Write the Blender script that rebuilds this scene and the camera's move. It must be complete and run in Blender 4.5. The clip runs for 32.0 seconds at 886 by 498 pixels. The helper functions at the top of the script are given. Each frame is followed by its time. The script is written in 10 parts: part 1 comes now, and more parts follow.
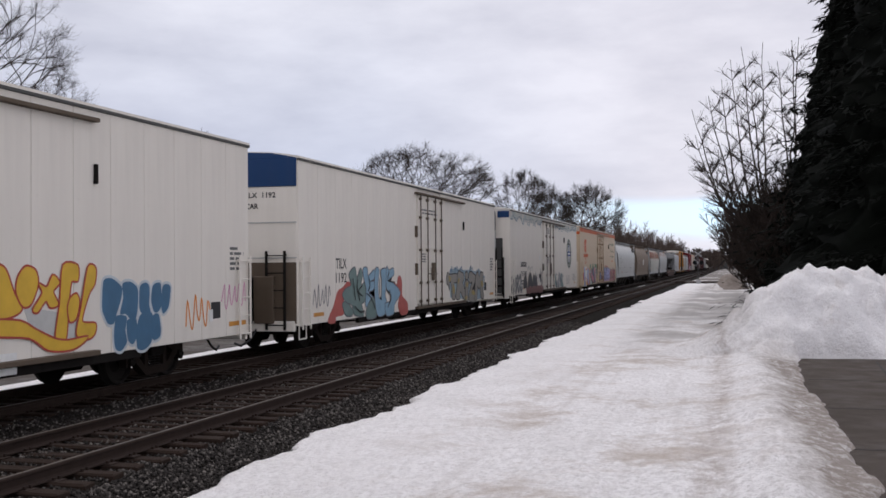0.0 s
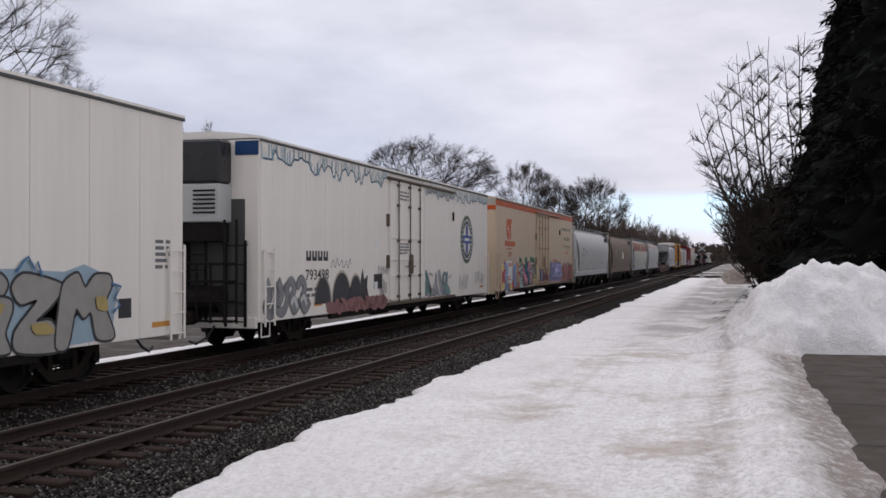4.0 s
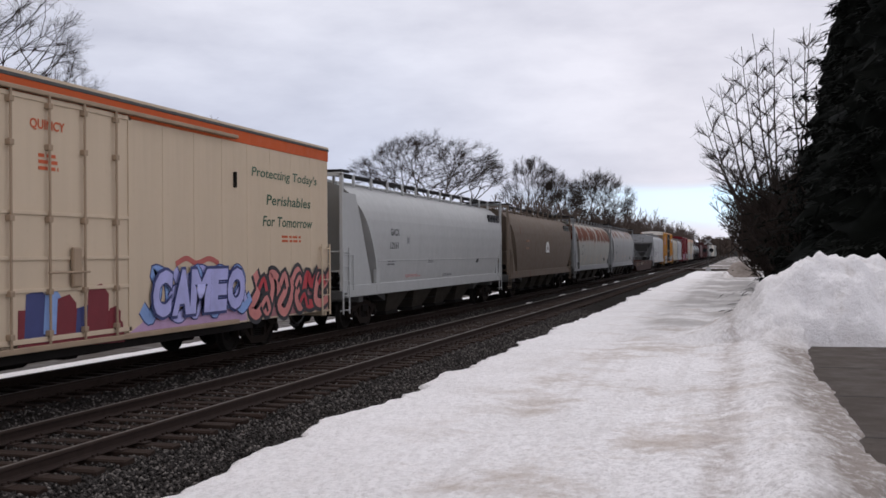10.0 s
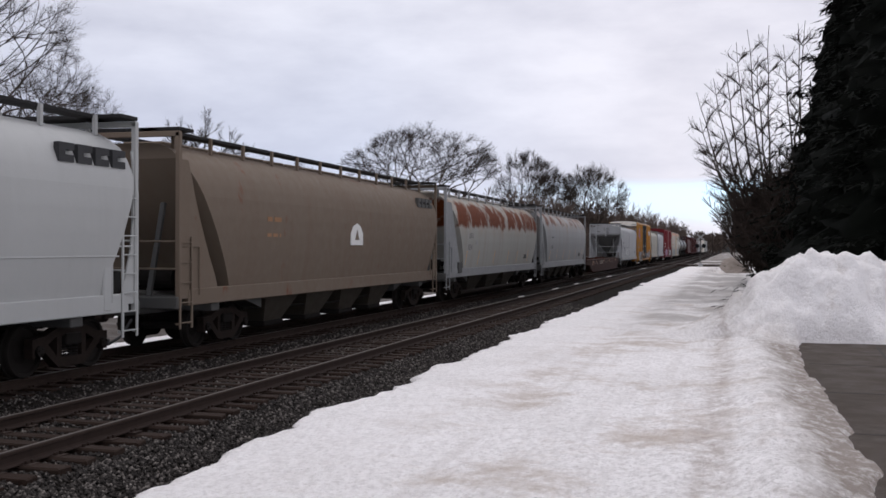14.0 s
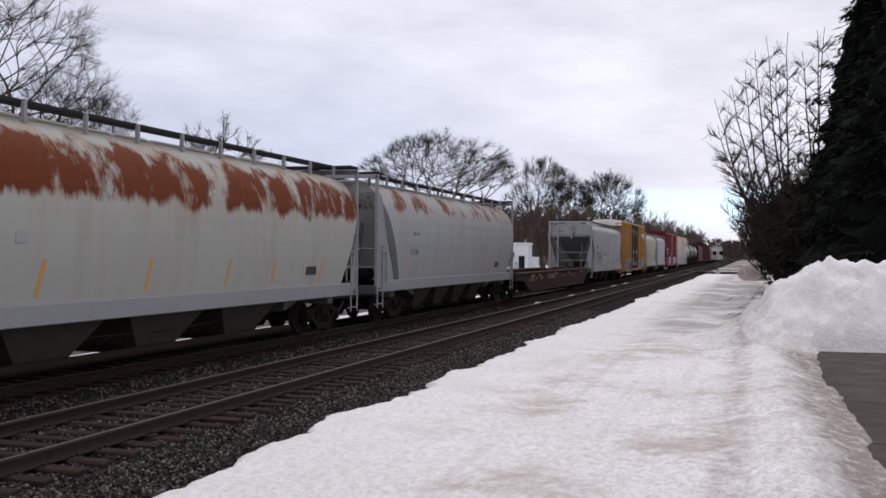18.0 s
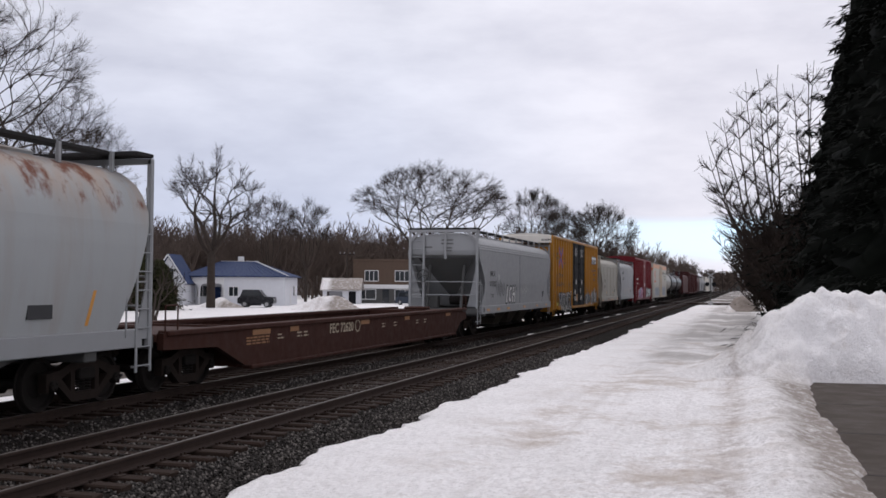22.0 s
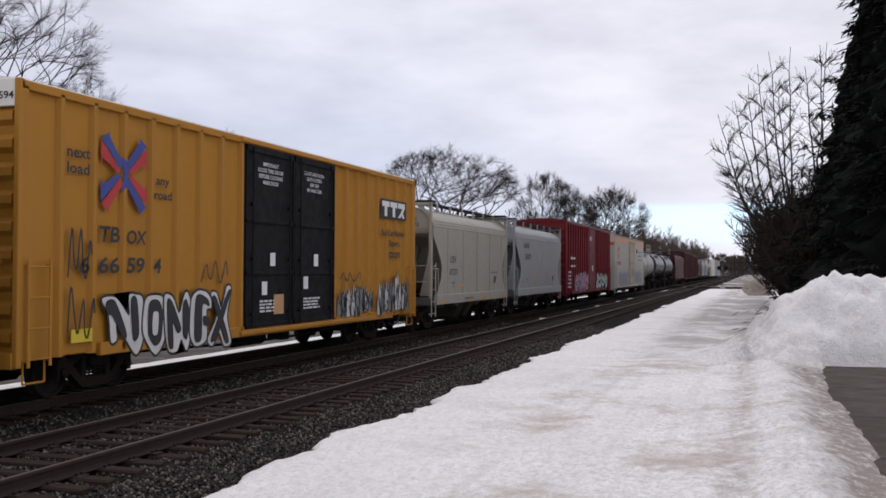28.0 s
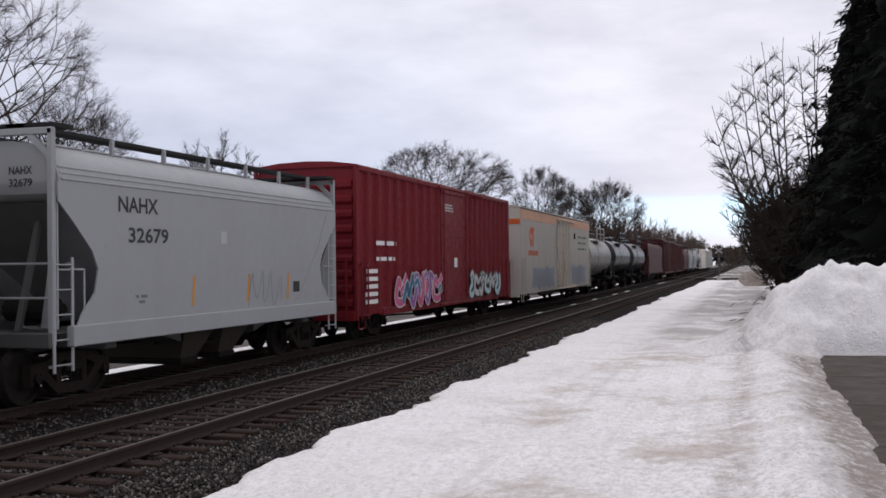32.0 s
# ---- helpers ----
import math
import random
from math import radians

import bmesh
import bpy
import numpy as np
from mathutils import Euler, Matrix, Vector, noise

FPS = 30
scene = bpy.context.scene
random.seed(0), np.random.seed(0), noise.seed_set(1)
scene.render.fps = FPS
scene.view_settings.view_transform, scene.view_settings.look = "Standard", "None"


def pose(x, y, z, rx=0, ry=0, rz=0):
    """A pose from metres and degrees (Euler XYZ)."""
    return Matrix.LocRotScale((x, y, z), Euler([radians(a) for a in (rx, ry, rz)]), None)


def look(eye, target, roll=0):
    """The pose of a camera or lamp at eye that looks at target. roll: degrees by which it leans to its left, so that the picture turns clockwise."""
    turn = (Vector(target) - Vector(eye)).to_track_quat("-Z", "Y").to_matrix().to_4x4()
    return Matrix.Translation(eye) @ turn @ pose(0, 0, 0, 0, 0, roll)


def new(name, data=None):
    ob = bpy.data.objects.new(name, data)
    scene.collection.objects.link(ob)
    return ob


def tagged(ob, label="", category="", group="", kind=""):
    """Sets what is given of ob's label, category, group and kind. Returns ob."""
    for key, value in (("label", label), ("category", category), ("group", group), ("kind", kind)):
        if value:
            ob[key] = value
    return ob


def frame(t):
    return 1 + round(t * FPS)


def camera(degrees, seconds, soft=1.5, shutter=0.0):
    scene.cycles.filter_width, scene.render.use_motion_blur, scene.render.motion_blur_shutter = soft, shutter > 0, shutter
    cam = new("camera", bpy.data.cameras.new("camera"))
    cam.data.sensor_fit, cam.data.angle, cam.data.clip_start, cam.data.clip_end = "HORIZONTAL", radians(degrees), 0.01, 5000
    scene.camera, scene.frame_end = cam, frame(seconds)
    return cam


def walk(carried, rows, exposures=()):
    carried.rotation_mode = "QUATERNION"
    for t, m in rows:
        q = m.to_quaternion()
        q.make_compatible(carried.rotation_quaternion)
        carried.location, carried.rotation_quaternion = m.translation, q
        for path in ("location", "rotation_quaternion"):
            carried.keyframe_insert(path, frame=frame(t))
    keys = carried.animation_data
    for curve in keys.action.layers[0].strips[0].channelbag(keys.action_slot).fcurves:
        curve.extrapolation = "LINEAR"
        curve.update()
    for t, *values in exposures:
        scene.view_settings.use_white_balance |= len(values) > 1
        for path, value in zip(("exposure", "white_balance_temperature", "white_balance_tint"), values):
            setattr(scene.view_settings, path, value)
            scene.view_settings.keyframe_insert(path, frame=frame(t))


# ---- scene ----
import functools

cam = camera(46.6, 32.0, soft=1.6)
EYE = (0.0, 0.0, 2.21)
# seconds, yaw, pitch, roll of the hand-held camera; yaw 0 looks along the rails
TURNS = [
    (0, 15.70, 0.98, 0.47), (0.5, 15.98, 0.93, 0.21), (1, 15.76, 1.00, 0.40), (1.5, 15.41, 0.92, 0.13),
    (2, 15.31, 0.64, -0.11), (2.5, 15.50, 0.50, -0.05), (3, 15.62, 0.34, -0.18), (3.5, 15.88, 0.45, 0.01),
    (5.5, 15.93, 0.69, -0.04), (6, 15.97, 0.67, 0.13), (6.5, 16.10, 0.55, 0.07), (7, 16.05, 0.53, 0.14),
    (7.5, 15.99, 0.18, 0.12), (8, 16.06, 0.20, -0.08), (8.5, 16.23, 0.11, 0.03), (9, 16.35, 0.10, 0.29),
    (9.5, 16.35, 0.17, 0.35), (10, 16.22, 0.28, 0.41), (10.5, 15.96, 0.39, 0.16), (11, 15.73, 0.07, 0.03),
    (11.5, 16.07, 0.08, -0.05), (12, 16.14, -0.02, 0.02), (12.5, 16.22, -0.03, 0.11), (13, 16.15, -0.13, -0.01),
    (13.5, 15.38, -0.48, -0.94), (14, 15.82, -0.12, -0.19), (14.5, 16.55, -0.04, -0.46), (16.5, 16.56, 0.33, -0.37),
    (17, 16.64, 0.28, -0.40), (17.5, 16.81, 0.18, -0.39), (18, 16.73, 0.19, -0.53), (18.5, 16.63, 0.23, -0.42),
    (19, 16.44, 0.45, 0.08), (19.5, 15.84, 1.61, -0.22), (20, 15.42, 1.48, -0.71), (20.5, 14.79, 2.11, -1.25),
    (21, 15.55, 3.02, -0.57), (21.5, 16.15, 2.55, -0.23), (22, 16.34, 1.94, -0.47), (22.5, 16.28, 1.84, -0.23),
    (23, 16.13, 2.20, -0.10), (23.5, 16.04, 2.24, -0.24), (24, 16.04, 2.26, -0.07), (24.5, 16.06, 2.18, -0.21),
    (25, 16.11, 2.13, -0.16), (25.5, 16.41, 1.88, -0.18), (27.5, 16.77, 1.27, -0.23), (28, 16.96, 1.09, -0.27),
    (28.5, 17.02, 0.76, -0.00), (29, 16.93, 0.65, 0.20), (29.5, 16.97, 0.73, 0.27), (30, 17.51, 0.73, 0.53),
    (30.5, 17.49, 0.64, 0.43), (31, 17.17, 0.68, 0.41), (31.5, 17.05, 0.74, 0.57), (32, 16.78, 0.86, 0.70),
]
walk(cam, [(t, pose(*EYE, 90 + p, r, w)) for t, w, p, r in TURNS], exposures=[(t, e, 6380, 12.0) for t, e in ((0, 0.0), (8, 0.0), (14, 0.08), (20, 0.14), (24, 0.0), (26, 0.03), (30, 0.12), (32, 0.12))])

# ---------------------------------------------------------------- sky and light
world = bpy.data.worlds.new("overcast_sky")
scene.world = world
world.use_nodes = True


def build_sky():
    nt = world.node_tree
    nt.nodes.clear()
    N, Lk = nt.nodes.new, nt.links.new
    out, bg = N("ShaderNodeOutputWorld"), N("ShaderNodeBackground")
    sky = N("ShaderNodeTexSky")
    sky.sky_type, sky.sun_disc = "NISHITA", False
    sky.sun_elevation, sky.sun_rotation = radians(63), radians(337)
    co = N("ShaderNodeTexCoord")
    mp = N("ShaderNodeMapping")
    mp.inputs["Scale"].default_value = (2.2, 2.2, 6.5)
    Lk(co.outputs["Generated"], mp.inputs["Vector"])
    n1 = N("ShaderNodeTexNoise")
    n1.inputs["Scale"].default_value, n1.inputs["Detail"].default_value = 2.6, 9.0
    n1.inputs["Roughness"].default_value = 0.55
    Lk(mp.outputs["Vector"], n1.inputs["Vector"])
    r1 = N("ShaderNodeValToRGB")
    e = r1.color_ramp.elements
    e[0].position, e[0].color = 0.30, (0.66, 0.67, 0.74, 1)
    e[1].position, e[1].color = 0.66, (0.87, 0.875, 0.93, 1)
    Lk(n1.outputs["Fac"], r1.inputs["Fac"])
    # thin break in the cloud low over the horizon
    sep = N("ShaderNodeSeparateXYZ")
    Lk(co.outputs["Generated"], sep.inputs["Vector"])
    gap = N("ShaderNodeValToRGB")
    g = gap.color_ramp.elements
    g[0].position, g[0].color = 0.022, (0, 0, 0, 1)
    g[1].position, g[1].color = 0.034, (1, 1, 1, 1)
    for pos, val in ((0.056, 1.0), (0.064, 0.0)):
        k = g.new(pos)
        k.color = (val, val, val, 1)
    wob = N("ShaderNodeMath")
    wob.operation, wob.inputs[1].default_value = "MULTIPLY_ADD", 0.02
    Lk(n1.outputs["Fac"], wob.inputs[0])
    Lk(sep.outputs["Z"], wob.inputs[2])
    sub = N("ShaderNodeMath")
    sub.operation, sub.inputs[1].default_value = "SUBTRACT", 0.010
    Lk(wob.outputs[0], sub.inputs[0])
    Lk(sub.outputs[0], gap.inputs["Fac"])
    side = N("ShaderNodeValToRGB")
    s = side.color_ramp.elements
    s[0].position, s[0].color = 0.38, (0, 0, 0, 1)
    s[1].position, s[1].color = 0.49, (1, 1, 1, 1)
    half = N("ShaderNodeMath")
    half.operation = "MULTIPLY_ADD"
    half.inputs[1].default_value, half.inputs[2].default_value = 0.5, 0.5
    Lk(sep.outputs["X"], half.inputs[0])
    Lk(half.outputs[0], side.inputs["Fac"])
    both = N("ShaderNodeMath")
    both.operation = "MULTIPLY"
    Lk(gap.outputs["Color"], both.inputs[0])
    Lk(side.outputs["Color"], both.inputs[1])
    lift = N("ShaderNodeMix")
    lift.data_type, lift.blend_type = "RGBA", "ADD"
    lift.inputs[0].default_value = 1.0
    Lk(sky.outputs["Color"], lift.inputs[6])
    lift.inputs[7].default_value = (2.6, 4.6, 7.2, 1)
    thin = N("ShaderNodeMix")
    thin.data_type, thin.blend_type = "RGBA", "MULTIPLY"
    thin.inputs[0].default_value = 1.0
    Lk(lift.outputs[2], thin.inputs[6])
    thin.inputs[7].default_value = (0.1, 0.1, 0.1, 1)
    mix = N("ShaderNodeMix")
    mix.data_type = "RGBA"
    Lk(both.outputs[0], mix.inputs[0])
    low = N("ShaderNodeMapRange")
    for key, val in (("From Min", 0.30), ("From Max", 0.06), ("To Min", 0.0), ("To Max", 1.0)):
        low.inputs[key].default_value = val
    Lk(sep.outputs["Z"], low.inputs["Value"])
    west = N("ShaderNodeMapRange")
    for key, val in (("From Min", -0.06), ("From Max", -0.34), ("To Min", 0.0), ("To Max", 1.0)):
        west.inputs[key].default_value = val
    Lk(sep.outputs["X"], west.inputs["Value"])
    veil = N("ShaderNodeMath")
    veil.operation = "MULTIPLY"
    Lk(low.outputs[0], veil.inputs[0])
    Lk(west.outputs[0], veil.inputs[1])
    tint = N("ShaderNodeMix")
    tint.data_type = "RGBA"
    Lk(west.outputs[0], tint.inputs[0])
    tint.inputs[6].default_value, tint.inputs[7].default_value = (1.04, 1.02, 1.025, 1), (1.01, 1.005, 1.01, 1)
    deep = N("ShaderNodeMix")
    deep.data_type, deep.blend_type = "RGBA", "MULTIPLY"
    Lk(veil.outputs[0], deep.inputs[0])
    Lk(tint.outputs[2], deep.inputs[6])
    deep.inputs[7].default_value = (0.74, 0.79, 0.88, 1)
    cloud = N("ShaderNodeMix")
    cloud.data_type, cloud.blend_type = "RGBA", "MULTIPLY"
    cloud.inputs[0].default_value = 1.0
    Lk(r1.outputs["Color"], cloud.inputs[6])
    Lk(deep.outputs[2], cloud.inputs[7])
    Lk(cloud.outputs[2], mix.inputs[6])
    Lk(thin.outputs[2], mix.inputs[7])
    Lk(mix.outputs[2], bg.inputs["Color"])
    bg.inputs["Strength"].default_value = 1.0
    Lk(bg.outputs[0], out.inputs["Surface"])


build_sky()
sun = new("sun", bpy.data.lights.new("sun", "SUN"))
sun.data.energy, sun.data.angle, sun.data.color = 0.8, radians(30), (1.0, 0.97, 0.93)
sun.matrix_world = look((-15, 35, 75), (0, 0, 0))
scene.view_settings.exposure = 0.0

# ---------------------------------------------------------------- materials


def shader(name):
    m = bpy.data.materials.new(name)
    m.use_nodes = True
    nt = m.node_tree
    return m, nt, nt.nodes["Principled BSDF"]


def add_noise(nt, scale, detail=5.0, stretch=(1, 1, 1), rough=0.6, coord="Object"):
    co = nt.nodes.new("ShaderNodeTexCoord")
    mp = nt.nodes.new("ShaderNodeMapping")
    mp.inputs["Scale"].default_value = stretch
    nt.links.new(co.outputs[coord], mp.inputs["Vector"])
    n = nt.nodes.new("ShaderNodeTexNoise")
    n.inputs["Scale"].default_value, n.inputs["Detail"].default_value = scale, detail
    n.inputs["Roughness"].default_value = rough
    nt.links.new(mp.outputs["Vector"], n.inputs["Vector"])
    return n.outputs["Fac"]


def ramp(nt, fac, lo, hi, a=0.0, b=1.0):
    r = nt.nodes.new("ShaderNodeMapRange")
    r.inputs["From Min"].default_value, r.inputs["From Max"].default_value = lo, hi
    r.inputs["To Min"].default_value, r.inputs["To Max"].default_value = a, b
    nt.links.new(fac, r.inputs["Value"])
    return r.outputs["Result"]


def blend(nt, fac, a, b, how="MIX"):
    m = nt.nodes.new("ShaderNodeMix")
    m.data_type, m.blend_type = "RGBA", how
    for sock, val in ((m.inputs[0], fac), (m.inputs[6], a), (m.inputs[7], b)):
        if isinstance(val, (int, float)):
            sock.default_value = val
        elif isinstance(val, tuple):
            sock.default_value = (*val, 1.0)
        else:
            nt.links.new(val, sock)
    return m.outputs[2]


def calc(nt, op, a, b):
    m = nt.nodes.new("ShaderNodeMath")
    m.operation = op
    for sock, val in ((m.inputs[0], a), (m.inputs[1], b)):
        if isinstance(val, (int, float)):
            sock.default_value = val
        else:
            nt.links.new(val, sock)
    return m.outputs[0]


def relief(nt, bsdf, fac, strength, distance=0.01):
    b = nt.nodes.new("ShaderNodeBump")
    b.inputs["Strength"].default_value, b.inputs["Distance"].default_value = strength, distance
    nt.links.new(fac, b.inputs["Height"])
    nt.links.new(b.outputs["Normal"], bsdf.inputs["Normal"])


def painted(name, col, rough=0.5, dirt=(0.11, 0.085, 0.065), amount=0.35, rust=0.0, metal=0.0, streak=0.4):
    """Weathered paint: broad fading, vertical run-off streaks, specks, and rust spots where asked for."""
    m, nt, b = shader(name)
    broad = ramp(nt, add_noise(nt, 0.45, 4), 0.35, 0.75)
    runs = ramp(nt, add_noise(nt, 2.2, 6, (1, 1, 0.07)), 0.45, 0.85, 0, streak)
    specks = ramp(nt, add_noise(nt, 9.0, 6), 0.62, 0.8, 0, 0.5)
    c = blend(nt, calc(nt, "MULTIPLY", broad, 0.25), col, tuple(x * 0.8 for x in col))
    c = blend(nt, calc(nt, "MULTIPLY", runs, amount), c, dirt)
    c = blend(nt, calc(nt, "MULTIPLY", specks, amount * 0.5), c, dirt)
    if rust:
        spot = ramp(nt, add_noise(nt, 1.3, 9, (1, 1, 0.5), 0.7), 0.62 - rust, 0.72 - rust * 0.9)
        tone = blend(nt, add_noise(nt, 6, 5), (0.2, 0.055, 0.02), (0.09, 0.035, 0.02))
        c = blend(nt, spot, c, tone)
    nt.links.new(c, b.inputs["Base Color"])
    nt.links.new(ramp(nt, add_noise(nt, 4, 4), 0.3, 0.7, rough - 0.08, rough + 0.15), b.inputs["Roughness"])
    b.inputs["Metallic"].default_value = metal
    b.inputs["Specular IOR Level"].default_value = 0.22
    relief(nt, b, add_noise(nt, 3.0, 4), 0.25, 0.012)
    return m


def plain(name, col, rough=0.6, metal=0.0, var=0.2, scale=6.0, spec=0.5):
    m, nt, b = shader(name)
    c = blend(nt, add_noise(nt, scale, 5), tuple(x * (1 - var) for x in col), tuple(min(1, x * (1 + var)) for x in col))
    nt.links.new(c, b.inputs["Base Color"])
    b.inputs["Roughness"].default_value, b.inputs["Metallic"].default_value = rough, metal
    b.inputs["Specular IOR Level"].default_value = spec
    relief(nt, b, add_noise(nt, scale * 4, 4), 0.2, 0.005)
    return m


WHITE = painted("reefer_white_paint", (0.77, 0.725, 0.655), 0.45, amount=0.3)
WHITE_OLD = painted("faded_white_paint", (0.42, 0.39, 0.34), 0.5, amount=0.5)
CREAM = painted("cream_paint", (0.58, 0.465, 0.335), 0.5, amount=0.35)
ORANGE = painted("orange_paint", (0.50, 0.09, 0.02), 0.5, amount=0.3)
BLUE = painted("blue_paint", (0.008, 0.04, 0.125), 0.45, amount=0.2)
YELLOW = painted("yellow_paint", (0.41, 0.185, 0.022), 0.5, amount=0.45)
BLACKDOOR = painted("black_door_paint", (0.007, 0.0075, 0.009), 0.6, (0.05, 0.045, 0.04), 0.15)
BLACKDOOR.node_tree.nodes["Principled BSDF"].inputs["Specular IOR Level"].default_value = 0.15
RED = painted("boxcar_red_paint", (0.15, 0.008, 0.013), 0.5, (0.05, 0.02, 0.02), 0.4)
MAROON = painted("maroon_paint", (0.055, 0.011, 0.011), 0.6, amount=0.4)
WELLBROWN = painted("mineral_brown_paint", (0.040, 0.0135, 0.0085), 0.75, (0.026, 0.015, 0.011), 0.7)
GREY = painted("light_grey_paint", (0.42, 0.425, 0.415), 0.45, (0.2, 0.19, 0.175), 0.35)
GREY_B = painted("pale_grey_paint", (0.26, 0.265, 0.27), 0.5, (0.17, 0.15, 0.13), 0.4)
GREY_C = painted("hopper_grey_paint", (0.31, 0.315, 0.32), 0.5, (0.22, 0.2, 0.18), 0.3)
BEIGE = painted("beige_grey_paint", (0.34, 0.32, 0.27), 0.5, (0.2, 0.17, 0.14), 0.35)
BROWN = painted("dusty_brown_paint", (0.16, 0.125, 0.095), 0.7, (0.12, 0.06, 0.03), 0.6, rust=0.02)
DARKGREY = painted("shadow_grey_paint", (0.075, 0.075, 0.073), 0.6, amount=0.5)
SILVER = painted("silver_tank_paint", (0.25, 0.24, 0.215), 0.4, (0.15, 0.12, 0.1), 0.5)
BLACKTANK = painted("black_tank_paint", (0.03, 0.03, 0.032), 0.3, amount=0.2)
GREENGREY = painted("greenish_white_paint", (0.40, 0.41, 0.375), 0.5, amount=0.5)
STEEL = plain("dark_undercarriage_steel", (0.014, 0.012, 0.011), 0.85, 0.0, 0.4, 6.0, 0.1)
RUSTSTEEL = plain("rusty_cast_steel", (0.018, 0.0125, 0.010), 0.85, 0.0, 0.5, 6.0, 0.15)
TREAD = plain("worn_wheel_steel", (0.016, 0.0135, 0.012), 0.8, 0.0, 0.3, 6.0, 0.12)
WALKWAY = plain("dark_roof_walk_steel", (0.022, 0.021, 0.021), 0.8, 0.0, 0.3, 6.0, 0.15)
GALV = plain("galvanised_steel", (0.34, 0.34, 0.34), 0.45, 0.5, 0.25)
INK = plain("black_lettering", (0.02, 0.02, 0.022), 0.6)
INKSOFT = plain("worn_grey_lettering", (0.12, 0.12, 0.12), 0.6)
WHITEINK = plain("white_lettering", (0.7, 0.7, 0.68), 0.6)
ORINK = plain("orange_lettering", (0.50, 0.09, 0.025), 0.6)
REFLECT = plain("amber_reflector", (0.55, 0.24, 0.03), 0.35)
RAILTOP = plain("worn_rail_head", (0.085, 0.072, 0.064), 0.5, 0.6, 0.3)
RAILSIDE = plain("rusty_rail_web", (0.03, 0.02, 0.016), 0.85, 0.0, 0.4, 6.0, 0.15)


def wood_tie():
    m, nt, b = shader("weathered_tie_wood")
    info = nt.nodes.new("ShaderNodeObjectInfo")
    grain = add_noise(nt, 5, 7, (0.6, 6, 6))
    c = blend(nt, grain, (0.008, 0.0055, 0.0045), (0.040, 0.024, 0.0175))
    c = blend(nt, calc(nt, "MULTIPLY", info.outputs["Random"], 0.5), c, (0.034, 0.024, 0.019))
    nt.links.new(c, b.inputs["Base Color"])
    b.inputs["Roughness"].default_value, b.inputs["Specular IOR Level"].default_value = 0.85, 0.1
    relief(nt, b, grain, 0.6, 0.02)
    return m


TIEWOOD = wood_tie()


def stone_gravel():
    m, nt, b = shader("dark_ballast_stone")
    geo = nt.nodes.new("ShaderNodeNewGeometry")
    tone = nt.nodes.new("ShaderNodeValToRGB")
    e = tone.color_ramp.elements
    e[0].position, e[0].color = 0.0, (0.017, 0.015, 0.014, 1)
    e[1].position, e[1].color = 0.7, (0.052, 0.046, 0.042, 1)
    k = e.new(0.97)
    k.color = (0.19, 0.17, 0.155, 1)
    nt.links.new(geo.outputs["Random Per Island"], tone.inputs["Fac"])
    c = blend(nt, add_noise(nt, 25, 4), tone.outputs["Color"], (0.05, 0.042, 0.035), "MULTIPLY")
    c = blend(nt, 0.35, tone.outputs["Color"], c)
    nt.links.new(c, b.inputs["Base Color"])
    b.inputs["Roughness"].default_value, b.inputs["Specular IOR Level"].default_value = 0.9, 0.1
    return m


STONES = stone_gravel()


def ballast_ground():
    m, nt, b = shader("ballast_bed")
    co = nt.nodes.new("ShaderNodeTexCoord")
    v = nt.nodes.new("ShaderNodeTexVoronoi")
    v.inputs["Scale"].default_value = 19.0
    nt.links.new(co.outputs["Object"], v.inputs["Vector"])
    sep = nt.nodes.new("ShaderNodeSeparateColor")
    nt.links.new(v.outputs["Color"], sep.inputs["Color"])
    tone = ramp(nt, sep.outputs[0], 0.0, 1.0)
    c = blend(nt, tone, (0.007, 0.006, 0.0052), (0.027, 0.023, 0.020))
    c = blend(nt, ramp(nt, add_noise(nt, 0.5, 5), 0.4, 0.7, 0, 0.5), c, (0.014, 0.011, 0.009))
    nt.links.new(c, b.inputs["Base Color"])
    b.inputs["Roughness"].default_value, b.inputs["Specular IOR Level"].default_value = 0.95, 0.04
    relief(nt, b, v.outputs["Distance"], 0.9, 0.05)
    return m


BALLAST = ballast_ground()


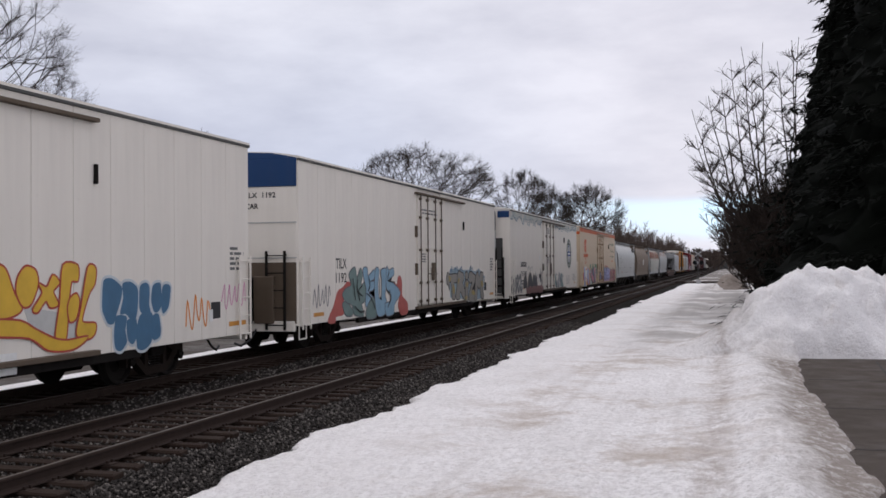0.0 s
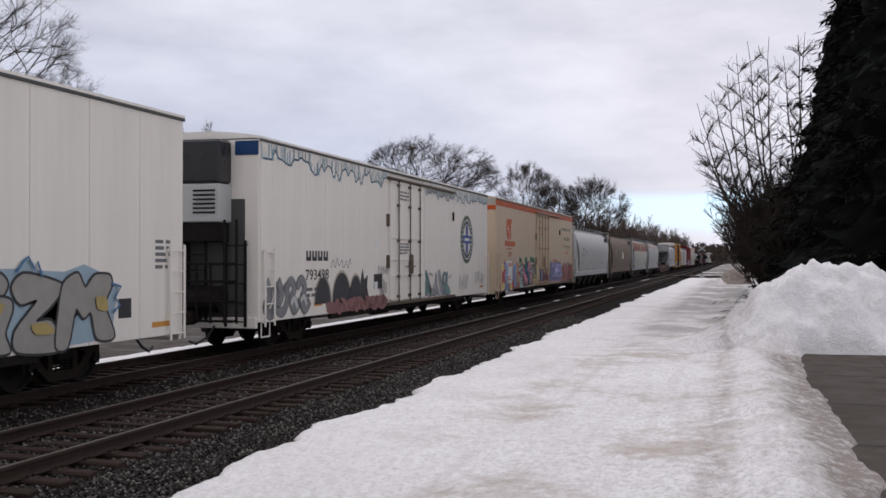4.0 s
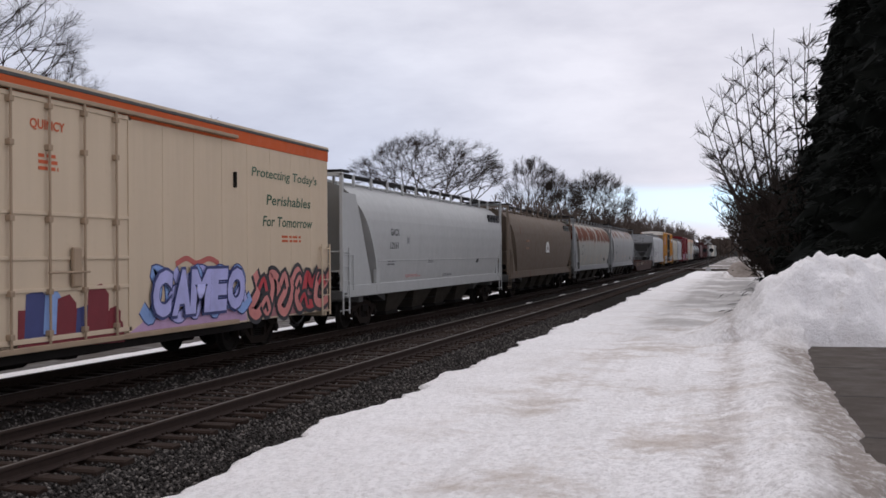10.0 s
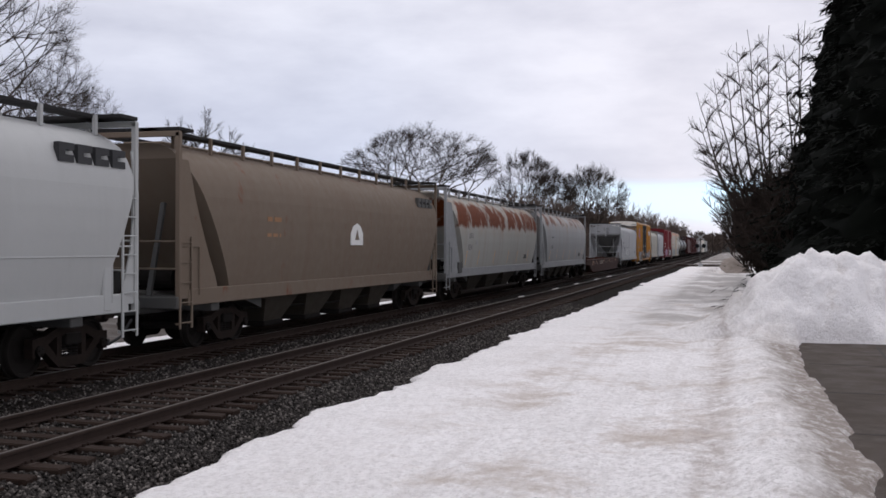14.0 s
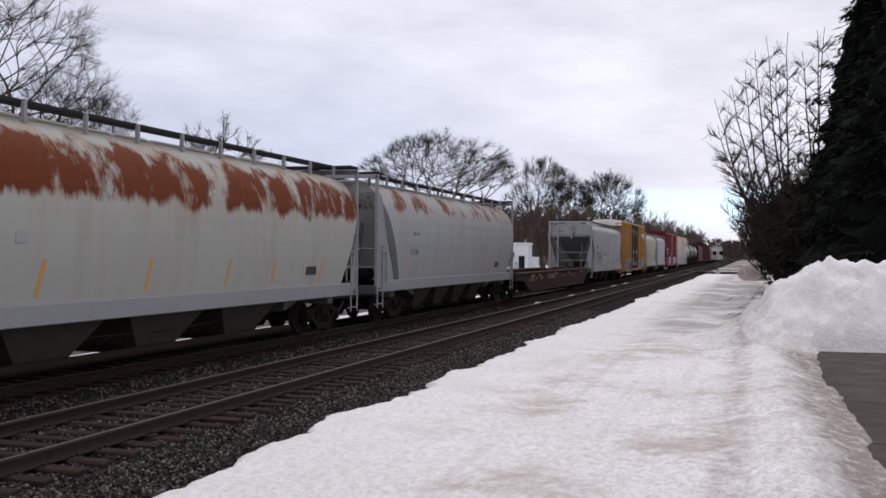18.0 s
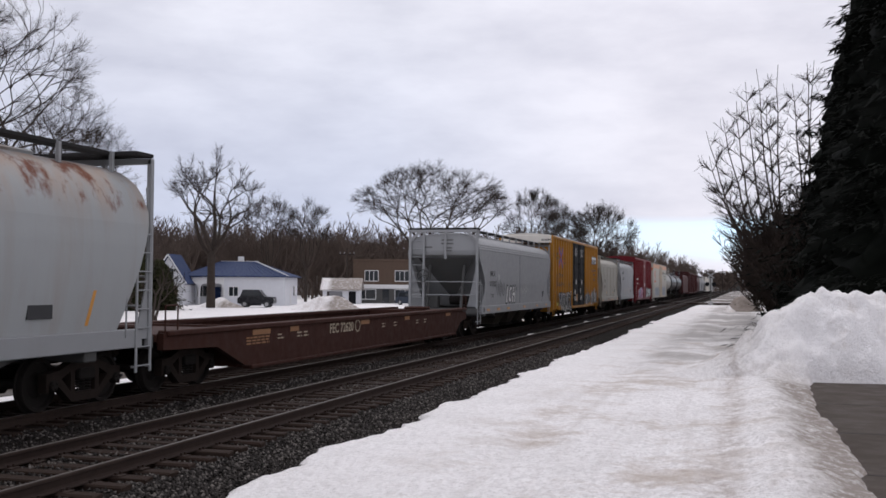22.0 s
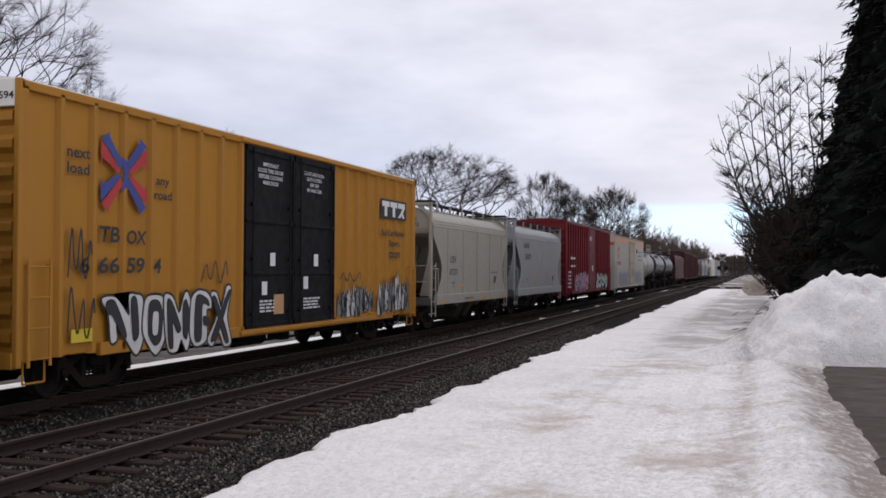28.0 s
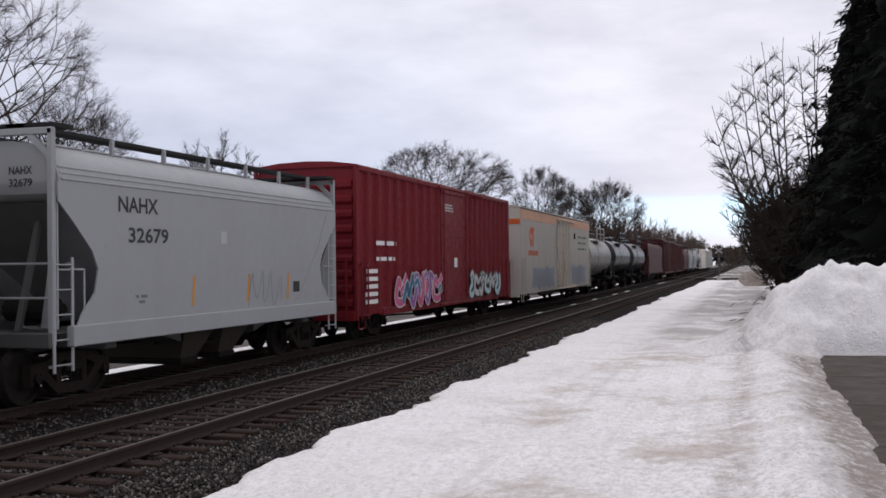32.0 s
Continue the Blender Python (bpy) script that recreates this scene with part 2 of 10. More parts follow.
def snow_cover():
    m, nt, b = shader("old_trodden_snow")
    co = nt.nodes.new("ShaderNodeTexCoord")
    sep = nt.nodes.new("ShaderNodeSeparateXYZ")
    nt.links.new(co.outputs["Object"], sep.inputs["Vector"])
    X, Y = sep.outputs["X"], sep.outputs["Y"]
    times = lambda *f: functools.reduce(lambda p, q: calc(nt, "MULTIPLY", p, q), f)
    near = lambda at, half, soft: ramp(nt, calc(nt, "ABSOLUTE", calc(nt, "SUBTRACT", X, at), 0), half, half + soft, 1.0, 0.0)
    lane = near(-1.9, 1.2, 2.2)
    c = blend(nt, ramp(nt, add_noise(nt, 0.35, 5), 0.3, 0.7), (0.90, 0.875, 0.87), (0.80, 0.775, 0.765))
    bank = times(ramp(nt, Y, 28.5, 30.0), ramp(nt, Y, 40.0, 38.0), ramp(nt, X, -0.5, 1.0))
    clean = calc(nt, "SUBTRACT", 1.0, times(bank, 0.75))
    # granular crust, lump shading put into its colour, coarser on the churned right-hand ridge
    crust_shade = ramp(nt, add_noise(nt, 9.0, 7, (1, 0.55, 1), 0.72), 0.45, 0.66)
    c = blend(nt, times(crust_shade, ramp(nt, X, -4.5, 0.3, 0.35, 0.6), clean), c, (0.45, 0.42, 0.405))
    lump_shade = ramp(nt, add_noise(nt, 20.0, 5, (1, 0.6, 1), 0.7), 0.50, 0.64)
    c = blend(nt, times(lump_shade, clean, ramp(nt, X, -4.5, 0.3, 0.36, 0.6), ramp(nt, Y, 26.0, 36.0, 1.0, 0.3)), c, (0.44, 0.41, 0.395))
    # long scuffs where wheels have run
    scuff = ramp(nt, add_noise(nt, 3.2, 5, (1, 0.045, 1), 0.6), 0.50, 0.70)
    c = blend(nt, times(scuff, lane, 0.40), c, (0.53, 0.49, 0.465))
    # tan melt-through
    dirt = ramp(nt, add_noise(nt, 0.8, 10, (0.55, 0.6, 1), 0.74), 0.50, 0.64)
    c = blend(nt, times(dirt, lane, 0.85), c, (0.45, 0.375, 0.315))
    flecks = ramp(nt, add_noise(nt, 5.0, 8, (1, 0.8, 1), 0.75), 0.54, 0.68)
    c = blend(nt, times(flecks, ramp(nt, add_noise(nt, 0.5, 5), 0.42, 0.62), lane, 0.6), c, (0.42, 0.355, 0.31))
    bits = ramp(nt, add_noise(nt, 30.0, 3, (1, 0.8, 1), 0.6), 0.69, 0.73)
    c = blend(nt, times(bits, 0.6), c, (0.16, 0.13, 0.11))
    # brown wheel rut
    wander = calc(nt, "ADD", X, times(add_noise(nt, 0.25, 4), 0.7))
    rut = ramp(nt, calc(nt, "ABSOLUTE", calc(nt, "SUBTRACT", wander, 0.05), 0), 0.08, 0.36, 1.0, 0.0)
    c = blend(nt, times(rut, ramp(nt, add_noise(nt, 3.2, 8, (1, 0.7, 1), 0.75), 0.42, 0.62, 0, 0.8), ramp(nt, Y, 40.0, 30.0)), c, (0.36, 0.30, 0.265))
    # gritty margin beside the asphalt
    kerb = ramp(nt, calc(nt, "ADD", X, times(calc(nt, "SUBTRACT", add_noise(nt, 0.8, 6, (1, 1, 1), 0.65), 0.5), 1.7)), 0.50, 1.10)
    grit = ramp(nt, add_noise(nt, 4.2, 8, (1, 0.7, 1), 0.75), 0.28, 0.52)
    c = blend(nt, times(kerb, ramp(nt, Y, 27.0, 30.0, 1.0, 0.0), grit, 0.85), c, (0.19, 0.15, 0.118))
    # wet grey slush farther down the lane
    far = times(ramp(nt, Y, 27.0, 38.0), ramp(nt, Y, 150.0, 120.0))
    slush = ramp(nt, add_noise(nt, 0.55, 7, (0.6, 0.45, 1), 0.65), 0.34, 0.54)
    c = blend(nt, times(far, near(-1.2, 1.6, 1.2), slush, 0.8), c, (0.33, 0.305, 0.29))
    # grime on the ploughed bank
    soot = ramp(nt, add_noise(nt, 1.3, 9, (1, 1, 1), 0.7), 0.55, 0.70)
    c = blend(nt, times(bank, soot, 0.45), c, (0.45, 0.39, 0.345))
    beyond = times(ramp(nt, Y, 150.0, 175.0), ramp(nt, add_noise(nt, 0.12, 6), 0.36, 0.5), ramp(nt, X, -24.0, -20.0))
    c = blend(nt, beyond, c, (0.13, 0.11, 0.095))
    nt.links.new(c, b.inputs["Base Color"])
    b.inputs["Roughness"].default_value = 0.75
    b.inputs["Specular IOR Level"].default_value = 0.25
    bump = calc(nt, "ADD", add_noise(nt, 6, 7, (1, 0.6, 1), 0.65), times(add_noise(nt, 22, 4, (1, 0.5, 1)), 0.5))
    relief(nt, b, bump, 1.0, 0.085)
    return m


SNOW = snow_cover()


def tarmac():
    m, nt, b = shader("old_asphalt")
    c = blend(nt, add_noise(nt, 0.8, 6), (0.030, 0.022, 0.017), (0.060, 0.046, 0.036))
    c = blend(nt, ramp(nt, add_noise(nt, 60, 3), 0.5, 0.8), c, (0.10, 0.08, 0.066))
    nt.links.new(c, b.inputs["Base Color"])
    nt.links.new(ramp(nt, add_noise(nt, 1.2, 4), 0.35, 0.65, 0.55, 0.9), b.inputs["Roughness"])
    b.inputs["Specular IOR Level"].default_value = 0.2
    relief(nt, b, add_noise(nt, 70, 3), 0.4, 0.01)
    return m


ASPHALT = tarmac()
CRACK = plain("crack_filler", (0.009, 0.008, 0.007), 0.8)
BARK = plain("grey_brown_bark", (0.05, 0.04, 0.034), 0.9, 0, 0.4, 3, 0.1)
TWIG = plain("bare_twigs", (0.032, 0.025, 0.021), 0.9, 0, 0.3, 2, 0.1)
# far twigs are paler than the near ones: distance haze put into the colour
TWIGFAR = plain("hazed_far_twigs", (0.092, 0.071, 0.06), 0.95, 0, 0.3, 0.4, 0.05)
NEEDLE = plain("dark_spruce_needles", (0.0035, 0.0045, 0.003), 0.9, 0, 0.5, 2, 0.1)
THICKETWOOD = plain("dark_thicket_wood", (0.034, 0.026, 0.022), 0.95, 0, 0.3, 0.6, 0.05)
YEW = plain("brownish_evergreen", (0.034, 0.035, 0.017), 0.9, 0, 0.5, 2, 0.1)
# litter tone also lifted for haze over the far woods
LITTER = plain("hazed_leaf_litter", (0.075, 0.057, 0.047), 0.95, 0, 0.4, 0.3)

# ---------------------------------------------------------------- mesh helpers


class Geo:
    """Collects points and faces of one part."""

    def __init__(self):
        self.v, self.f = [], []

    def add(self, v, f):
        o = len(self.v)
        self.v += [tuple(p) for p in v]
        self.f += [tuple(i + o for i in q) for q in f]
        return self

    def box(self, x0, x1, y0, y1, z0, z1, c=0.0):
        if c <= 0:
            v = [(x, y, z) for x in (x0, x1) for y in (y0, y1) for z in (z0, z1)]
            return self.add(v, [(0, 1, 3, 2), (4, 6, 7, 5), (0, 4, 5, 1), (2, 3, 7, 6), (0, 2, 6, 4), (1, 5, 7, 3)])
        v, ix = [], {}
        for sx, ax in ((0, x0), (1, x1)):
            for sy, ay in ((0, y0), (1, y1)):
                for sz, az in ((0, z0), (1, z1)):
                    dx, dy, dz = c * (1 - 2 * sx), c * (1 - 2 * sy), c * (1 - 2 * sz)
                    for k, p in enumerate(((ax, ay + dy, az + dz), (ax + dx, ay, az + dz), (ax + dx, ay + dy, az))):
                        ix[sx, sy, sz, k] = len(v)
                        v.append(p)
        f = []
        for s in (0, 1):
            q = [(s, 0, 0, 0), (s, 1, 0, 0), (s, 1, 1, 0), (s, 0, 1, 0)]
            f.append([ix[k] for k in (q if s else q[::-1])])
            q = [(0, s, 0, 1), (1, s, 0, 1), (1, s, 1, 1), (0, s, 1, 1)]
            f.append([ix[k] for k in (q[::-1] if s else q)])
            q = [(0, 0, s, 2), (1, 0, s, 2), (1, 1, s, 2), (0, 1, s, 2)]
            f.append([ix[k] for k in (q if s else q[::-1])])
        for a in (0, 1):
            for b in (0, 1):
                f.append([ix[a, b, 0, 0], ix[a, b, 1, 0], ix[a, b, 1, 1], ix[a, b, 0, 1]])
                f.append([ix[a, 0, b, 0], ix[a, 1, b, 0], ix[a, 1, b, 2], ix[a, 0, b, 2]])
                f.append([ix[0, a, b, 1], ix[1, a, b, 1], ix[1, a, b, 2], ix[0, a, b, 2]])
        for k in range(8):
            s = (k >> 2 & 1, k >> 1 & 1, k & 1)
            f.append([ix[(*s, j)] for j in range(3)])
        return self.add(v, f)

    def rod(self, p, q, r, n=6, r2=None):
        p, q = Vector(p), Vector(q)
        d = (q - p).normalized()
        a = d.cross(Vector((0, 0, 1)) if abs(d.z) < 0.9 else Vector((1, 0, 0))).normalized()
        b = d.cross(a)
        r2 = r if r2 is None else r2
        v = []
        for base, rad in ((p, r), (q, r2)):
            for k in range(n):
                t = 2 * math.pi * (k + 0.5) / n
                v.append(base + (a * math.cos(t) + b * math.sin(t)) * rad)
        f = [(k, (k + 1) % n, n + (k + 1) % n, n + k) for k in range(n)]
        f += [tuple(range(n))[::-1], tuple(range(n, 2 * n))]
        return self.add(v, f)

    def pipe(self, pts, r, n=6):
        for p, q in zip(pts, pts[1:]):
            self.rod(p, q, r, n)
        return self

    def beam(self, p, q, w, h):
        """A flat bar from p to q, w wide across x or its normal, h high."""
        p, q = Vector(p), Vector(q)
        d = (q - p).normalized()
        up = Vector((0, 0, 1)) if abs(d.z) < 0.95 else Vector((0, 1, 0))
        a = d.cross(up).normalized() * (w / 2)
        b = a.cross(d).normalized() * (h / 2)
        v = [e + s * a + t * b for e in (p, q) for s, t in ((-1, -1), (1, -1), (1, 1), (-1, 1))]
        return self.add(v, [(3, 2, 1, 0), (4, 5, 6, 7), (0, 1, 5, 4), (1, 2, 6, 5), (2, 3, 7, 6), (3, 0, 4, 7)])

    def prism_x(self, yz, x0, x1):
        """A polygon given in y and z, as thick as from x0 to x1."""
        n = len(yz)
        v = [(x0, y, z) for y, z in yz] + [(x1, y, z) for y, z in yz]
        f = [tuple(range(n))[::-1], tuple(range(n, 2 * n))]
        f += [(k, (k + 1) % n, n + (k + 1) % n, n + k) for k in range(n)]
        return self.add(v, f)

    def prism_y(self, xz, y0, y1):
        n = len(xz)
        v = [(x, y0, z) for x, z in xz] + [(x, y1, z) for x, z in xz]
        f = [tuple(range(n)), tuple(range(n, 2 * n))[::-1]]
        f += [(k, n + k, n + (k + 1) % n, (k + 1) % n) for k in range(n)]
        return self.add(v, f)

    def lathe(self, prof, n=20, axis="x", at=(0, 0, 0), closed=True):
        """Turns (along, radius) pairs about an axis."""
        v, m = [], len(prof)
        for k in range(n):
            t = 2 * math.pi * k / n
            for a, r in prof:
                c, s = r * math.cos(t), r * math.sin(t)
                p = {"x": (a, c, s), "y": (c, a, s), "z": (c, s, a)}[axis]
                v.append((p[0] + at[0], p[1] + at[1], p[2] + at[2]))
        f = [(k * m + j, k * m + j + 1, (k + 1) % n * m + j + 1, (k + 1) % n * m + j) for k in range(n) for j in range(m - 1)]
        if closed:
            f += [tuple(k * m for k in range(n)), tuple(k * m + m - 1 for k in range(n))[::-1]]
        return self.add(v, f)

    def mesh(self, name, smooth=False, angle=35):
        me = bpy.data.meshes.new(name)
        me.from_pydata(self.v, [], self.f)
        bm = bmesh.new()
        bm.from_mesh(me)
        bmesh.ops.recalc_face_normals(bm, faces=bm.faces)
        bm.to_mesh(me)
        bm.free()
        if smooth:
            me.shade_smooth()
            me.set_sharp_from_angle(angle=radians(angle))
        return me


def part(name, g, material, parent, label="", smooth=False, angle=35):
    me = g.mesh(name, smooth, angle) if isinstance(g, Geo) else g
    if not me.materials:
        me.materials.append(material)
    ob = new(name, me)
    ob.parent = parent
    if label:
        tagged(ob, label)
    return ob


def thing(name, label, category, at=(0, 0, 0), group="", kind="", turn=0):
    ob = new(name)
    ob.matrix_basis = pose(*at, 0, 0, turn)
    return tagged(ob, label, category, group, kind)


def grid_mesh(name, xs, ys, z):
    """A sheet over a lattice of x and y, with heights z[j, i]."""
    nx, ny = len(xs), len(ys)
    X, Y = np.meshgrid(xs, ys)
    co = np.stack([X.ravel(), Y.ravel(), z.ravel()], 1)
    i, j = np.meshgrid(np.arange(nx - 1), np.arange(ny - 1))
    a = (j * nx + i).ravel()
    return quick_mesh(name, co, np.stack([a, a + 1, a + nx + 1, a + nx], 1), True)


def quick_mesh(name, co, quads, smooth=False):
    me = bpy.data.meshes.new(name)
    k = quads.shape[1]
    me.vertices.add(len(co))
    me.vertices.foreach_set("co", np.asarray(co, dtype=np.float32).ravel())
    me.loops.add(quads.size)
    me.loops.foreach_set("vertex_index", quads.astype(np.int32).ravel())
    me.polygons.add(len(quads))
    me.polygons.foreach_set("loop_start", np.arange(len(quads), dtype=np.int32) * k)
    me.update(calc_edges=True)
    if smooth:
        me.shade_smooth()
    return me


def lattice(x, y, seed=0):
    """Smooth value noise, 0 to 1, for arrays of places."""
    xi, yi = np.floor(x).astype(int), np.floor(y).astype(int)
    xf, yf = x - xi, y - yi
    xf, yf = xf * xf * (3 - 2 * xf), yf * yf * (3 - 2 * yf)

    def h(a, b):
        s = np.sin(a * 127.1 + b * 311.7 + seed * 74.7) * 43758.5453
        return s - np.floor(s)

    top = h(xi, yi) * (1 - xf) + h(xi + 1, yi) * xf
    low = h(xi, yi + 1) * (1 - xf) + h(xi + 1, yi + 1) * xf
    return top * (1 - yf) + low * yf


def fractal(x, y, seed=0, octaves=4):
    return sum(lattice(x * 2**k, y * 2**k, seed + k) / 2 ** (k + 1) for k in range(octaves))


# ---------------------------------------------------------------- ground
RAILS_NEAR = (-7.48, -9.04)
RAILS_FAR = (-11.38, -12.92)
TRAIN_X = -12.13


def step(a, b, x):
    t = np.clip((x - a) / (b - a), 0, 1)
    return t * t * (3 - 2 * t)


def snow_height(X, Y):
    edge = -5.9 + 0.9 * (fractal(X * 0.3, Y * 0.40, 3, 5) - 0.5) + 0.62 * (fractal(Y * 0.95, X * 0.6 + 2.0, 9, 4) - 0.5) + 0.30 * (fractal(Y * 3.4 - X * 1.5, X * 1.2, 15, 3) - 0.5)
    rough = 0.09 * (fractal(X * 0.9, Y * 0.5, 1) - 0.5) + 0.06 * (fractal(X * 3.0, Y * 1.8, 5) - 0.5)
    rough = rough + 0.05 * step(0.55, 0.72, fractal(X * 1.7, Y * 1.2, 61, 3)) * step(-0.9, 0.2, X)
    rough = rough + 0.05 * (fractal(X * 2.6, Y * 1.3, 67, 4) - 0.5) * step(-0.6, 0.4, X)
    rough = rough * (0.55 + 0.45 * step(-1.2, 0.2, X)) + 0.03 * (fractal(X * 4.3, Y * 2.1, 71, 2) - 0.5)
    z = -0.30 + rough
    # worn wheel lanes
    for lane in (-3.4, -1.3):
        z -= 0.05 * np.exp(-(((X - lane) / 0.35) ** 2))
    # low ploughed ridge beside the asphalt
    lump = fractal(X * 1.6, Y * 0.8, 11)
    z += np.exp(-(((X - 0.55) / 0.55) ** 2)) * (0.10 + 0.22 * lump) * step(60, 30, Y)
    # the lane falls away to the track
    z -= 0.75 * step(0.0, 1.0, (edge - X) / 0.28)
    # big ploughed bank
    ang = 0.75 * (fractal(X * 0.55, Y * 0.55, 21, 5) - 0.5) + 0.5 * (np.abs(fractal(X * 1.3, Y * 1.3, 23, 4) - 0.5) * 2 - 0.25) - 0.22 * step(0.60, 0.74, fractal(X * 1.9, Y * 1.9, 27, 2))
    ridge = 31.8 + 0.25 * (X - 2)
    prof = np.interp(X, [-2.0, -0.9, 0.1, 0.9, 1.5, 2.1, 2.6, 3.3, 3.9, 4.8, 6.5, 9.0, 13.0, 16.0],
                     [0.0, 0.35, 0.85, 1.5, 2.05, 2.42, 2.28, 2.36, 2.15, 1.9, 1.8, 1.3, 0.6, 0.0])
    run = np.where(Y < ridge, 1 - ((ridge - Y) / 3.0), 1 - ((Y - ridge) / 6.0))
    bank = prof * step(0, 1, run) ** 0.8 + (ang * 1.25 + 0.15 * (np.abs(fractal(X * 1.5, Y * 1.4, 91, 4) - 0.5) * 4 - 0.6) - 0.20 * step(0.56, 0.66, fractal(X * 3.1, Y * 2.7, 93, 2))) * step(0, 0.35, run) * step(0, 0.8, prof)
    z += np.maximum(bank, 0)
    # boot prints up the bank
    for fx, fy in ((-0.05, 29.2), (0.3, 28.9), (0.42, 28.1), (0.9, 30.4), (1.05, 31.0), (1.7, 30.2), (2.1, 30.9), (-0.6, 27.6), (2.9, 30.0)):
        z -= 0.24 * np.exp(-(((X - fx) / 0.14) ** 2) - (((Y - fy) / 0.22) ** 2))
    # asphalt yard cut into the snow
    cut = step(0, 1, (X - (1.46 + 0.42 * (fractal(X * 0 + 1, Y * 0.7, 31, 5) - 0.5))) / 0.3) * step(29.9, 29.5, Y + 0.3 * (lump - 0.5)) * step(40, 30, X)
    z = z * (1 - cut) + -0.62 * cut
    # beyond the far track
    far_edge = -14.25 + 0.5 * (fractal(X * 0.2, Y * 0.5, 41, 4) - 0.5)
    hump = np.exp(-(((X + 15.0) / 0.6) ** 2)) * 0.10
    road = step(-16.1, -16.35, X) * step(-23.5, -23.2, X)
    far = -0.42 + hump + 0.5 * rough - 0.25 * road
    w = step(0, 1, (far_edge - X) / 0.3)
    z = np.where(X < -13.6, (-0.95) * (1 - w) + far * w, z)
    z = np.where((X <= -6.9) & (X >= -13.6), -1.05, z)
    return z


def build_ground():
    ys = [-60.0, -20, -5, 0]
    y = 3.0
    while y < 2600:
        ys.append(y)
        y += (0.11 if 26 < y < 34 else 0.0065 * y + 0.03) if y < 70 else 0.03 * y
    left = -np.geomspace(17.4, 2500, 34)[::-1]
    xs = np.concatenate([left, np.arange(-17.0, -13.6, 0.12), [-13.3, -11, -9, -7.2], np.arange(-6.9, -5.0, 0.06),
                         np.arange(-5.0, 2.4, 0.11), np.arange(2.4, 9, 0.13), np.geomspace(9.2, 2500, 34)])
    X, Y = np.meshgrid(xs, np.array(ys))
    ob = new("ground", grid_mesh("ground", xs, np.array(ys), snow_height(X, Y)))
    ob.data.materials.append(SNOW)
    tagged(ob, "old packed snow covering the ground beside the tracks", "snow", kind="structure")

    # ballast of both tracks
    bx = np.concatenate([np.arange(-15.9, -14.2, 0.15), np.arange(-14.2, -5.0, 0.1)])
    by = np.array([q for q in ys if -21 < q < 1600])
    X, Y = np.meshgrid(bx, by)
    z = np.interp(bx, [-15.9, -14.6, -13.5, -11.0, -10.2, -9.8, -7.1, -6.55, -5.9, -5.0], [-1.1, -0.72, -0.27, -0.20, -0.25, -0.215, -0.225, -0.30, -0.40, -0.95])[None, :]
    z = z + 0.05 * (fractal(X * 1.5, Y * 1.2, 51) - 0.5) + 0.03 * (fractal(X * 7, Y * 6, 55, 2) - 0.5)
    ob = new("ballast", grid_mesh("ballast", bx, by, z))
    ob.data.materials.append(BALLAST)
    tagged(ob, "dark crushed-stone ballast under the two tracks", "ballast", kind="structure")

    # loose stones where the camera stands nearest
    rng = np.random.default_rng(5)
    n = 60000
    sy = 7 + 38 * rng.random(n) ** 1.5
    sx = np.where(rng.random(n) < 0.55, rng.uniform(-7.2, -5.5, n), rng.uniform(-11.0, -7.2, n))
    ok = np.abs(sx + 7.48) > 0.09
    ok &= np.abs(sx + 9.04) > 0.09
    sx, sy = sx[ok], sy[ok]
    n = len(sx)
    sz = np.interp(sx, [-14.6, -13.5, -11.0, -10.2, -9.8, -7.1, -6.55, -5.9, -5.0], [-0.72, -0.27, -0.20, -0.25, -0.20, -0.225, -0.295, -0.40, -0.95])
    sz = sz + 0.05 * (fractal(sx * 1.5, sy * 1.2, 51) - 0.5)
    base = np.array([(1, 0, 0), (-1, 0, 0), (0, 1, 0), (0, -1, 0), (0, 0, 1), (0, 0, -1)], float)
    tri = np.array([(0, 2, 4), (2, 1, 4), (1, 3, 4), (3, 0, 4), (2, 0, 5), (1, 2, 5), (3, 1, 5), (0, 3, 5)])
    size = rng.uniform(0.016, 0.036, (n, 1, 1)) * rng.uniform(0.55, 1.25, (n, 6, 1))
    pts = base[None] * size + rng.normal(0, 0.006, (n, 6, 3))
    a = rng.uniform(0, math.pi, n)
    c, s = np.cos(a)[:, None], np.sin(a)[:, None]
    px, py = pts[:, :, 0] * c - pts[:, :, 1] * s, pts[:, :, 0] * s + pts[:, :, 1] * c
    co = np.stack([px + sx[:, None], py + sy[:, None], pts[:, :, 2] * 0.8 + sz[:, None] + 0.012], 2).reshape(-1, 3)
    faces = (tri[None] + (np.arange(n) * 6)[:, None, None]).reshape(-1, 3)
    ob = new("ballast_stones", quick_mesh("ballast_stones", co, faces))
    ob.data.materials.append(STONES)
    tagged(ob, "loose dark grey ballast stones beside the rails", "gravel", kind="stuff")


build_ground()


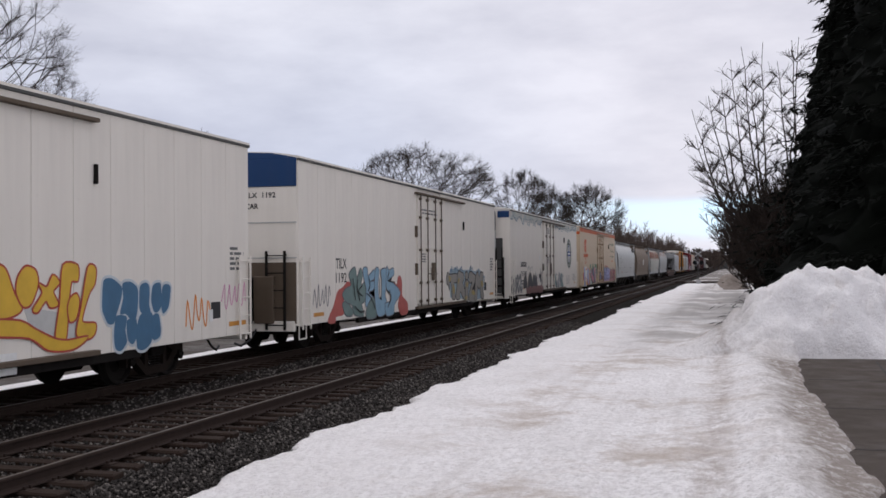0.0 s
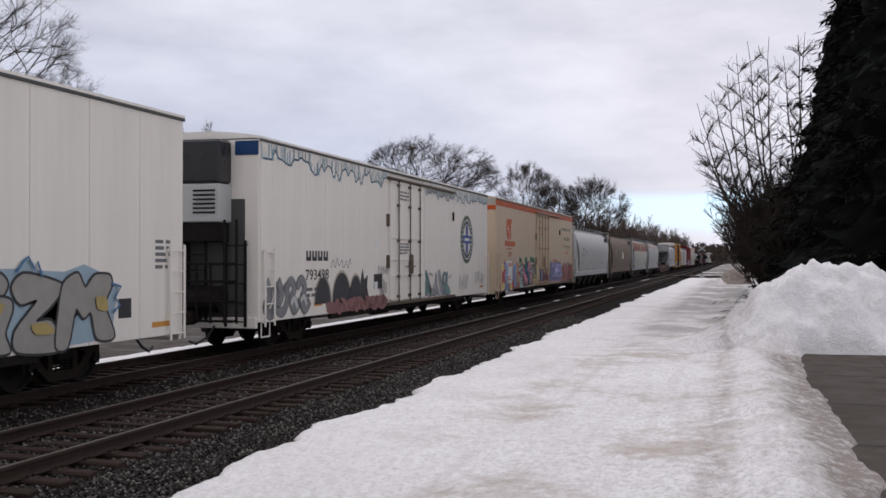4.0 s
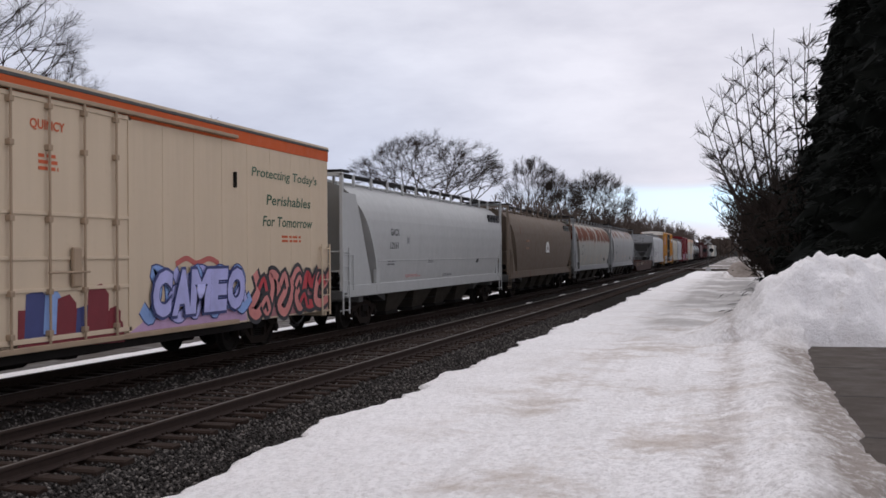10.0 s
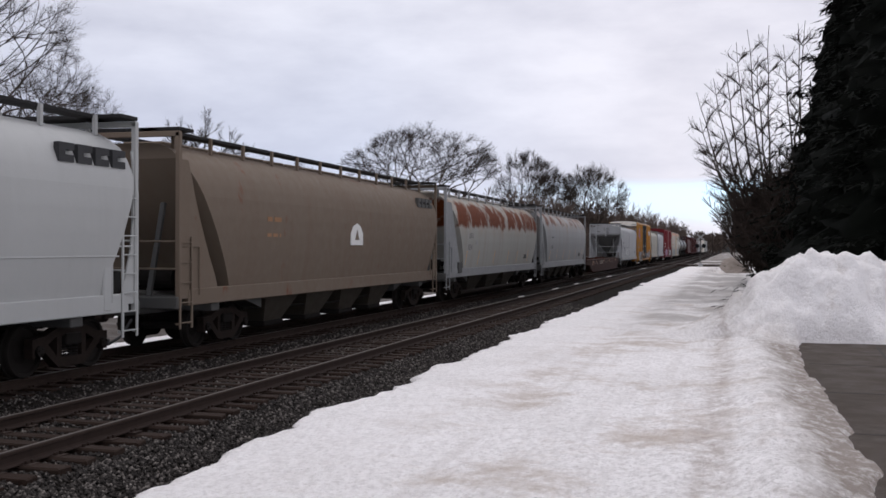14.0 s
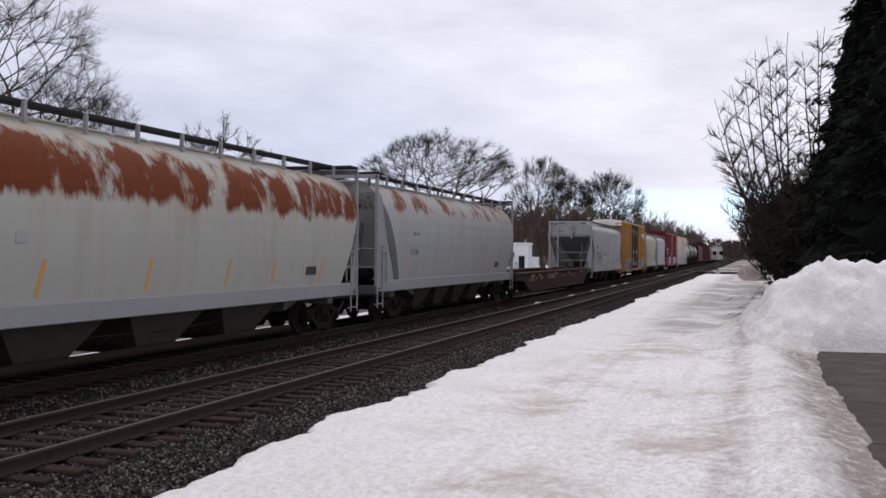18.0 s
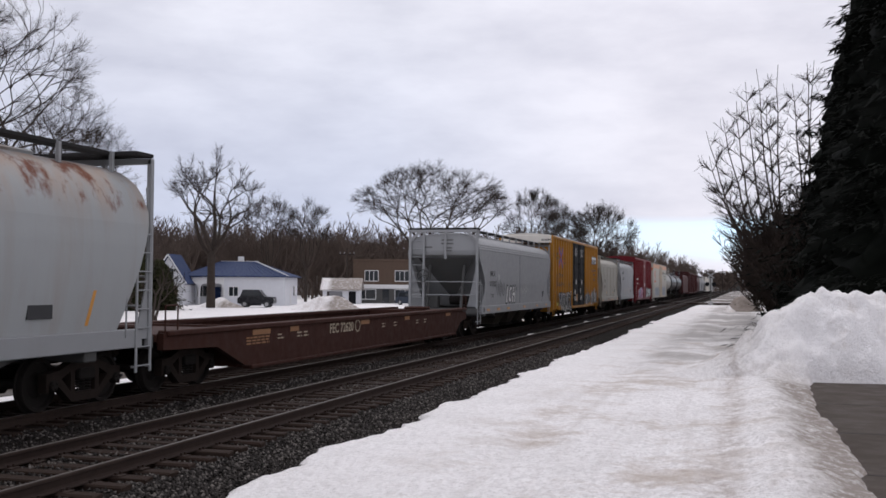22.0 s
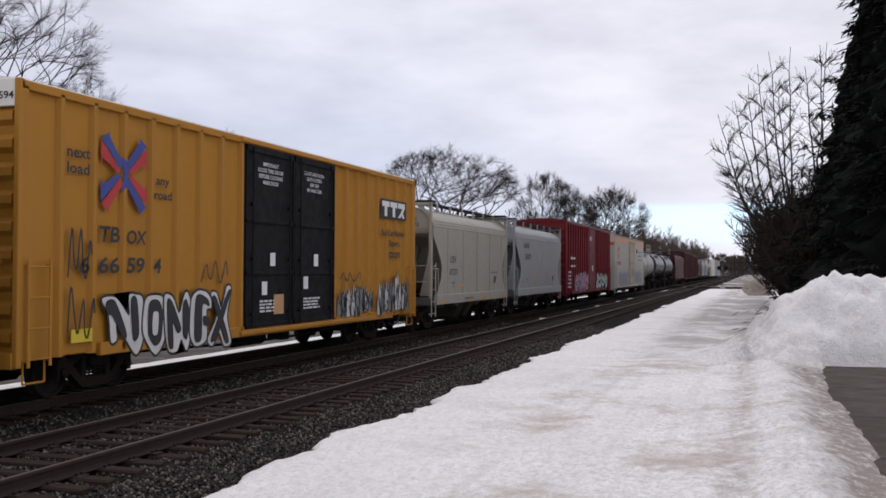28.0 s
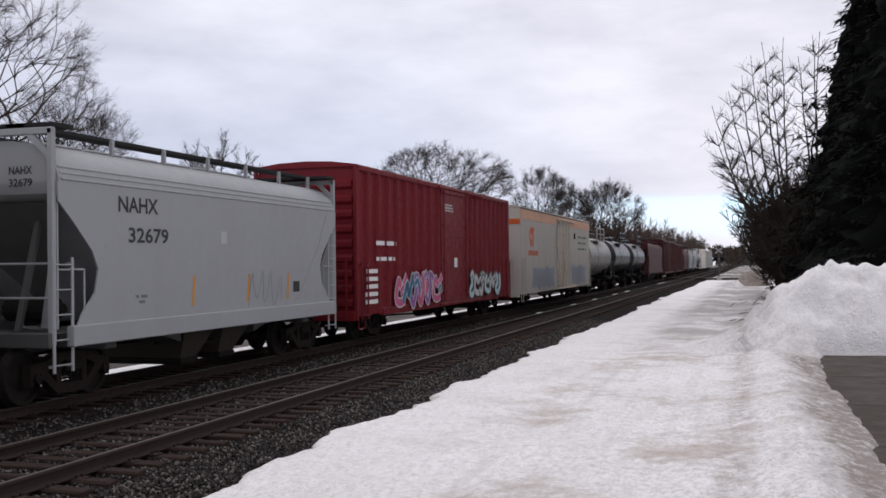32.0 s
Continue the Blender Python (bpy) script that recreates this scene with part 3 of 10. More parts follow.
def build_yard():
    g = Geo().box(1.2, 45, -30, 30.2, -0.75, -0.37, 0.02)
    yard = tagged(part("asphalt_yard", g, ASPHALT, None), "worn brown-grey asphalt yard edged with snow", "pavement", kind="structure")
    for k, (x0, y0, x1, y1) in enumerate(((1.6, 24.3, 9, 24.0), (1.6, 19.6, 8, 19.0), (2.6, 12, 3.6, 29), (1.5, 15.3, 6, 15.8))):
        g = Geo()
        n = 14
        for i in range(n):
            a, b = i / n, (i + 1) / n
            wob = lambda q: 0.06 * math.sin(q * 23 + k * 5)
            g.beam((x0 + (x1 - x0) * a, y0 + (y1 - y0) * a + wob(a), -0.370), (x0 + (x1 - x0) * b, y0 + (y1 - y0) * b + wob(b), -0.370), 0.05, 0.008)
        part("crack", g, CRACK, yard)
    g = Geo().box(-23.3, -16.25, -30, 900, -0.9, -0.5, 0.02)
    tagged(part("road", g, ASPHALT, None), "wet grey road beyond the far track", "road", kind="structure")


build_yard()

# ---------------------------------------------------------------- tracks


def rail_geo(y0, y1):
    half = [(0.0, 0.0), (0.03, 0.0), (0.036, -0.008), (0.036, -0.035), (0.012, -0.048), (0.009, -0.12), (0.03, -0.14), (0.068, -0.152), (0.07, -0.165), (0.0, -0.165)]
    prof = half + [(-x, z) for x, z in half[-2:0:-1]]
    return Geo().prism_y(prof, y0, y1)


def build_track(name, rails, label, ties_apart):
    track = thing(name, label, "track", kind="structure")
    for x in rails:
        ob = part("rail", rail_geo(-40, 1500), RAILSIDE, track)
        ob.location.x = x
        ob2 = part("rail_head", Geo().box(-0.030, 0.012, -40, 1500, 0.0, 0.004, 0.001), RAILTOP, track, "worn shiny running surface")
        ob2.location.x = x
    mid = sum(rails) / 2
    rng = random.Random(name)
    shapes = []
    for k in range(4):
        g = Geo().box(-1.3, 1.3, -0.115, 0.115, -0.2, 0, 0.018)
        g.v = [(x + rng.uniform(-0.02, 0.02), y + rng.uniform(-0.012, 0.012), z + rng.uniform(-0.008, 0.006)) for x, y, z in g.v]
        shapes.append(g.mesh("tie"))
    far, plates = Geo(), Geo()
    n = 0
    y = 2.0
    while y < 420:
        x, dz, a = mid + rng.uniform(-0.06, 0.06), rng.uniform(-0.012, 0.008), rng.uniform(-1.3, 1.3)
        if ties_apart and n < 290:
            ob = part("tie", shapes[n % 4], TIEWOOD, track)
            ob.matrix_basis = pose(x, y, -0.172 + dz, 0, 0, a)
        else:
            far.box(x - 1.3, x + 1.3, y - 0.115, y + 0.115, -0.37, -0.172 + dz)
        if y < 60:
            for r in rails:
                plates.box(r - 0.17, r + 0.17, y - 0.09, y + 0.09, -0.176, -0.163, 0.004)
                for sx in (-0.1, 0.1):
                    for sy in (-0.05, 0.05):
                        plates.box(r + sx - 0.016, r + sx + 0.016, y + sy - 0.014, y + sy + 0.014, -0.17, -0.128)
        y += 0.5 + rng.uniform(-0.03, 0.03)
        n += 1
    if far.v:
        tagged(part("far_ties", far, TIEWOOD, track), "row of dark wooden ties", kind="stuff")
    tagged(part("tie_plates", plates, RAILSIDE, track), "rusty tie plates and spikes", kind="stuff")
    return track


build_track("track_near", RAILS_NEAR, "empty railway track with rusty rails on wooden ties", True)
build_track("track_far", RAILS_FAR, "railway track that carries the freight train", False)

# ---------------------------------------------------------------- train: common pieces
TRAIN = []
WHEELSETS = []
WHEEL_R = 0.457


def travel(t):
    """Metres the train has gone towards the camera after t seconds."""
    q = t / 32.0
    return 223.8117 * q + 11.2185 * q**2 + 35.6369 * q**3 - 80.1228 * q**4 + 47.4277 * q**5


def rail_car(name, label, category, u0, u1):
    """A car whose body reaches from u0 to u1 metres down the track at the start."""
    ob = thing(name, label, category, (TRAIN_X, (u0 + u1) / 2, 0.0), "cars of the freight train")
    TRAIN.append((ob, (u0 + u1) / 2))
    return ob


def wheelset_mesh():
    g = Geo()
    for s in (1, -1):
        prof = [(0.66, 0.10), (0.69, 0.16), (0.665, 0.30), (0.70, 0.39), (0.675, 0.49), (0.70, 0.487), (0.715, 0.462), (0.80, 0.452), (0.815, 0.44), (0.81, 0.39), (0.755, 0.37), (0.735, 0.22), (0.79, 0.15), (0.80, 0.09)]
        g.lathe([(s * a, r) for a, r in prof], 28, "x")
        g.lathe([(s * 0.80, 0.075), (s * 1.06, 0.075), (s * 1.07, 0.09), (s * 1.12, 0.09), (s * 1.125, 0.0)], 12, "x", closed=False)
        for k in range(3):
            t = 2 * math.pi * k / 3
            y, z = 0.055 * math.cos(t), 0.055 * math.sin(t)
            g.rod((s * 1.115, y, z), (s * 1.145, y, z), 0.018, 6)
    g.rod((-0.7, 0, 0), (0.7, 0, 0), 0.085, 10)
    return g.mesh("wheelset", True)


def sideframe_mesh():
    """Cast bogie side frame with its window and lightening holes, in one piece."""
    p = [(-1.04, 0.34), (-1.04, 0.66), (-0.72, 0.69), (-0.40, 0.81), (0.40, 0.81), (0.72, 0.69), (1.04, 0.66), (1.04, 0.34),
         (-0.72, 0.42), (-0.64, 0.55), (-0.40, 0.67), (0.40, 0.67), (0.64, 0.55), (0.72, 0.42), (-0.28, 0.67), (0.28, 0.67),
         (-0.40, 0.32), (-0.28, 0.30), (0.28, 0.30), (0.40, 0.32), (-0.36, 0.14), (0.36, 0.14), (-0.98, 0.34), (-0.95, 0.46), (-0.81, 0.46), (0.81, 0.46), (0.95, 0.46), (0.98, 0.34)]
    faces = [(0, 22, 23, 24, 8, 9, 2, 1), (2, 9, 10, 3), (3, 10, 14, 15, 11, 4), (4, 11, 12, 5), (5, 12, 13, 25, 26, 27, 7, 6), (10, 16, 17, 14), (15, 18, 19, 11), (8, 20, 16, 9), (20, 21, 19, 18, 17, 16), (21, 13, 12, 19)]
    n, w = len(p), 0.085
    v = [(w, y, z) for y, z in p] + [(-w, y, z) for y, z in p]
    f = [q for q in faces] + [tuple(i + n for i in q[::-1]) for q in faces]
    edges = {}
    for q in faces:
        for i, j in zip(q, q[1:] + q[:1]):
            edges[i, j] = 1
    f += [(i, j, j + n, i + n) for i, j in edges if (j, i) not in edges]
    return Geo().add(v, f).mesh("sideframe")


def springs_mesh():
    g = Geo().box(-1.12, 1.12, -0.22, 0.22, 0.50, 0.70, 0.02)
    for s in (-1, 1):
        for y in (-0.17, 0.0, 0.17):
            for k in range(5):
                g.rod((s * 0.98, y, 0.26 + 0.05 * k), (s * 0.98, y, 0.285 + 0.05 * k), 0.075, 8)
    g.rod((0, 0, 0.68), (0, 0, 0.86), 0.2, 12)
    g.box(-0.8, 0.8, -0.33, -0.27, 0.38, 0.5, 0.01).box(-0.8, 0.8, 0.27, 0.33, 0.38, 0.5, 0.01)
    return g.mesh("truck")


MESH_WHEELSET, MESH_FRAME, MESH_TRUCK = wheelset_mesh(), sideframe_mesh(), springs_mesh()
MESH_WHEELSET.materials.append(TREAD)
MESH_FRAME.materials.append(RUSTSTEEL)
MESH_TRUCK.materials.append(STEEL)


def add_truck(car, y, frame_mat=None):
    truck = part("truck", MESH_TRUCK, STEEL, car, "dark cast-steel bogie with springs")
    truck.location = (0, y, 0)
    for s in (-1, 1):
        f = part("sideframe", MESH_FRAME, RUSTSTEEL, truck)
        f.location.x = s * 0.98
    for y2 in (-0.89, 0.89):
        w = part("wheelset", MESH_WHEELSET, TREAD, truck, "worn steel wheels on an axle")
        w.location = (0, y2, WHEEL_R)
        WHEELSETS.append((w, y2))


def add_couplers(car, y_end, reach):
    for s in (-1, 1):
        g = Geo().box(-0.14, 0.14, s * y_end - 0.1, s * (y_end + reach * 0.6), 0.76, 0.98, 0.03)
        g.box(-0.22, 0.2, s * (y_end + reach * 0.55), s * (y_end + reach), 0.7, 1.02, 0.06)
        g.box(0.1, 0.24, s * (y_end + reach * 0.8), s * (y_end + reach * 1.12), 0.72, 1.0, 0.05)
        part("coupler", g, RUSTSTEEL, car)
        pts = [(0.45, s * (y_end - 0.05), 0.72), (0.42, s * (y_end + reach * 0.4), 0.4), (0.35, s * (y_end + reach * 0.8), 0.28), (0.3, s * (y_end + reach * 1.05), 0.36)]
        part("air_hose", Geo().pipe(pts, 0.028, 7), INK, car, "black rubber brake hose")


def ladder_geo(x, y0, y1, z0, z1, n, r=0.014, off=0.09):
    """A ladder that stands off a side wall at x."""
    g = Geo()
    for y in (y0, y1):
        g.box(x + off - 0.02, x + off + 0.008, y - 0.03, y + 0.03, z0, z1, 0.004)
        for z in (z0 + 0.1, z1 - 0.1):
            g.box(x - 0.01, x + off, y - 0.02, y + 0.02, z - 0.02, z + 0.02)
    for k in range(n):
        z = z0 + 0.12 + (z1 - z0 - 0.24) * k / (n - 1)
        g.rod((x + off, y0, z), (x + off, y1, z), r, 6)
    return g


def end_ladder_geo(y, out, x0, x1, z0, z1, n):
    g = Geo()
    for x in (x0, x1):
        g.box(x - 0.03, x + 0.03, y + out * 0.07, y + out * 0.1, z0, z1, 0.004)
        for z in (z0 + 0.1, z1 - 0.1):
            g.box(x - 0.02, x + 0.02, min(y, y + out * 0.08), max(y, y + out * 0.08), z - 0.02, z + 0.02)
    for k in range(n):
        z = z0 + 0.12 + (z1 - z0 - 0.24) * k / (n - 1)
        g.rod((x0, y + out * 0.09, z), (x1, y + out * 0.09, z), 0.014, 6)
    return g


# lettering --------------------------------------------------------------


def glyphs(text, fat=0.0):
    cu = bpy.data.curves.new("lettering", "FONT")
    cu.body, cu.offset, cu.resolution_u, cu.fill_mode = text, fat, 3, "FRONT"
    ob = bpy.data.objects.new("lettering", cu)
    scene.collection.objects.link(ob)
    bpy.context.view_layer.update()
    me = bpy.data.meshes.new_from_object(ob.evaluated_get(bpy.context.evaluated_depsgraph_get()))
    bpy.data.objects.remove(ob)
    bpy.data.curves.remove(cu)
    return me


def lay(me, y0, y1, z0, z1, surface, shear=0.0, turn=0.0):
    """Fits flat lettering to a rectangle on a car's side; surface(z) is the side's x there."""
    n = len(me.vertices)
    co = np.empty(n * 3, dtype=np.float32)
    me.vertices.foreach_get("co", co)
    co = co.reshape(-1, 3)
    lo, hi = co.min(0), co.max(0)
    a = (co[:, 0] - lo[0]) / max(1e-6, hi[0] - lo[0])
    b = (co[:, 1] - lo[1]) / max(1e-6, hi[1] - lo[1])
    dy, dz = (a - 0.5) * (y1 - y0), (b - 0.5) * (z1 - z0)
    c, s = math.cos(turn), math.sin(turn)
    y = (y0 + y1) / 2 + dy * c - dz * s + shear * dz
    z = (z0 + z1) / 2 + dy * s + dz * c
    x = np.array([surface(q) for q in z])
    me.vertices.foreach_set("co", np.stack([x, y, z], 1).astype(np.float32).ravel())
    me.update()
    return me


def letter(car, text, y0, y1, z0, z1, surface, material=None, fat=0.022, shear=0.0, name="lettering", lift=0.006):
    me = lay(glyphs(text, fat), y0, y1, z0, z1, lambda z: surface(z) + lift, shear)
    me.name = name
    return part(name, me, material or INK, car)


def letter_end(car, text, x0, x1, z0, z1, y, material=None):
    """Lettering on the end wall that faces the camera."""
    me = glyphs(text, 0.018)
    n = len(me.vertices)
    co = np.empty(n * 3, dtype=np.float32)
    me.vertices.foreach_get("co", co)
    co = co.reshape(-1, 3)
    lo, hi = co.min(0), co.max(0)
    x = x0 + (co[:, 0] - lo[0]) / (hi[0] - lo[0]) * (x1 - x0)
    z = z0 + (co[:, 1] - lo[1]) / (hi[1] - lo[1]) * (z1 - z0)
    me.vertices.foreach_set("co", np.stack([x, np.full(n, y), z], 1).astype(np.float32).ravel())
    me.update()
    return part("lettering", me, material or INK, car)


def bars(car, y0, y1, z0, z1, rows, surface, material=None, seed=0, name="small_print", fill=0.55):
    """Rows of short plain bars, as lettering too small to read."""
    rng = random.Random(seed)
    g = Geo()
    h = (z1 - z0) / rows
    for k in range(rows):
        z = z1 - h * (k + 0.5)
        y = y0
        end = y1 - rng.uniform(0, 0.3) * (y1 - y0)
        while y < end - 0.01:
            w = min(rng.uniform(1.2, 4.0) * h, end - y)
            x = surface(z) + 0.003
            g.box(x - 0.002, x + 0.002, y, y + w * 0.85, z - h * fill / 2, z + h * fill / 2)
            y += w + 0.35 * h
    return part(name, g, material or INKSOFT, car)


def ribbon(g, pts, width, x_of, lift):
    """A brush stroke along pts (y, z), mitred at its bends."""
    n = len(pts)
    P = [Vector(p) for p in pts]
    left, right = [], []
    for i in range(n):
        d = (P[min(i + 1, n - 1)] - P[max(i - 1, 0)]).normalized()
        nrm = Vector((-d.y, d.x)) * width / 2
        left.append(P[i] + nrm)
        right.append(P[i] - nrm)
    v = [(x_of(p.y) + lift, p.x, p.y) for p in left + right]
    g.add(v, [(i, i + 1, n + i + 1, n + i) for i in range(n - 1)])


def curve_pts(ctrl, n=5):
    """Points of a smooth line through the given ones."""
    out = []
    c = [ctrl[0]] + list(ctrl) + [ctrl[-1]]
    for i in range(1, len(c) - 2):
        for k in range(n):
            t = k / n
            p0, p1, p2, p3 = (Vector(c[i + j - 1]) for j in range(4))
            out.append(tuple(0.5 * ((2 * p1) + (p2 - p0) * t + (2 * p0 - 5 * p1 + 4 * p2 - p3) * t * t + (3 * p1 - p0 - 3 * p2 + p3) * t**3)))
    out.append(tuple(ctrl[-1]))
    return out


def dye(name, col):
    key = "spray_" + name
    return bpy.data.materials.get(key) or plain(key, col, 0.55, 0, 0.25, 3)


def mural(car, y0, y1, z0, z1, surface, fills, edge, seed, count, shadow=None, thin=0.05, lean=0.1, accents=()):
    """Sprayed piece of interlocking abstract letter forms: backing cloud, bodies, edges and accents."""
    rng = random.Random(seed)
    W, H = y1 - y0, z1 - z0
    forms = []
    for k in range(count):
        c = y0 + W * (k + 0.5) / count
        w = W / count
        kind = rng.randrange(5)
        P = lambda a, b: (c + (a - 0.5) * w * 1.12 + lean * (b - 0.5) * H, z0 + H * (0.06 + 0.88 * b) + rng.uniform(-0.03, 0.03) * H)
        if kind == 0:
            ctrl = [P(-0.1, 0.75), P(0.25, 0.98), P(0.6, 0.7), P(0.35, 0.35), P(0.7, 0.05), P(1.1, 0.3)]
        elif kind == 1:
            ctrl = [P(1.0, 0.95), P(0.55, 0.6), P(0.1, 0.85), P(0.0, 0.3), P(0.5, 0.1), P(1.05, 0.2)]
        elif kind == 2:
            ctrl = [P(-0.05, 0.1), P(0.2, 0.75), P(0.55, 0.3), P(0.8, 0.95), P(1.1, 0.55)]
        elif kind == 3:
            ctrl = [P(0.1, 1.0), P(0.45, 0.55), P(0.1, 0.2), P(0.6, 0.0), P(0.95, 0.45), P(0.7, 0.9)]
        else:
            ctrl = [P(-0.1, 0.3), P(0.3, 0.05), P(0.45, 0.6), P(0.2, 0.95), P(0.75, 0.8), P(1.0, 0.1)]
        forms.append((curve_pts(ctrl), rng.choice(fills), min(w, H) * rng.uniform(0.26, 0.36)))
        if rng.random() < 0.75:
            a, b = rng.uniform(0, 1), rng.uniform(0.1, 0.9)
            forms.append((curve_pts([P(a - 0.25, b), P(a, b + 0.2), P(a + 0.3, b - 0.1)], 3), rng.choice(fills), min(w, H) * rng.uniform(0.16, 0.24)))
    if shadow:
        g = Geo()
        n = 40
        top = [(y0 + W * i / n, z1 + H * rng.uniform(-0.12, 0.06)) for i in range(n + 1)]
        low = [(y0 + W * i / n, z0 + H * rng.uniform(-0.02, 0.08)) for i in range(n + 1)]
        v = [(surface(z) + 0.003, y, z) for y, z in top + low]
        g.add(v, [(i, i + 1, n + 2 + i, n + 1 + i) for i in range(n)])
        part("graffiti_backing", g, shadow, car)
    lift = 0.005
    for pts, fill, wid in forms:
        ge, gf = Geo(), Geo()
        ribbon(ge, pts, wid + thin * 2, surface, lift)
        ribbon(gf, pts, wid, surface, lift + 0.0025)
        part("graffiti_fill", gf, fill, part("graffiti_edge", ge, edge, car))
        lift += 0.004
    for mat in accents:
        for _ in range(count * 2):
            g = Geo()
            pts, _, wid = rng.choice(forms)
            i = rng.randrange(len(pts) - 3)
            off = rng.uniform(-0.2, 0.2) * wid
            ribbon(g, [(y + off, z + off) for y, z in pts[i:i + 4]], wid * rng.uniform(0.1, 0.28), surface, lift + 0.003)
            part("graffiti_accent", g, mat, car)
        lift += 0.003


def scrawl(car, y0, y1, z0, z1, surface, material, seed, count=6, width=0.03):
    """A quick one-line sprayed tag."""
    rng = random.Random(seed)
    g = Geo()
    ctrl = []
    for k in range(count):
        y = y0 + (y1 - y0) * (k + 0.5) / count
        w = (y1 - y0) / count
        ctrl += [(y - w * 0.3, z0 + (z1 - z0) * rng.uniform(0, 0.3)), (y + w * rng.uniform(-0.1, 0.4), z0 + (z1 - z0) * rng.uniform(0.7, 1.0)), (y + w * 0.35, z0 + (z1 - z0) * rng.uniform(0.1, 0.5))]
    ribbon(g, curve_pts(ctrl, 4), width, surface, 0.006)
    return part("graffiti_tag", g, material, car)


def oval(g, yc, zc, ry, rz, x, thick=0.004, n=28, inner=None):
    if inner is None:
        g.prism_x([(yc + ry * math.cos(2 * math.pi * k / n), zc + rz * math.sin(2 * math.pi * k / n)) for k in range(n)], x, x + thick)
        return g
    a = [(yc + ry * math.cos(2 * math.pi * k / n), zc + rz * math.sin(2 * math.pi * k / n)) for k in range(n)]
    b = [(yc + ry * inner * math.cos(2 * math.pi * k / n), zc + rz * inner * math.sin(2 * math.pi * k / n)) for k in range(n)]
    v = [(x + thick, y, z) for y, z in a + b] + [(x, y, z) for y, z in a + b]
    f = [(k, (k + 1) % n, n + (k + 1) % n, n + k) for k in range(n)]
    f += [(k, 2 * n + k, 2 * n + (k + 1) % n, (k + 1) % n) for k in range(n)]
    return g.add(v, f)


# ---------------------------------------------------------------- box-bodied cars
HALF = 1.58


def flat_side(z):
    return HALF


def underframe(car, L, tank=True):
    g = Geo().box(-0.22, 0.22, -L / 2 + 0.1, L / 2 - 0.1, 0.62, 0.95, 0.02)
    for k in range(9):
        y = -L / 2 + 1.2 + (L - 2.4) * k / 8
        g.box(-1.45, 1.45, y - 0.06, y + 0.06, 0.72, 0.9)
    if tank:
        g.rod((0.55, -0.9, 0.55), (0.55, 0.5, 0.55), 0.19, 12)
        g.box(0.3, 0.75, 1.4, 1.8, 0.4, 0.75, 0.03)
        g.pipe([(0.9, -L / 2 + 3.9, 0.62), (0.95, -1, 0.5), (0.95, 2, 0.5), (0.9, L / 2 - 3.9, 0.62)], 0.03, 6)
    part("underframe", g, STEEL, car)


def box_core(car, L, z0, z1, mat, crown=0.16, roof_mat=None, eave=0.0):
    g = Geo().box(-HALF + 0.02, HALF - 0.03, -L / 2, L / 2, z0, z1, 0.02)
    part("body", g, mat, car)
    n = 10
    top = [(HALF * (1 - 2 * k / n) * 1.012, z1 + 0.02 + crown * (1 - (1 - 2 * k / n) ** 2)) for k in range(n + 1)]
    prof = [(HALF * 1.012, z1 - 0.05)] + top + [(-HALF * 1.012, z1 - 0.05)]
    part("roof", Geo().prism_y(prof, -L / 2 - eave, L / 2 + eave), roof_mat or mat, car, smooth=True, angle=25)


def side_panels(car, marks, z0, z1, mat, gap=0.006):
    """Sheathing panels on the side, between the seam positions."""
    cache = {}
    for a, b in zip(marks, marks[1:]):
        w = round(b - a, 3)
        if w not in cache:
            cache[w] = Geo().box(HALF - 0.035, HALF, -w / 2 + gap, w / 2 - gap, z0, z1, 0.008).mesh("side_panel")
        ob = part("side_panel", cache[w], mat, car)
        ob.location.y = (a + b) / 2


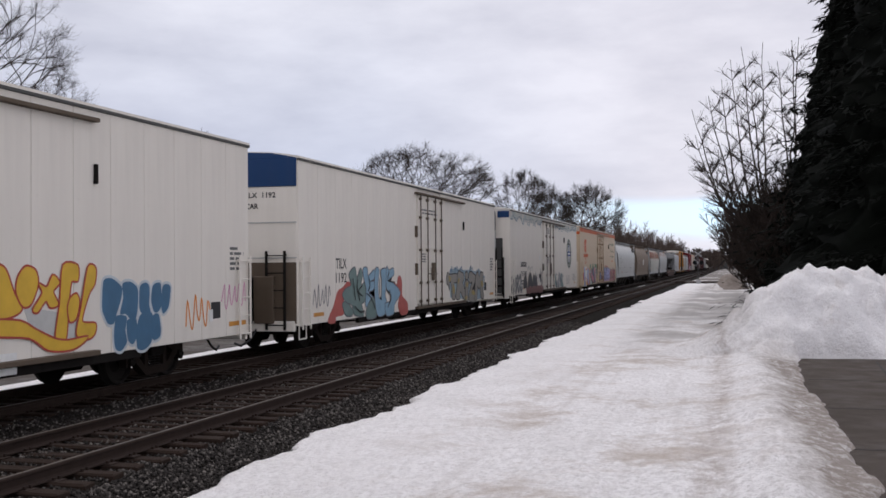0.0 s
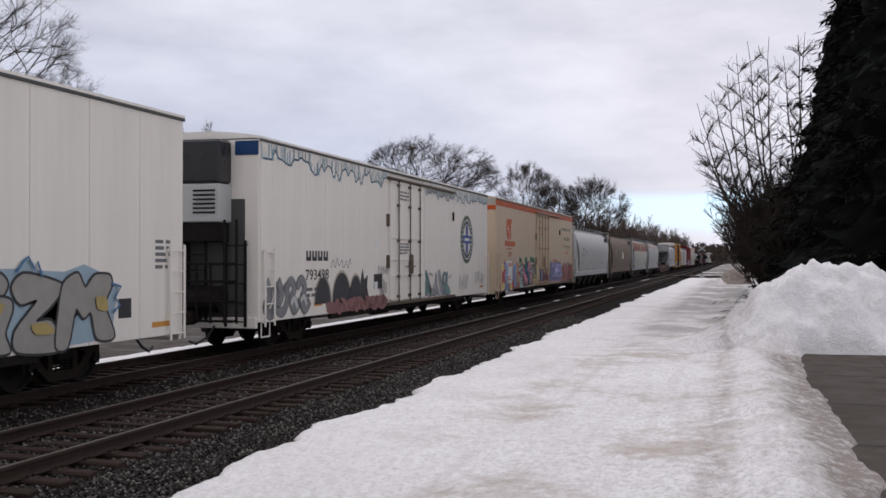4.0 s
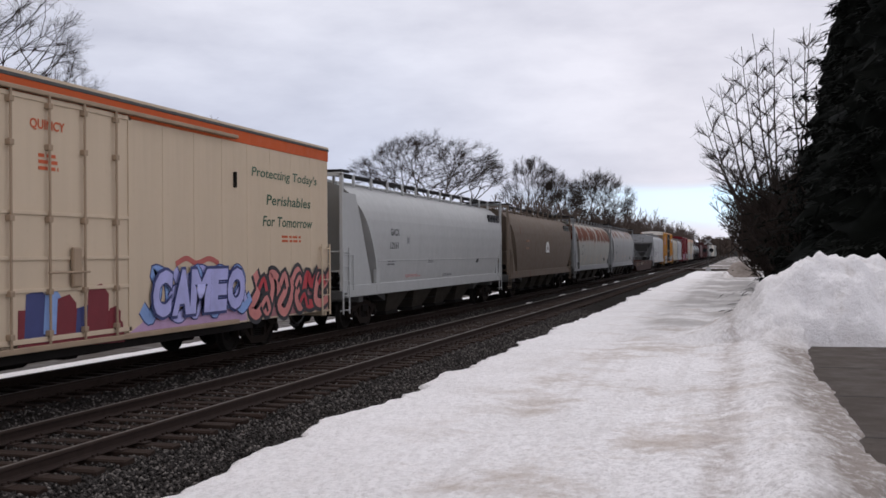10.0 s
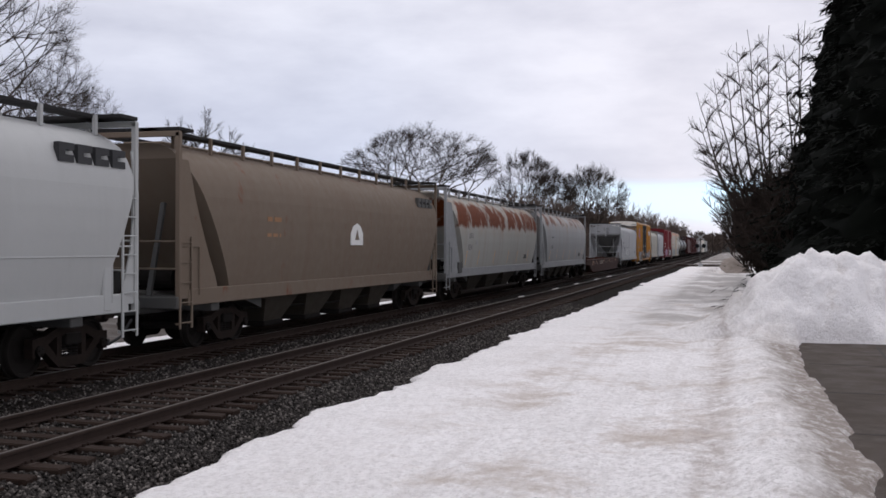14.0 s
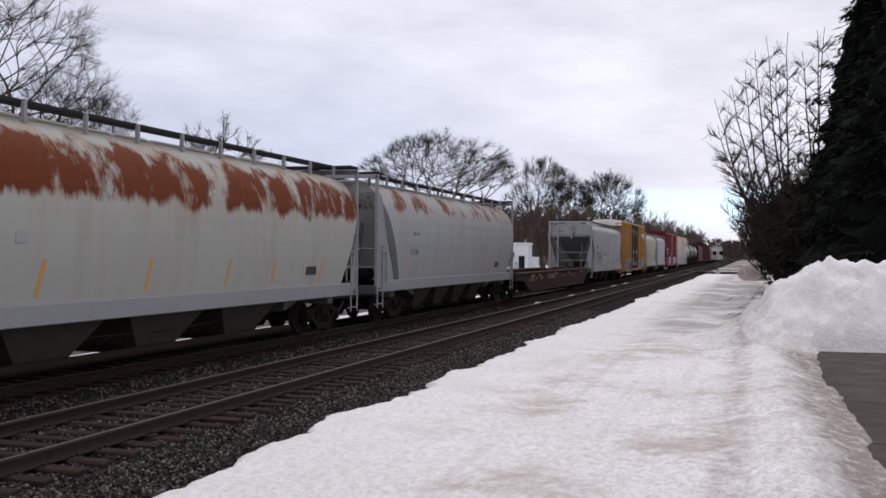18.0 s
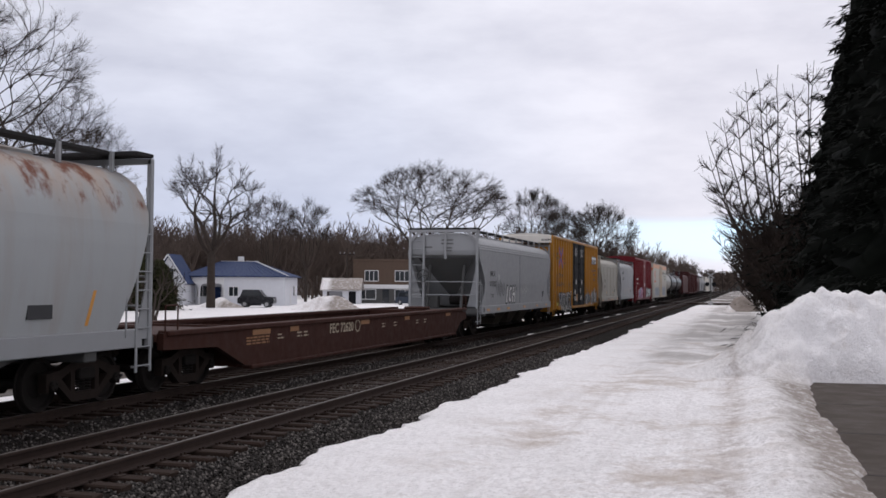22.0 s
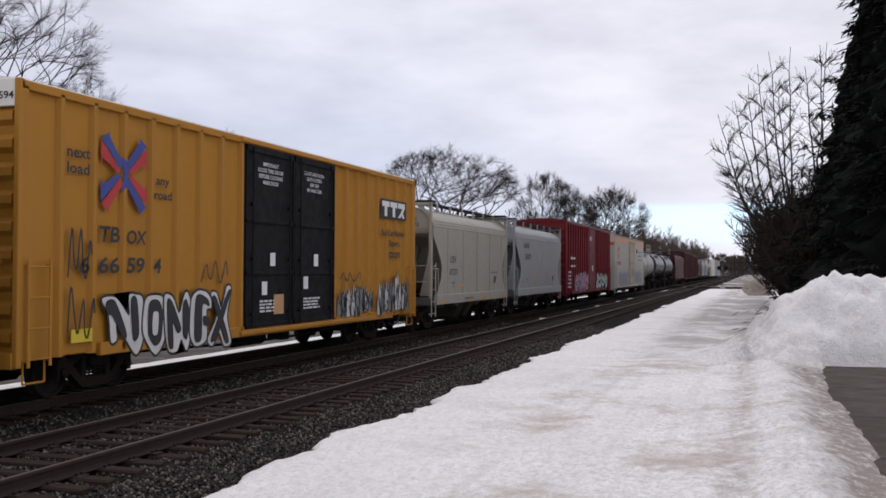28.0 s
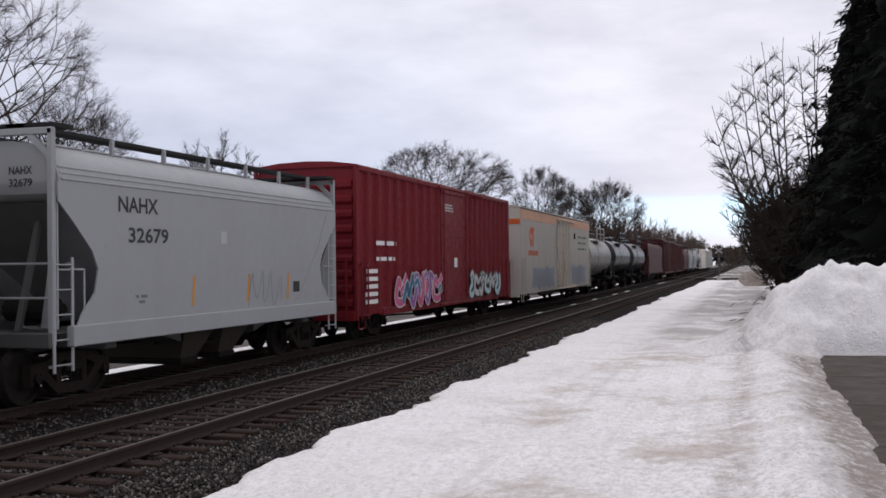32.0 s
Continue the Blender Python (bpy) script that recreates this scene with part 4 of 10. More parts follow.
def plug_door(car, y0, y1, z0, z1, mat, rods, bars_z, rod_mat, track_to):
    """Sliding plug door with lock rods, latch bars, hinges and rails."""
    x = HALF
    door = part("door", Geo().box(x - 0.02, x + 0.045, y0, y1, z0 + 0.12, z1 - 0.12, 0.015), mat, car, "plug door with lock rods")
    g = Geo()
    for (a, b, c, d) in ((y0, y1, z0 + 0.12, z0 + 0.2), (y0, y1, z1 - 0.2, z1 - 0.12), (y0, y0 + 0.08, z0 + 0.12, z1 - 0.12), (y1 - 0.08, y1, z0 + 0.12, z1 - 0.12)):
        g.box(x + 0.045, x + 0.07, a, b, c, d, 0.006)
    for z in bars_z:
        g.box(x + 0.045, x + 0.075, y0 + 0.08, y1 - 0.08, z - 0.03, z + 0.03, 0.006)
    part("door_frame", g, mat, door)
    for q in rods:
        g = Geo().rod((x + 0.11, q, z0 + 0.02), (x + 0.11, q, z1 - 0.05), 0.022, 8)
        for z in (z0 + 0.25, z0 + 0.9, (z0 + z1) / 2, z1 - 0.9, z1 - 0.25):
            g.box(x + 0.04, x + 0.14, q - 0.05, q + 0.05, z - 0.045, z + 0.045, 0.008)
        part("lock_rod", g, rod_mat, door)
    g = Geo().box(x + 0.07, x + 0.15, (y0 + y1) / 2 + 0.1, (y0 + y1) / 2 + 0.32, z0 + 0.95, z0 + 1.6, 0.02)
    g.rod((x + 0.16, (y0 + y1) / 2 - 0.55, z0 + 1.2), (x + 0.16, (y0 + y1) / 2 + 0.5, z0 + 1.2), 0.018)
    part("latch_gear", g, rod_mat, door)
    for z, h in ((z1 - 0.06, 0.07), (z0 + 0.03, 0.09)):
        g = Geo().box(x - 0.01, x + 0.13, y0 - 0.2, track_to, z - h / 2, z + h / 2, 0.01)
        part("door_track", g, rod_mat, car)
    for z in (z1 - 1.6, z1 - 2.9):
        part("hinge", Geo().box(x, x + 0.09, y0 - 0.2, y0 - 0.08, z, z + 0.4, 0.012), rod_mat, car)
    return door


def reefer(name, label, u0, u1, mat, seams, door, rods, track_to, rod_mat, zt=5.03, zb=0.74):
    L, mid = u1 - u0, (u0 + u1) / 2
    car = rail_car(name, label, "refrigerator car", u0, u1)
    Y = lambda u: u - mid
    box_core(car, L, zb, zt, mat, 0.15)
    marks = [-L / 2 + 0.04]
    d0, d1 = Y(door[0]), Y(door[1])
    n1, n2 = seams
    marks += [-L / 2 + 0.04 + (d0 + L / 2 - 0.04) * k / n1 for k in range(1, n1 + 1)]
    side_panels(car, marks, zb, zt - 0.05, mat)
    side_panels(car, [d1 + (L / 2 - 0.04 - d1) * k / n2 for k in range(n2 + 1)], zb, zt - 0.05, mat)
    plug_door(car, d0, d1, zb + 0.02, zt - 0.2, mat, [Y(q) for q in rods], (zb + 0.95, zb + 1.45, zb + 2.15), rod_mat, Y(track_to))
    part("eave_rail", Geo().box(HALF - 0.02, HALF + 0.03, -L / 2, L / 2, zt - 0.09, zt - 0.03, 0.008), DARKGREY, car)
    part("side_sill", Geo().box(HALF - 0.12, HALF - 0.015, -L / 2 + 4.4, L / 2 - 4.4, zb - 0.16, zb + 0.02, 0.01), STEEL, car)
    underframe(car, L)
    for s in (-1, 1):
        add_truck(car, s * (L / 2 - 3.1))
        part("end_sill", Geo().box(-1.5, 1.5, s * (L / 2) - 0.06, s * (L / 2) + 0.06, zb - 0.14, zb + 0.12, 0.015), mat, car)
    add_couplers(car, L / 2, 0.9)
    part("side_ladder", ladder_geo(HALF, -L / 2 + 0.12, -L / 2 + 0.62, zb - 0.1, zb + 1.75, 5), mat, car)
    part("side_ladder", ladder_geo(HALF, L / 2 - 0.62, L / 2 - 0.12, zb - 0.1, zb + 1.75, 5), mat, car)
    part("end_ladder", end_ladder_geo(-L / 2, -1, 0.75, 1.25, zb - 0.1, zb + 1.9, 5), STEEL if mat is WHITE else mat, car)
    part("stirrup_step", Geo().pipe([(HALF - 0.04, -L / 2 + 0.15, zb), (HALF - 0.04, -L / 2 + 0.15, zb - 0.35), (HALF - 0.04, -L / 2 + 0.6, zb - 0.35), (HALF - 0.04, -L / 2 + 0.6, zb)], 0.018), mat, car)
    part("handle", Geo().box(HALF, HALF + 0.07, Y(track_to) - 0.03, Y(track_to) + 0.03, 3.68, 4.02, 0.01), STEEL, car)
    return car, Y


def reflectors(car, ys, z, surface, w=0.6, h=0.1):
    for y in ys:
        x = surface(z)
        part("reflector", Geo().box(x - 0.002, x + 0.005, y, y + w, z, z + h), REFLECT, car)


def plate(car, y0, y1, z0, z1, surface, mat, name="placard", lift=0.002):
    x = surface((z0 + z1) / 2) + lift
    return part(name, Geo().box(x - 0.004, x + 0.004, y0, y1, z0, z1), mat, car)


def spray(car, surface, fill, edge, width, strokes, lift, rim=0.045, soft=True):
    """Hand-drawn strokes of one letter: outline below, body above."""
    for k, pts in enumerate(strokes):
        line = curve_pts(pts) if soft else list(pts)
        ge, gf = Geo(), Geo()
        ribbon(ge, line, width + 2 * rim, surface, lift + 0.0008 * k)
        ribbon(gf, line, width, surface, lift + 0.006 + 0.0008 * k)
        part("graffiti_fill", gf, fill, part("graffiti_edge", ge, edge, car))


def sprayed_panel(car, pts, mat, lift, name="graffiti_backing"):
    return part(name, Geo().prism_x(pts, HALF + lift - 0.002, HALF + lift), mat, car)


def bubble(car, pts, fill, edge, lift, rim=0.04, x=HALF):
    """A sprayed balloon letter: a rounded outline with a rim of another colour."""
    n = len(pts)
    ring = []
    for i in range(n):
        p0, p1, p2, p3 = (Vector(pts[(i + j - 1) % n]) for j in range(4))
        for k in range(4):
            t = k / 4
            a, b = (p2 - p0) * 0.4, (p3 - p1) * 0.4
            ring.append(p1 + a * t + (3 * (p2 - p1) - 2 * a - b) * t * t + (2 * (p1 - p2) + a + b) * t**3)
    m = len(ring)
    turn = sum(ring[i].x * ring[(i + 1) % m].y - ring[(i + 1) % m].x * ring[i].y for i in range(m))
    sign = 1 if turn > 0 else -1
    wide = []
    for i in range(m):
        d = (ring[(i + 1) % m] - ring[i - 1]).normalized()
        wide.append(ring[i] + Vector((d.y, -d.x)) * rim * sign)
    back = part("graffiti_edge", Geo().prism_x([tuple(p) for p in wide], x + lift - 0.002, x + lift), edge, car)
    return part("graffiti_fill", Geo().prism_x([tuple(p) for p in ring], x + lift, x + lift + 0.0015), fill, back)


def sprayed_dots(car, dots, mat, lift):
    for y, z, r in dots:
        part("graffiti_dot", oval(Geo(), y, z, r, r, HALF + lift), mat, car)


GRIME = painted("grimy_tan_paint", (0.11, 0.083, 0.06), 0.6, (0.05, 0.03, 0.02), 0.8)

TANRODS = painted("stained_tan_paint", (0.34, 0.25, 0.17), 0.6, (0.07, 0.04, 0.03), 0.8)

# ---- first white refrigerator car
C1, Y = reefer("refrigerator_car", "white refrigerator car with yellow and blue graffiti along its foot", -1.2, 21.29, WHITE, (9, 9), (8.4, 11.6), (8.7, 9.7, 10.6, 11.4), 15.4, GRIME)
Q = lambda *pts: [(Y(u), z) for u, z in pts]
SUNNY, SCARLET = dye("yellow", (0.62, 0.38, 0.03)), dye("scarlet", (0.36, 0.05, 0.03))
STEELBLUE, PALEBLUE = dye("steel_blue", (0.045, 0.13, 0.23)), dye("pale_blue", (0.5, 0.55, 0.58))
sprayed_panel(C1, Q((13.55, 1.64), (14.35, 1.53), (14.90, 1.35), (15.35, 1.25), (14.90, 1.04), (14.35, 1.08), (13.72, 1.27)), dye("ash", (0.5, 0.5, 0.48)), 0.003)
bubble(C1, Q((12.73, 2.29), (13.03, 2.28), (13.17, 2.18), (13.34, 1.84), (13.51, 1.61), (13.23, 1.50), (12.73, 1.54)), SUNNY, SCARLET, 0.0060, 0.035)
bubble(C1, Q((13.42, 2.09), (13.60, 2.26), (13.83, 2.20), (13.89, 1.99), (13.73, 1.69), (13.54, 1.65), (13.39, 1.86)), SUNNY, SCARLET, 0.0095, 0.035)
bubble(C1, Q((13.91, 1.99), (14.11, 1.93), (14.26, 2.12), (14.42, 2.00), (14.26, 1.86), (14.39, 1.65), (14.20, 1.61), (14.08, 1.72), (13.88, 1.55), (13.77, 1.59), (14.00, 1.84)), SUNNY, SCARLET, 0.0130, 0.035)
bubble(C1, Q((14.52, 2.28), (14.90, 2.28), (14.91, 2.03), (14.73, 2.01), (14.65, 1.60), (14.58, 1.06), (14.32, 1.08), (14.44, 1.68)), SUNNY, SCARLET, 0.0165, 0.035)
bubble(C1, Q((14.71, 1.74), (14.87, 1.80), (14.94, 1.66), (14.85, 1.40), (14.69, 1.36), (14.64, 1.58)), SUNNY, SCARLET, 0.0200, 0.035)
bubble(C1, Q((15.19, 2.25), (15.40, 2.23), (15.37, 1.97), (15.20, 1.79), (15.01, 1.34), (15.39, 1.28), (15.37, 1.12), (15.19, 1.04), (14.87, 1.13), (15.00, 1.58)), SUNNY, SCARLET, 0.0235, 0.035)
bubble(C1, Q((12.73, 1.46), (13.45, 1.42), (13.83, 1.26), (14.29, 1.09), (14.65, 1.04), (15.17, 1.07), (14.90, 0.93), (14.59, 0.89), (14.11, 0.94), (13.66, 1.16), (12.73, 1.26)), SUNNY, SCARLET, 0.0270, 0.035)
bubble(C1, Q((15.66, 2.02), (15.91, 2.05), (16.21, 1.89), (16.19, 1.68), (16.05, 1.42), (15.96, 1.25), (15.78, 1.26), (15.62, 1.48), (15.61, 1.70)), STEELBLUE, PALEBLUE, 0.0060, 0.05)
bubble(C1, Q((16.23, 1.95), (16.49, 1.98), (16.73, 1.84), (16.71, 1.43), (16.58, 1.23), (16.34, 1.40), (16.15, 1.41), (16.25, 1.70)), STEELBLUE, PALEBLUE, 0.0064, 0.05)
bubble(C1, Q((16.02, 1.36), (16.19, 1.39), (16.37, 1.34), (16.32, 1.11), (16.37, 0.90), (16.19, 0.75), (16.01, 0.80), (15.96, 1.05)), STEELBLUE, PALEBLUE, 0.0068, 0.05)
bubble(C1, Q((16.79, 1.88), (16.99, 1.96), (17.12, 1.87), (17.11, 1.54), (17.15, 1.39), (16.87, 1.38), (16.77, 1.51)), STEELBLUE, PALEBLUE, 0.0072, 0.05)
bubble(C1, Q((16.37, 1.28), (16.67, 1.30), (16.70, 1.00), (16.56, 0.84), (16.39, 0.94)), STEELBLUE, PALEBLUE, 0.0076, 0.05)
bubble(C1, Q((16.79, 1.36), (17.19, 1.39), (17.26, 1.14), (17.18, 0.84), (16.94, 0.71), (16.71, 0.75), (16.67, 1.00)), STEELBLUE, PALEBLUE, 0.0080, 0.05)
bubble(C1, Q((17.23, 1.89), (17.39, 1.95), (17.52, 1.91), (17.54, 1.53), (17.43, 1.40), (17.27, 1.40), (17.17, 1.63)), STEELBLUE, PALEBLUE, 0.0084, 0.05)
bubble(C1, Q((17.57, 1.86), (17.73, 1.92), (17.87, 1.85), (17.80, 1.49), (17.61, 1.35), (17.53, 1.48)), STEELBLUE, PALEBLUE, 0.0088, 0.05)
bubble(C1, Q((17.23, 1.32), (17.43, 1.35), (17.51, 1.08), (17.47, 0.91), (17.22, 0.88)), STEELBLUE, PALEBLUE, 0.0092, 0.05)
scrawl(C1, Y(18.4), Y(19.5), 1.0, 1.7, flat_side, dye("amber", (0.75, 0.25, 0.03)), 4, 4, 0.04)
scrawl(C1, Y(19.9), Y(21.1), 1.35, 1.95, flat_side, dye("rose", (0.6, 0.2, 0.4)), 6, 5, 0.03)
bars(C1, Y(20.35), Y(21.0), 2.15, 2.7, 5, flat_side, None, 2)
reflectors(C1, [Y(20.3)], 0.95, flat_side, 0.8)
plate(C1, Y(19.5), Y(19.9), 1.15, 1.5, flat_side, INK)
plate(C1, Y(19.42), Y(19.56), 1.1, 1.35, flat_side, WHITEINK, lift=0.008)
plate(C1, Y(11.0), Y(13.4), 0.62, 0.95, flat_side, WHITEINK, "repair_patch")

# ---- white refrigerator car with a blue end
C2, Y = reefer("refrigerator_car", "white refrigerator car with blue end top and teal graffiti", 24.0, 46.45, WHITE, (8, 6), (34.15, 37.2), (34.35, 35.2, 36.2, 37.0), 40.55, GRIME)
L2 = 46.45 - 24.0
part("end_panel", Geo().box(-1.56, 1.555, -L2 / 2 - 0.035, -L2 / 2 + 0.01, 4.28, 5.0, 0.01), BLUE, C2, "dark blue end panel")
part("end_panel", Geo().prism_y([(1.56, 5.0), (0.9, 5.13), (0, 5.18), (-0.9, 5.13), (-1.56, 5.0)], -L2 / 2 - 0.035, -L2 / 2 + 0.01), BLUE, C2)
letter_end(C2, "TILX  1192", 0.05, 0.98, 4.0, 4.14, -L2 / 2 - 0.012)
letter_end(C2, "EXCESS HEIGHT CAR", -1.2, 0.5, 3.72, 3.86, -L2 / 2 - 0.012)
part("end_seams", Geo().box(-1.55, 1.55, -L2 / 2 - 0.02, -L2 / 2, 3.35, 3.38).box(-1.55, 1.55, -L2 / 2 - 0.02, -L2 / 2, 2.45, 2.48), GREY, C2)
# near-black steel here also carries the shade in the gap between cars
part("machine_housing", Geo().box(-0.9, 0.35, -L2 / 2 - 0.75, -L2 / 2 + 0.02, 0.78, 2.0, 0.03), STEEL, C2, "dark machinery box, deepened for the shade between cars")
part("end_cabinet", Geo().box(0.4, 0.95, -L2 / 2 - 0.12, -L2 / 2, 0.8, 2.0, 0.02), GRIME, C2)
part("end_panel", Geo().box(-1.5, 1.54, -L2 / 2 - 0.012, -L2 / 2 + 0.01, 0.8, 2.35, 0.005), GRIME, C2, "stained lower end wall")
part("end_ladder", end_ladder_geo(-L2 / 2 - 0.75, -1, -0.65, 0.05, 0.75, 2.95, 7), STEEL, C2, "tall dark ladder")
letter(C2, "TILX", Y(26.57), Y(27.39), 2.18, 2.46, flat_side, fat=0.01)
letter(C2, "1192", Y(26.57), Y(27.39), 1.78, 2.06, flat_side, fat=0.01)
Q = lambda *pts: [(Y(u), z) for u, z in pts]
TEALGREY, SKYBLUE, CORAL, GRAPHITE = dye("teal_grey", (0.15, 0.22, 0.21)), dye("sky", (0.22, 0.36, 0.47)), dye("coral", (0.42, 0.10, 0.085)), dye("graphite", (0.12, 0.12, 0.14))
bubble(C2, Q((25.98, 0.75), (26.39, 1.13), (26.70, 1.52), (27.10, 1.63), (27.47, 1.78), (27.72, 1.69), (27.38, 1.44), (27.04, 1.20), (27.12, 0.91), (26.56, 0.87), (26.48, 0.71)), CORAL, CORAL, 0.0060, 0.03)
bubble(C2, Q((31.62, 1.72), (31.90, 1.55), (32.05, 1.84), (32.25, 1.90), (32.43, 1.70), (32.46, 1.24), (33.01, 1.01), (33.04, 0.68), (32.40, 0.65), (32.05, 0.93), (32.28, 1.44)), CORAL, CORAL, 0.0095, 0.03)
bubble(C2, Q((27.04, 1.18), (27.38, 1.22), (27.84, 0.96), (27.72, 0.82), (27.28, 0.87)), TEALGREY, GRAPHITE, 0.0130, 0.03)
bubble(C2, Q((27.56, 2.01), (27.92, 2.20), (28.08, 2.16), (28.20, 1.90), (28.49, 2.17), (28.66, 2.00), (28.54, 1.67), (28.97, 1.80), (29.06, 1.54), (28.84, 1.21), (28.58, 1.12), (28.75, 0.77), (27.96, 0.85), (27.80, 1.14), (27.38, 1.21), (27.04, 1.43), (27.28, 1.60), (27.72, 1.69)), TEALGREY, GRAPHITE, 0.0165, 0.03)
bubble(C2, Q((28.73, 2.18), (29.08, 2.18), (29.14, 1.94), (29.70, 2.13), (29.67, 1.87), (29.23, 1.77), (29.72, 1.76), (29.60, 1.53), (29.15, 1.46), (29.58, 1.29), (29.70, 1.15), (28.93, 1.04), (28.97, 1.55), (28.75, 1.94)), SKYBLUE, GRAPHITE, 0.0200, 0.03)
bubble(C2, Q((28.97, 0.93), (29.47, 1.28), (29.75, 1.15), (29.84, 0.70), (29.06, 0.68)), TEALGREY, GRAPHITE, 0.0235, 0.03)
bubble(C2, Q((29.81, 2.17), (30.13, 2.13), (30.01, 1.75), (30.08, 1.25), (30.35, 1.29), (30.38, 1.80), (30.30, 2.10), (30.73, 2.16), (30.81, 1.86), (30.68, 1.31), (30.81, 1.12), (30.63, 0.74), (29.99, 0.72), (29.75, 1.17), (29.70, 1.64)), SKYBLUE, GRAPHITE, 0.0270, 0.03)
bubble(C2, Q((30.84, 2.22), (31.07, 2.10), (31.48, 2.17), (31.56, 1.97), (31.00, 1.78), (31.48, 1.69), (32.05, 1.47), (32.19, 1.31), (31.62, 1.02), (31.48, 0.71), (30.79, 0.69), (30.68, 1.06), (31.21, 1.10), (31.26, 1.35), (30.81, 1.55)), SKYBLUE, GRAPHITE, 0.0305, 0.03)
spray(C2, flat_side, INK, INK, 0.035, [Q((28.22, 1.88), (28.16, 1.57), (28.37, 1.24)), Q((28.58, 1.67), (28.26, 1.51), (28.58, 1.36)), Q((27.80, 1.90), (27.92, 1.58), (28.00, 1.25)), Q((29.14, 1.92), (29.24, 1.65), (29.06, 1.49)), Q((28.97, 1.43), (29.35, 1.28), (29.70, 0.94)), Q((30.08, 1.87), (30.13, 1.33), (30.30, 1.20)), Q((31.05, 2.07), (30.94, 1.79), (31.62, 1.72)), Q((31.08, 1.48), (31.16, 1.20), (30.89, 0.93)), Q((27.96, 1.09), (28.37, 0.91), (28.75, 0.91))], 0.036, 0.004)
scrawl(C2, Y(24.9), Y(26.2), 1.15, 1.8, flat_side, dye("graphite", (0.12, 0.12, 0.14)), 9, 5, 0.035)
DRAB, GOLD = dye("drab", (0.27, 0.255, 0.23)), dye("drab_gold", (0.36, 0.28, 0.10))
sprayed_panel(C2, Q((38.46, 2.03), (38.66, 2.15), (38.84, 2.03), (39.17, 2.18), (39.45, 2.15), (39.84, 2.07), (40.15, 2.18), (40.35, 2.07), (41.57, 2.06), (41.73, 2.22), (42.02, 2.03), (42.67, 2.00), (43.20, 2.12), (43.75, 1.96), (44.19, 1.72), (44.10, 1.40), (43.99, 0.82), (42.43, 0.77), (38.55, 1.01), (38.46, 1.53)), dye("flame_blue", (0.27, 0.36, 0.42)), 0.003)
bubble(C2, Q((38.20, 1.98), (38.46, 1.89), (39.45, 1.91), (39.59, 1.81), (39.46, 1.58), (39.10, 1.59), (39.18, 1.25), (39.27, 0.96), (38.85, 0.96), (38.72, 1.32), (38.63, 1.61), (38.46, 1.61), (38.38, 1.31), (38.27, 1.49), (38.04, 1.57), (37.99, 1.79)), DRAB, INK, 0.0060, 0.045)
bubble(C2, Q((39.59, 1.81), (39.84, 2.02), (40.19, 1.96), (40.56, 1.90), (40.63, 1.68), (40.40, 1.55), (40.74, 1.28), (41.01, 1.05), (40.74, 0.84), (40.36, 1.03), (40.05, 1.21), (39.91, 0.92), (39.37, 0.96), (39.52, 1.39)), DRAB, INK, 0.0095, 0.045)
bubble(C2, Q((40.82, 1.90), (41.11, 1.99), (41.29, 1.84), (41.18, 1.67), (40.89, 1.71)), DRAB, INK, 0.0130, 0.045)
bubble(C2, Q((40.74, 1.54), (41.00, 1.64), (41.34, 1.59), (41.39, 1.43), (41.23, 1.09), (41.34, 0.80), (40.83, 0.83), (40.83, 1.22)), DRAB, INK, 0.0165, 0.045)
bubble(C2, Q((41.38, 1.78), (41.64, 1.98), (42.29, 1.88), (42.62, 1.75), (42.30, 1.46), (41.93, 1.23), (42.30, 1.22), (42.53, 0.93), (42.43, 0.72), (41.51, 0.79), (41.46, 1.11), (41.98, 1.56), (41.57, 1.52)), DRAB, INK, 0.0200, 0.045)
bubble(C2, Q((42.62, 1.81), (42.99, 1.97), (43.20, 1.72), (43.47, 1.93), (43.90, 1.92), (43.95, 1.73), (43.76, 1.41), (44.05, 0.85), (43.54, 0.85), (43.37, 1.30), (43.15, 1.22), (42.94, 1.38), (42.73, 0.77), (42.43, 0.79), (42.50, 1.39)), DRAB, INK, 0.0235, 0.045)
bubble(C2, Q((38.25, 1.84), (38.54, 1.78), (38.46, 1.63), (38.29, 1.69)), GOLD, GOLD, 0.0300, 0.005)
bubble(C2, Q((38.85, 1.47), (39.08, 1.41), (39.14, 1.20), (38.88, 1.16)), GOLD, GOLD, 0.0335, 0.005)
bubble(C2, Q((39.65, 1.70), (39.85, 1.75), (39.79, 1.57), (39.61, 1.54)), GOLD, GOLD, 0.0370, 0.005)
bubble(C2, Q((40.96, 1.54), (41.18, 1.53), (41.11, 1.38), (40.94, 1.39)), GOLD, GOLD, 0.0405, 0.005)
bubble(C2, Q((41.81, 1.18), (42.17, 1.19), (42.37, 1.03), (41.93, 1.03)), GOLD, GOLD, 0.0440, 0.005)
bubble(C2, Q((43.48, 1.55), (43.76, 1.54), (43.81, 1.32), (43.53, 1.36)), GOLD, GOLD, 0.0475, 0.005)
bubble(C2, Q((40.74, 1.00), (41.01, 0.97), (40.96, 0.86), (40.70, 0.87)), GOLD, GOLD, 0.0510, 0.005)
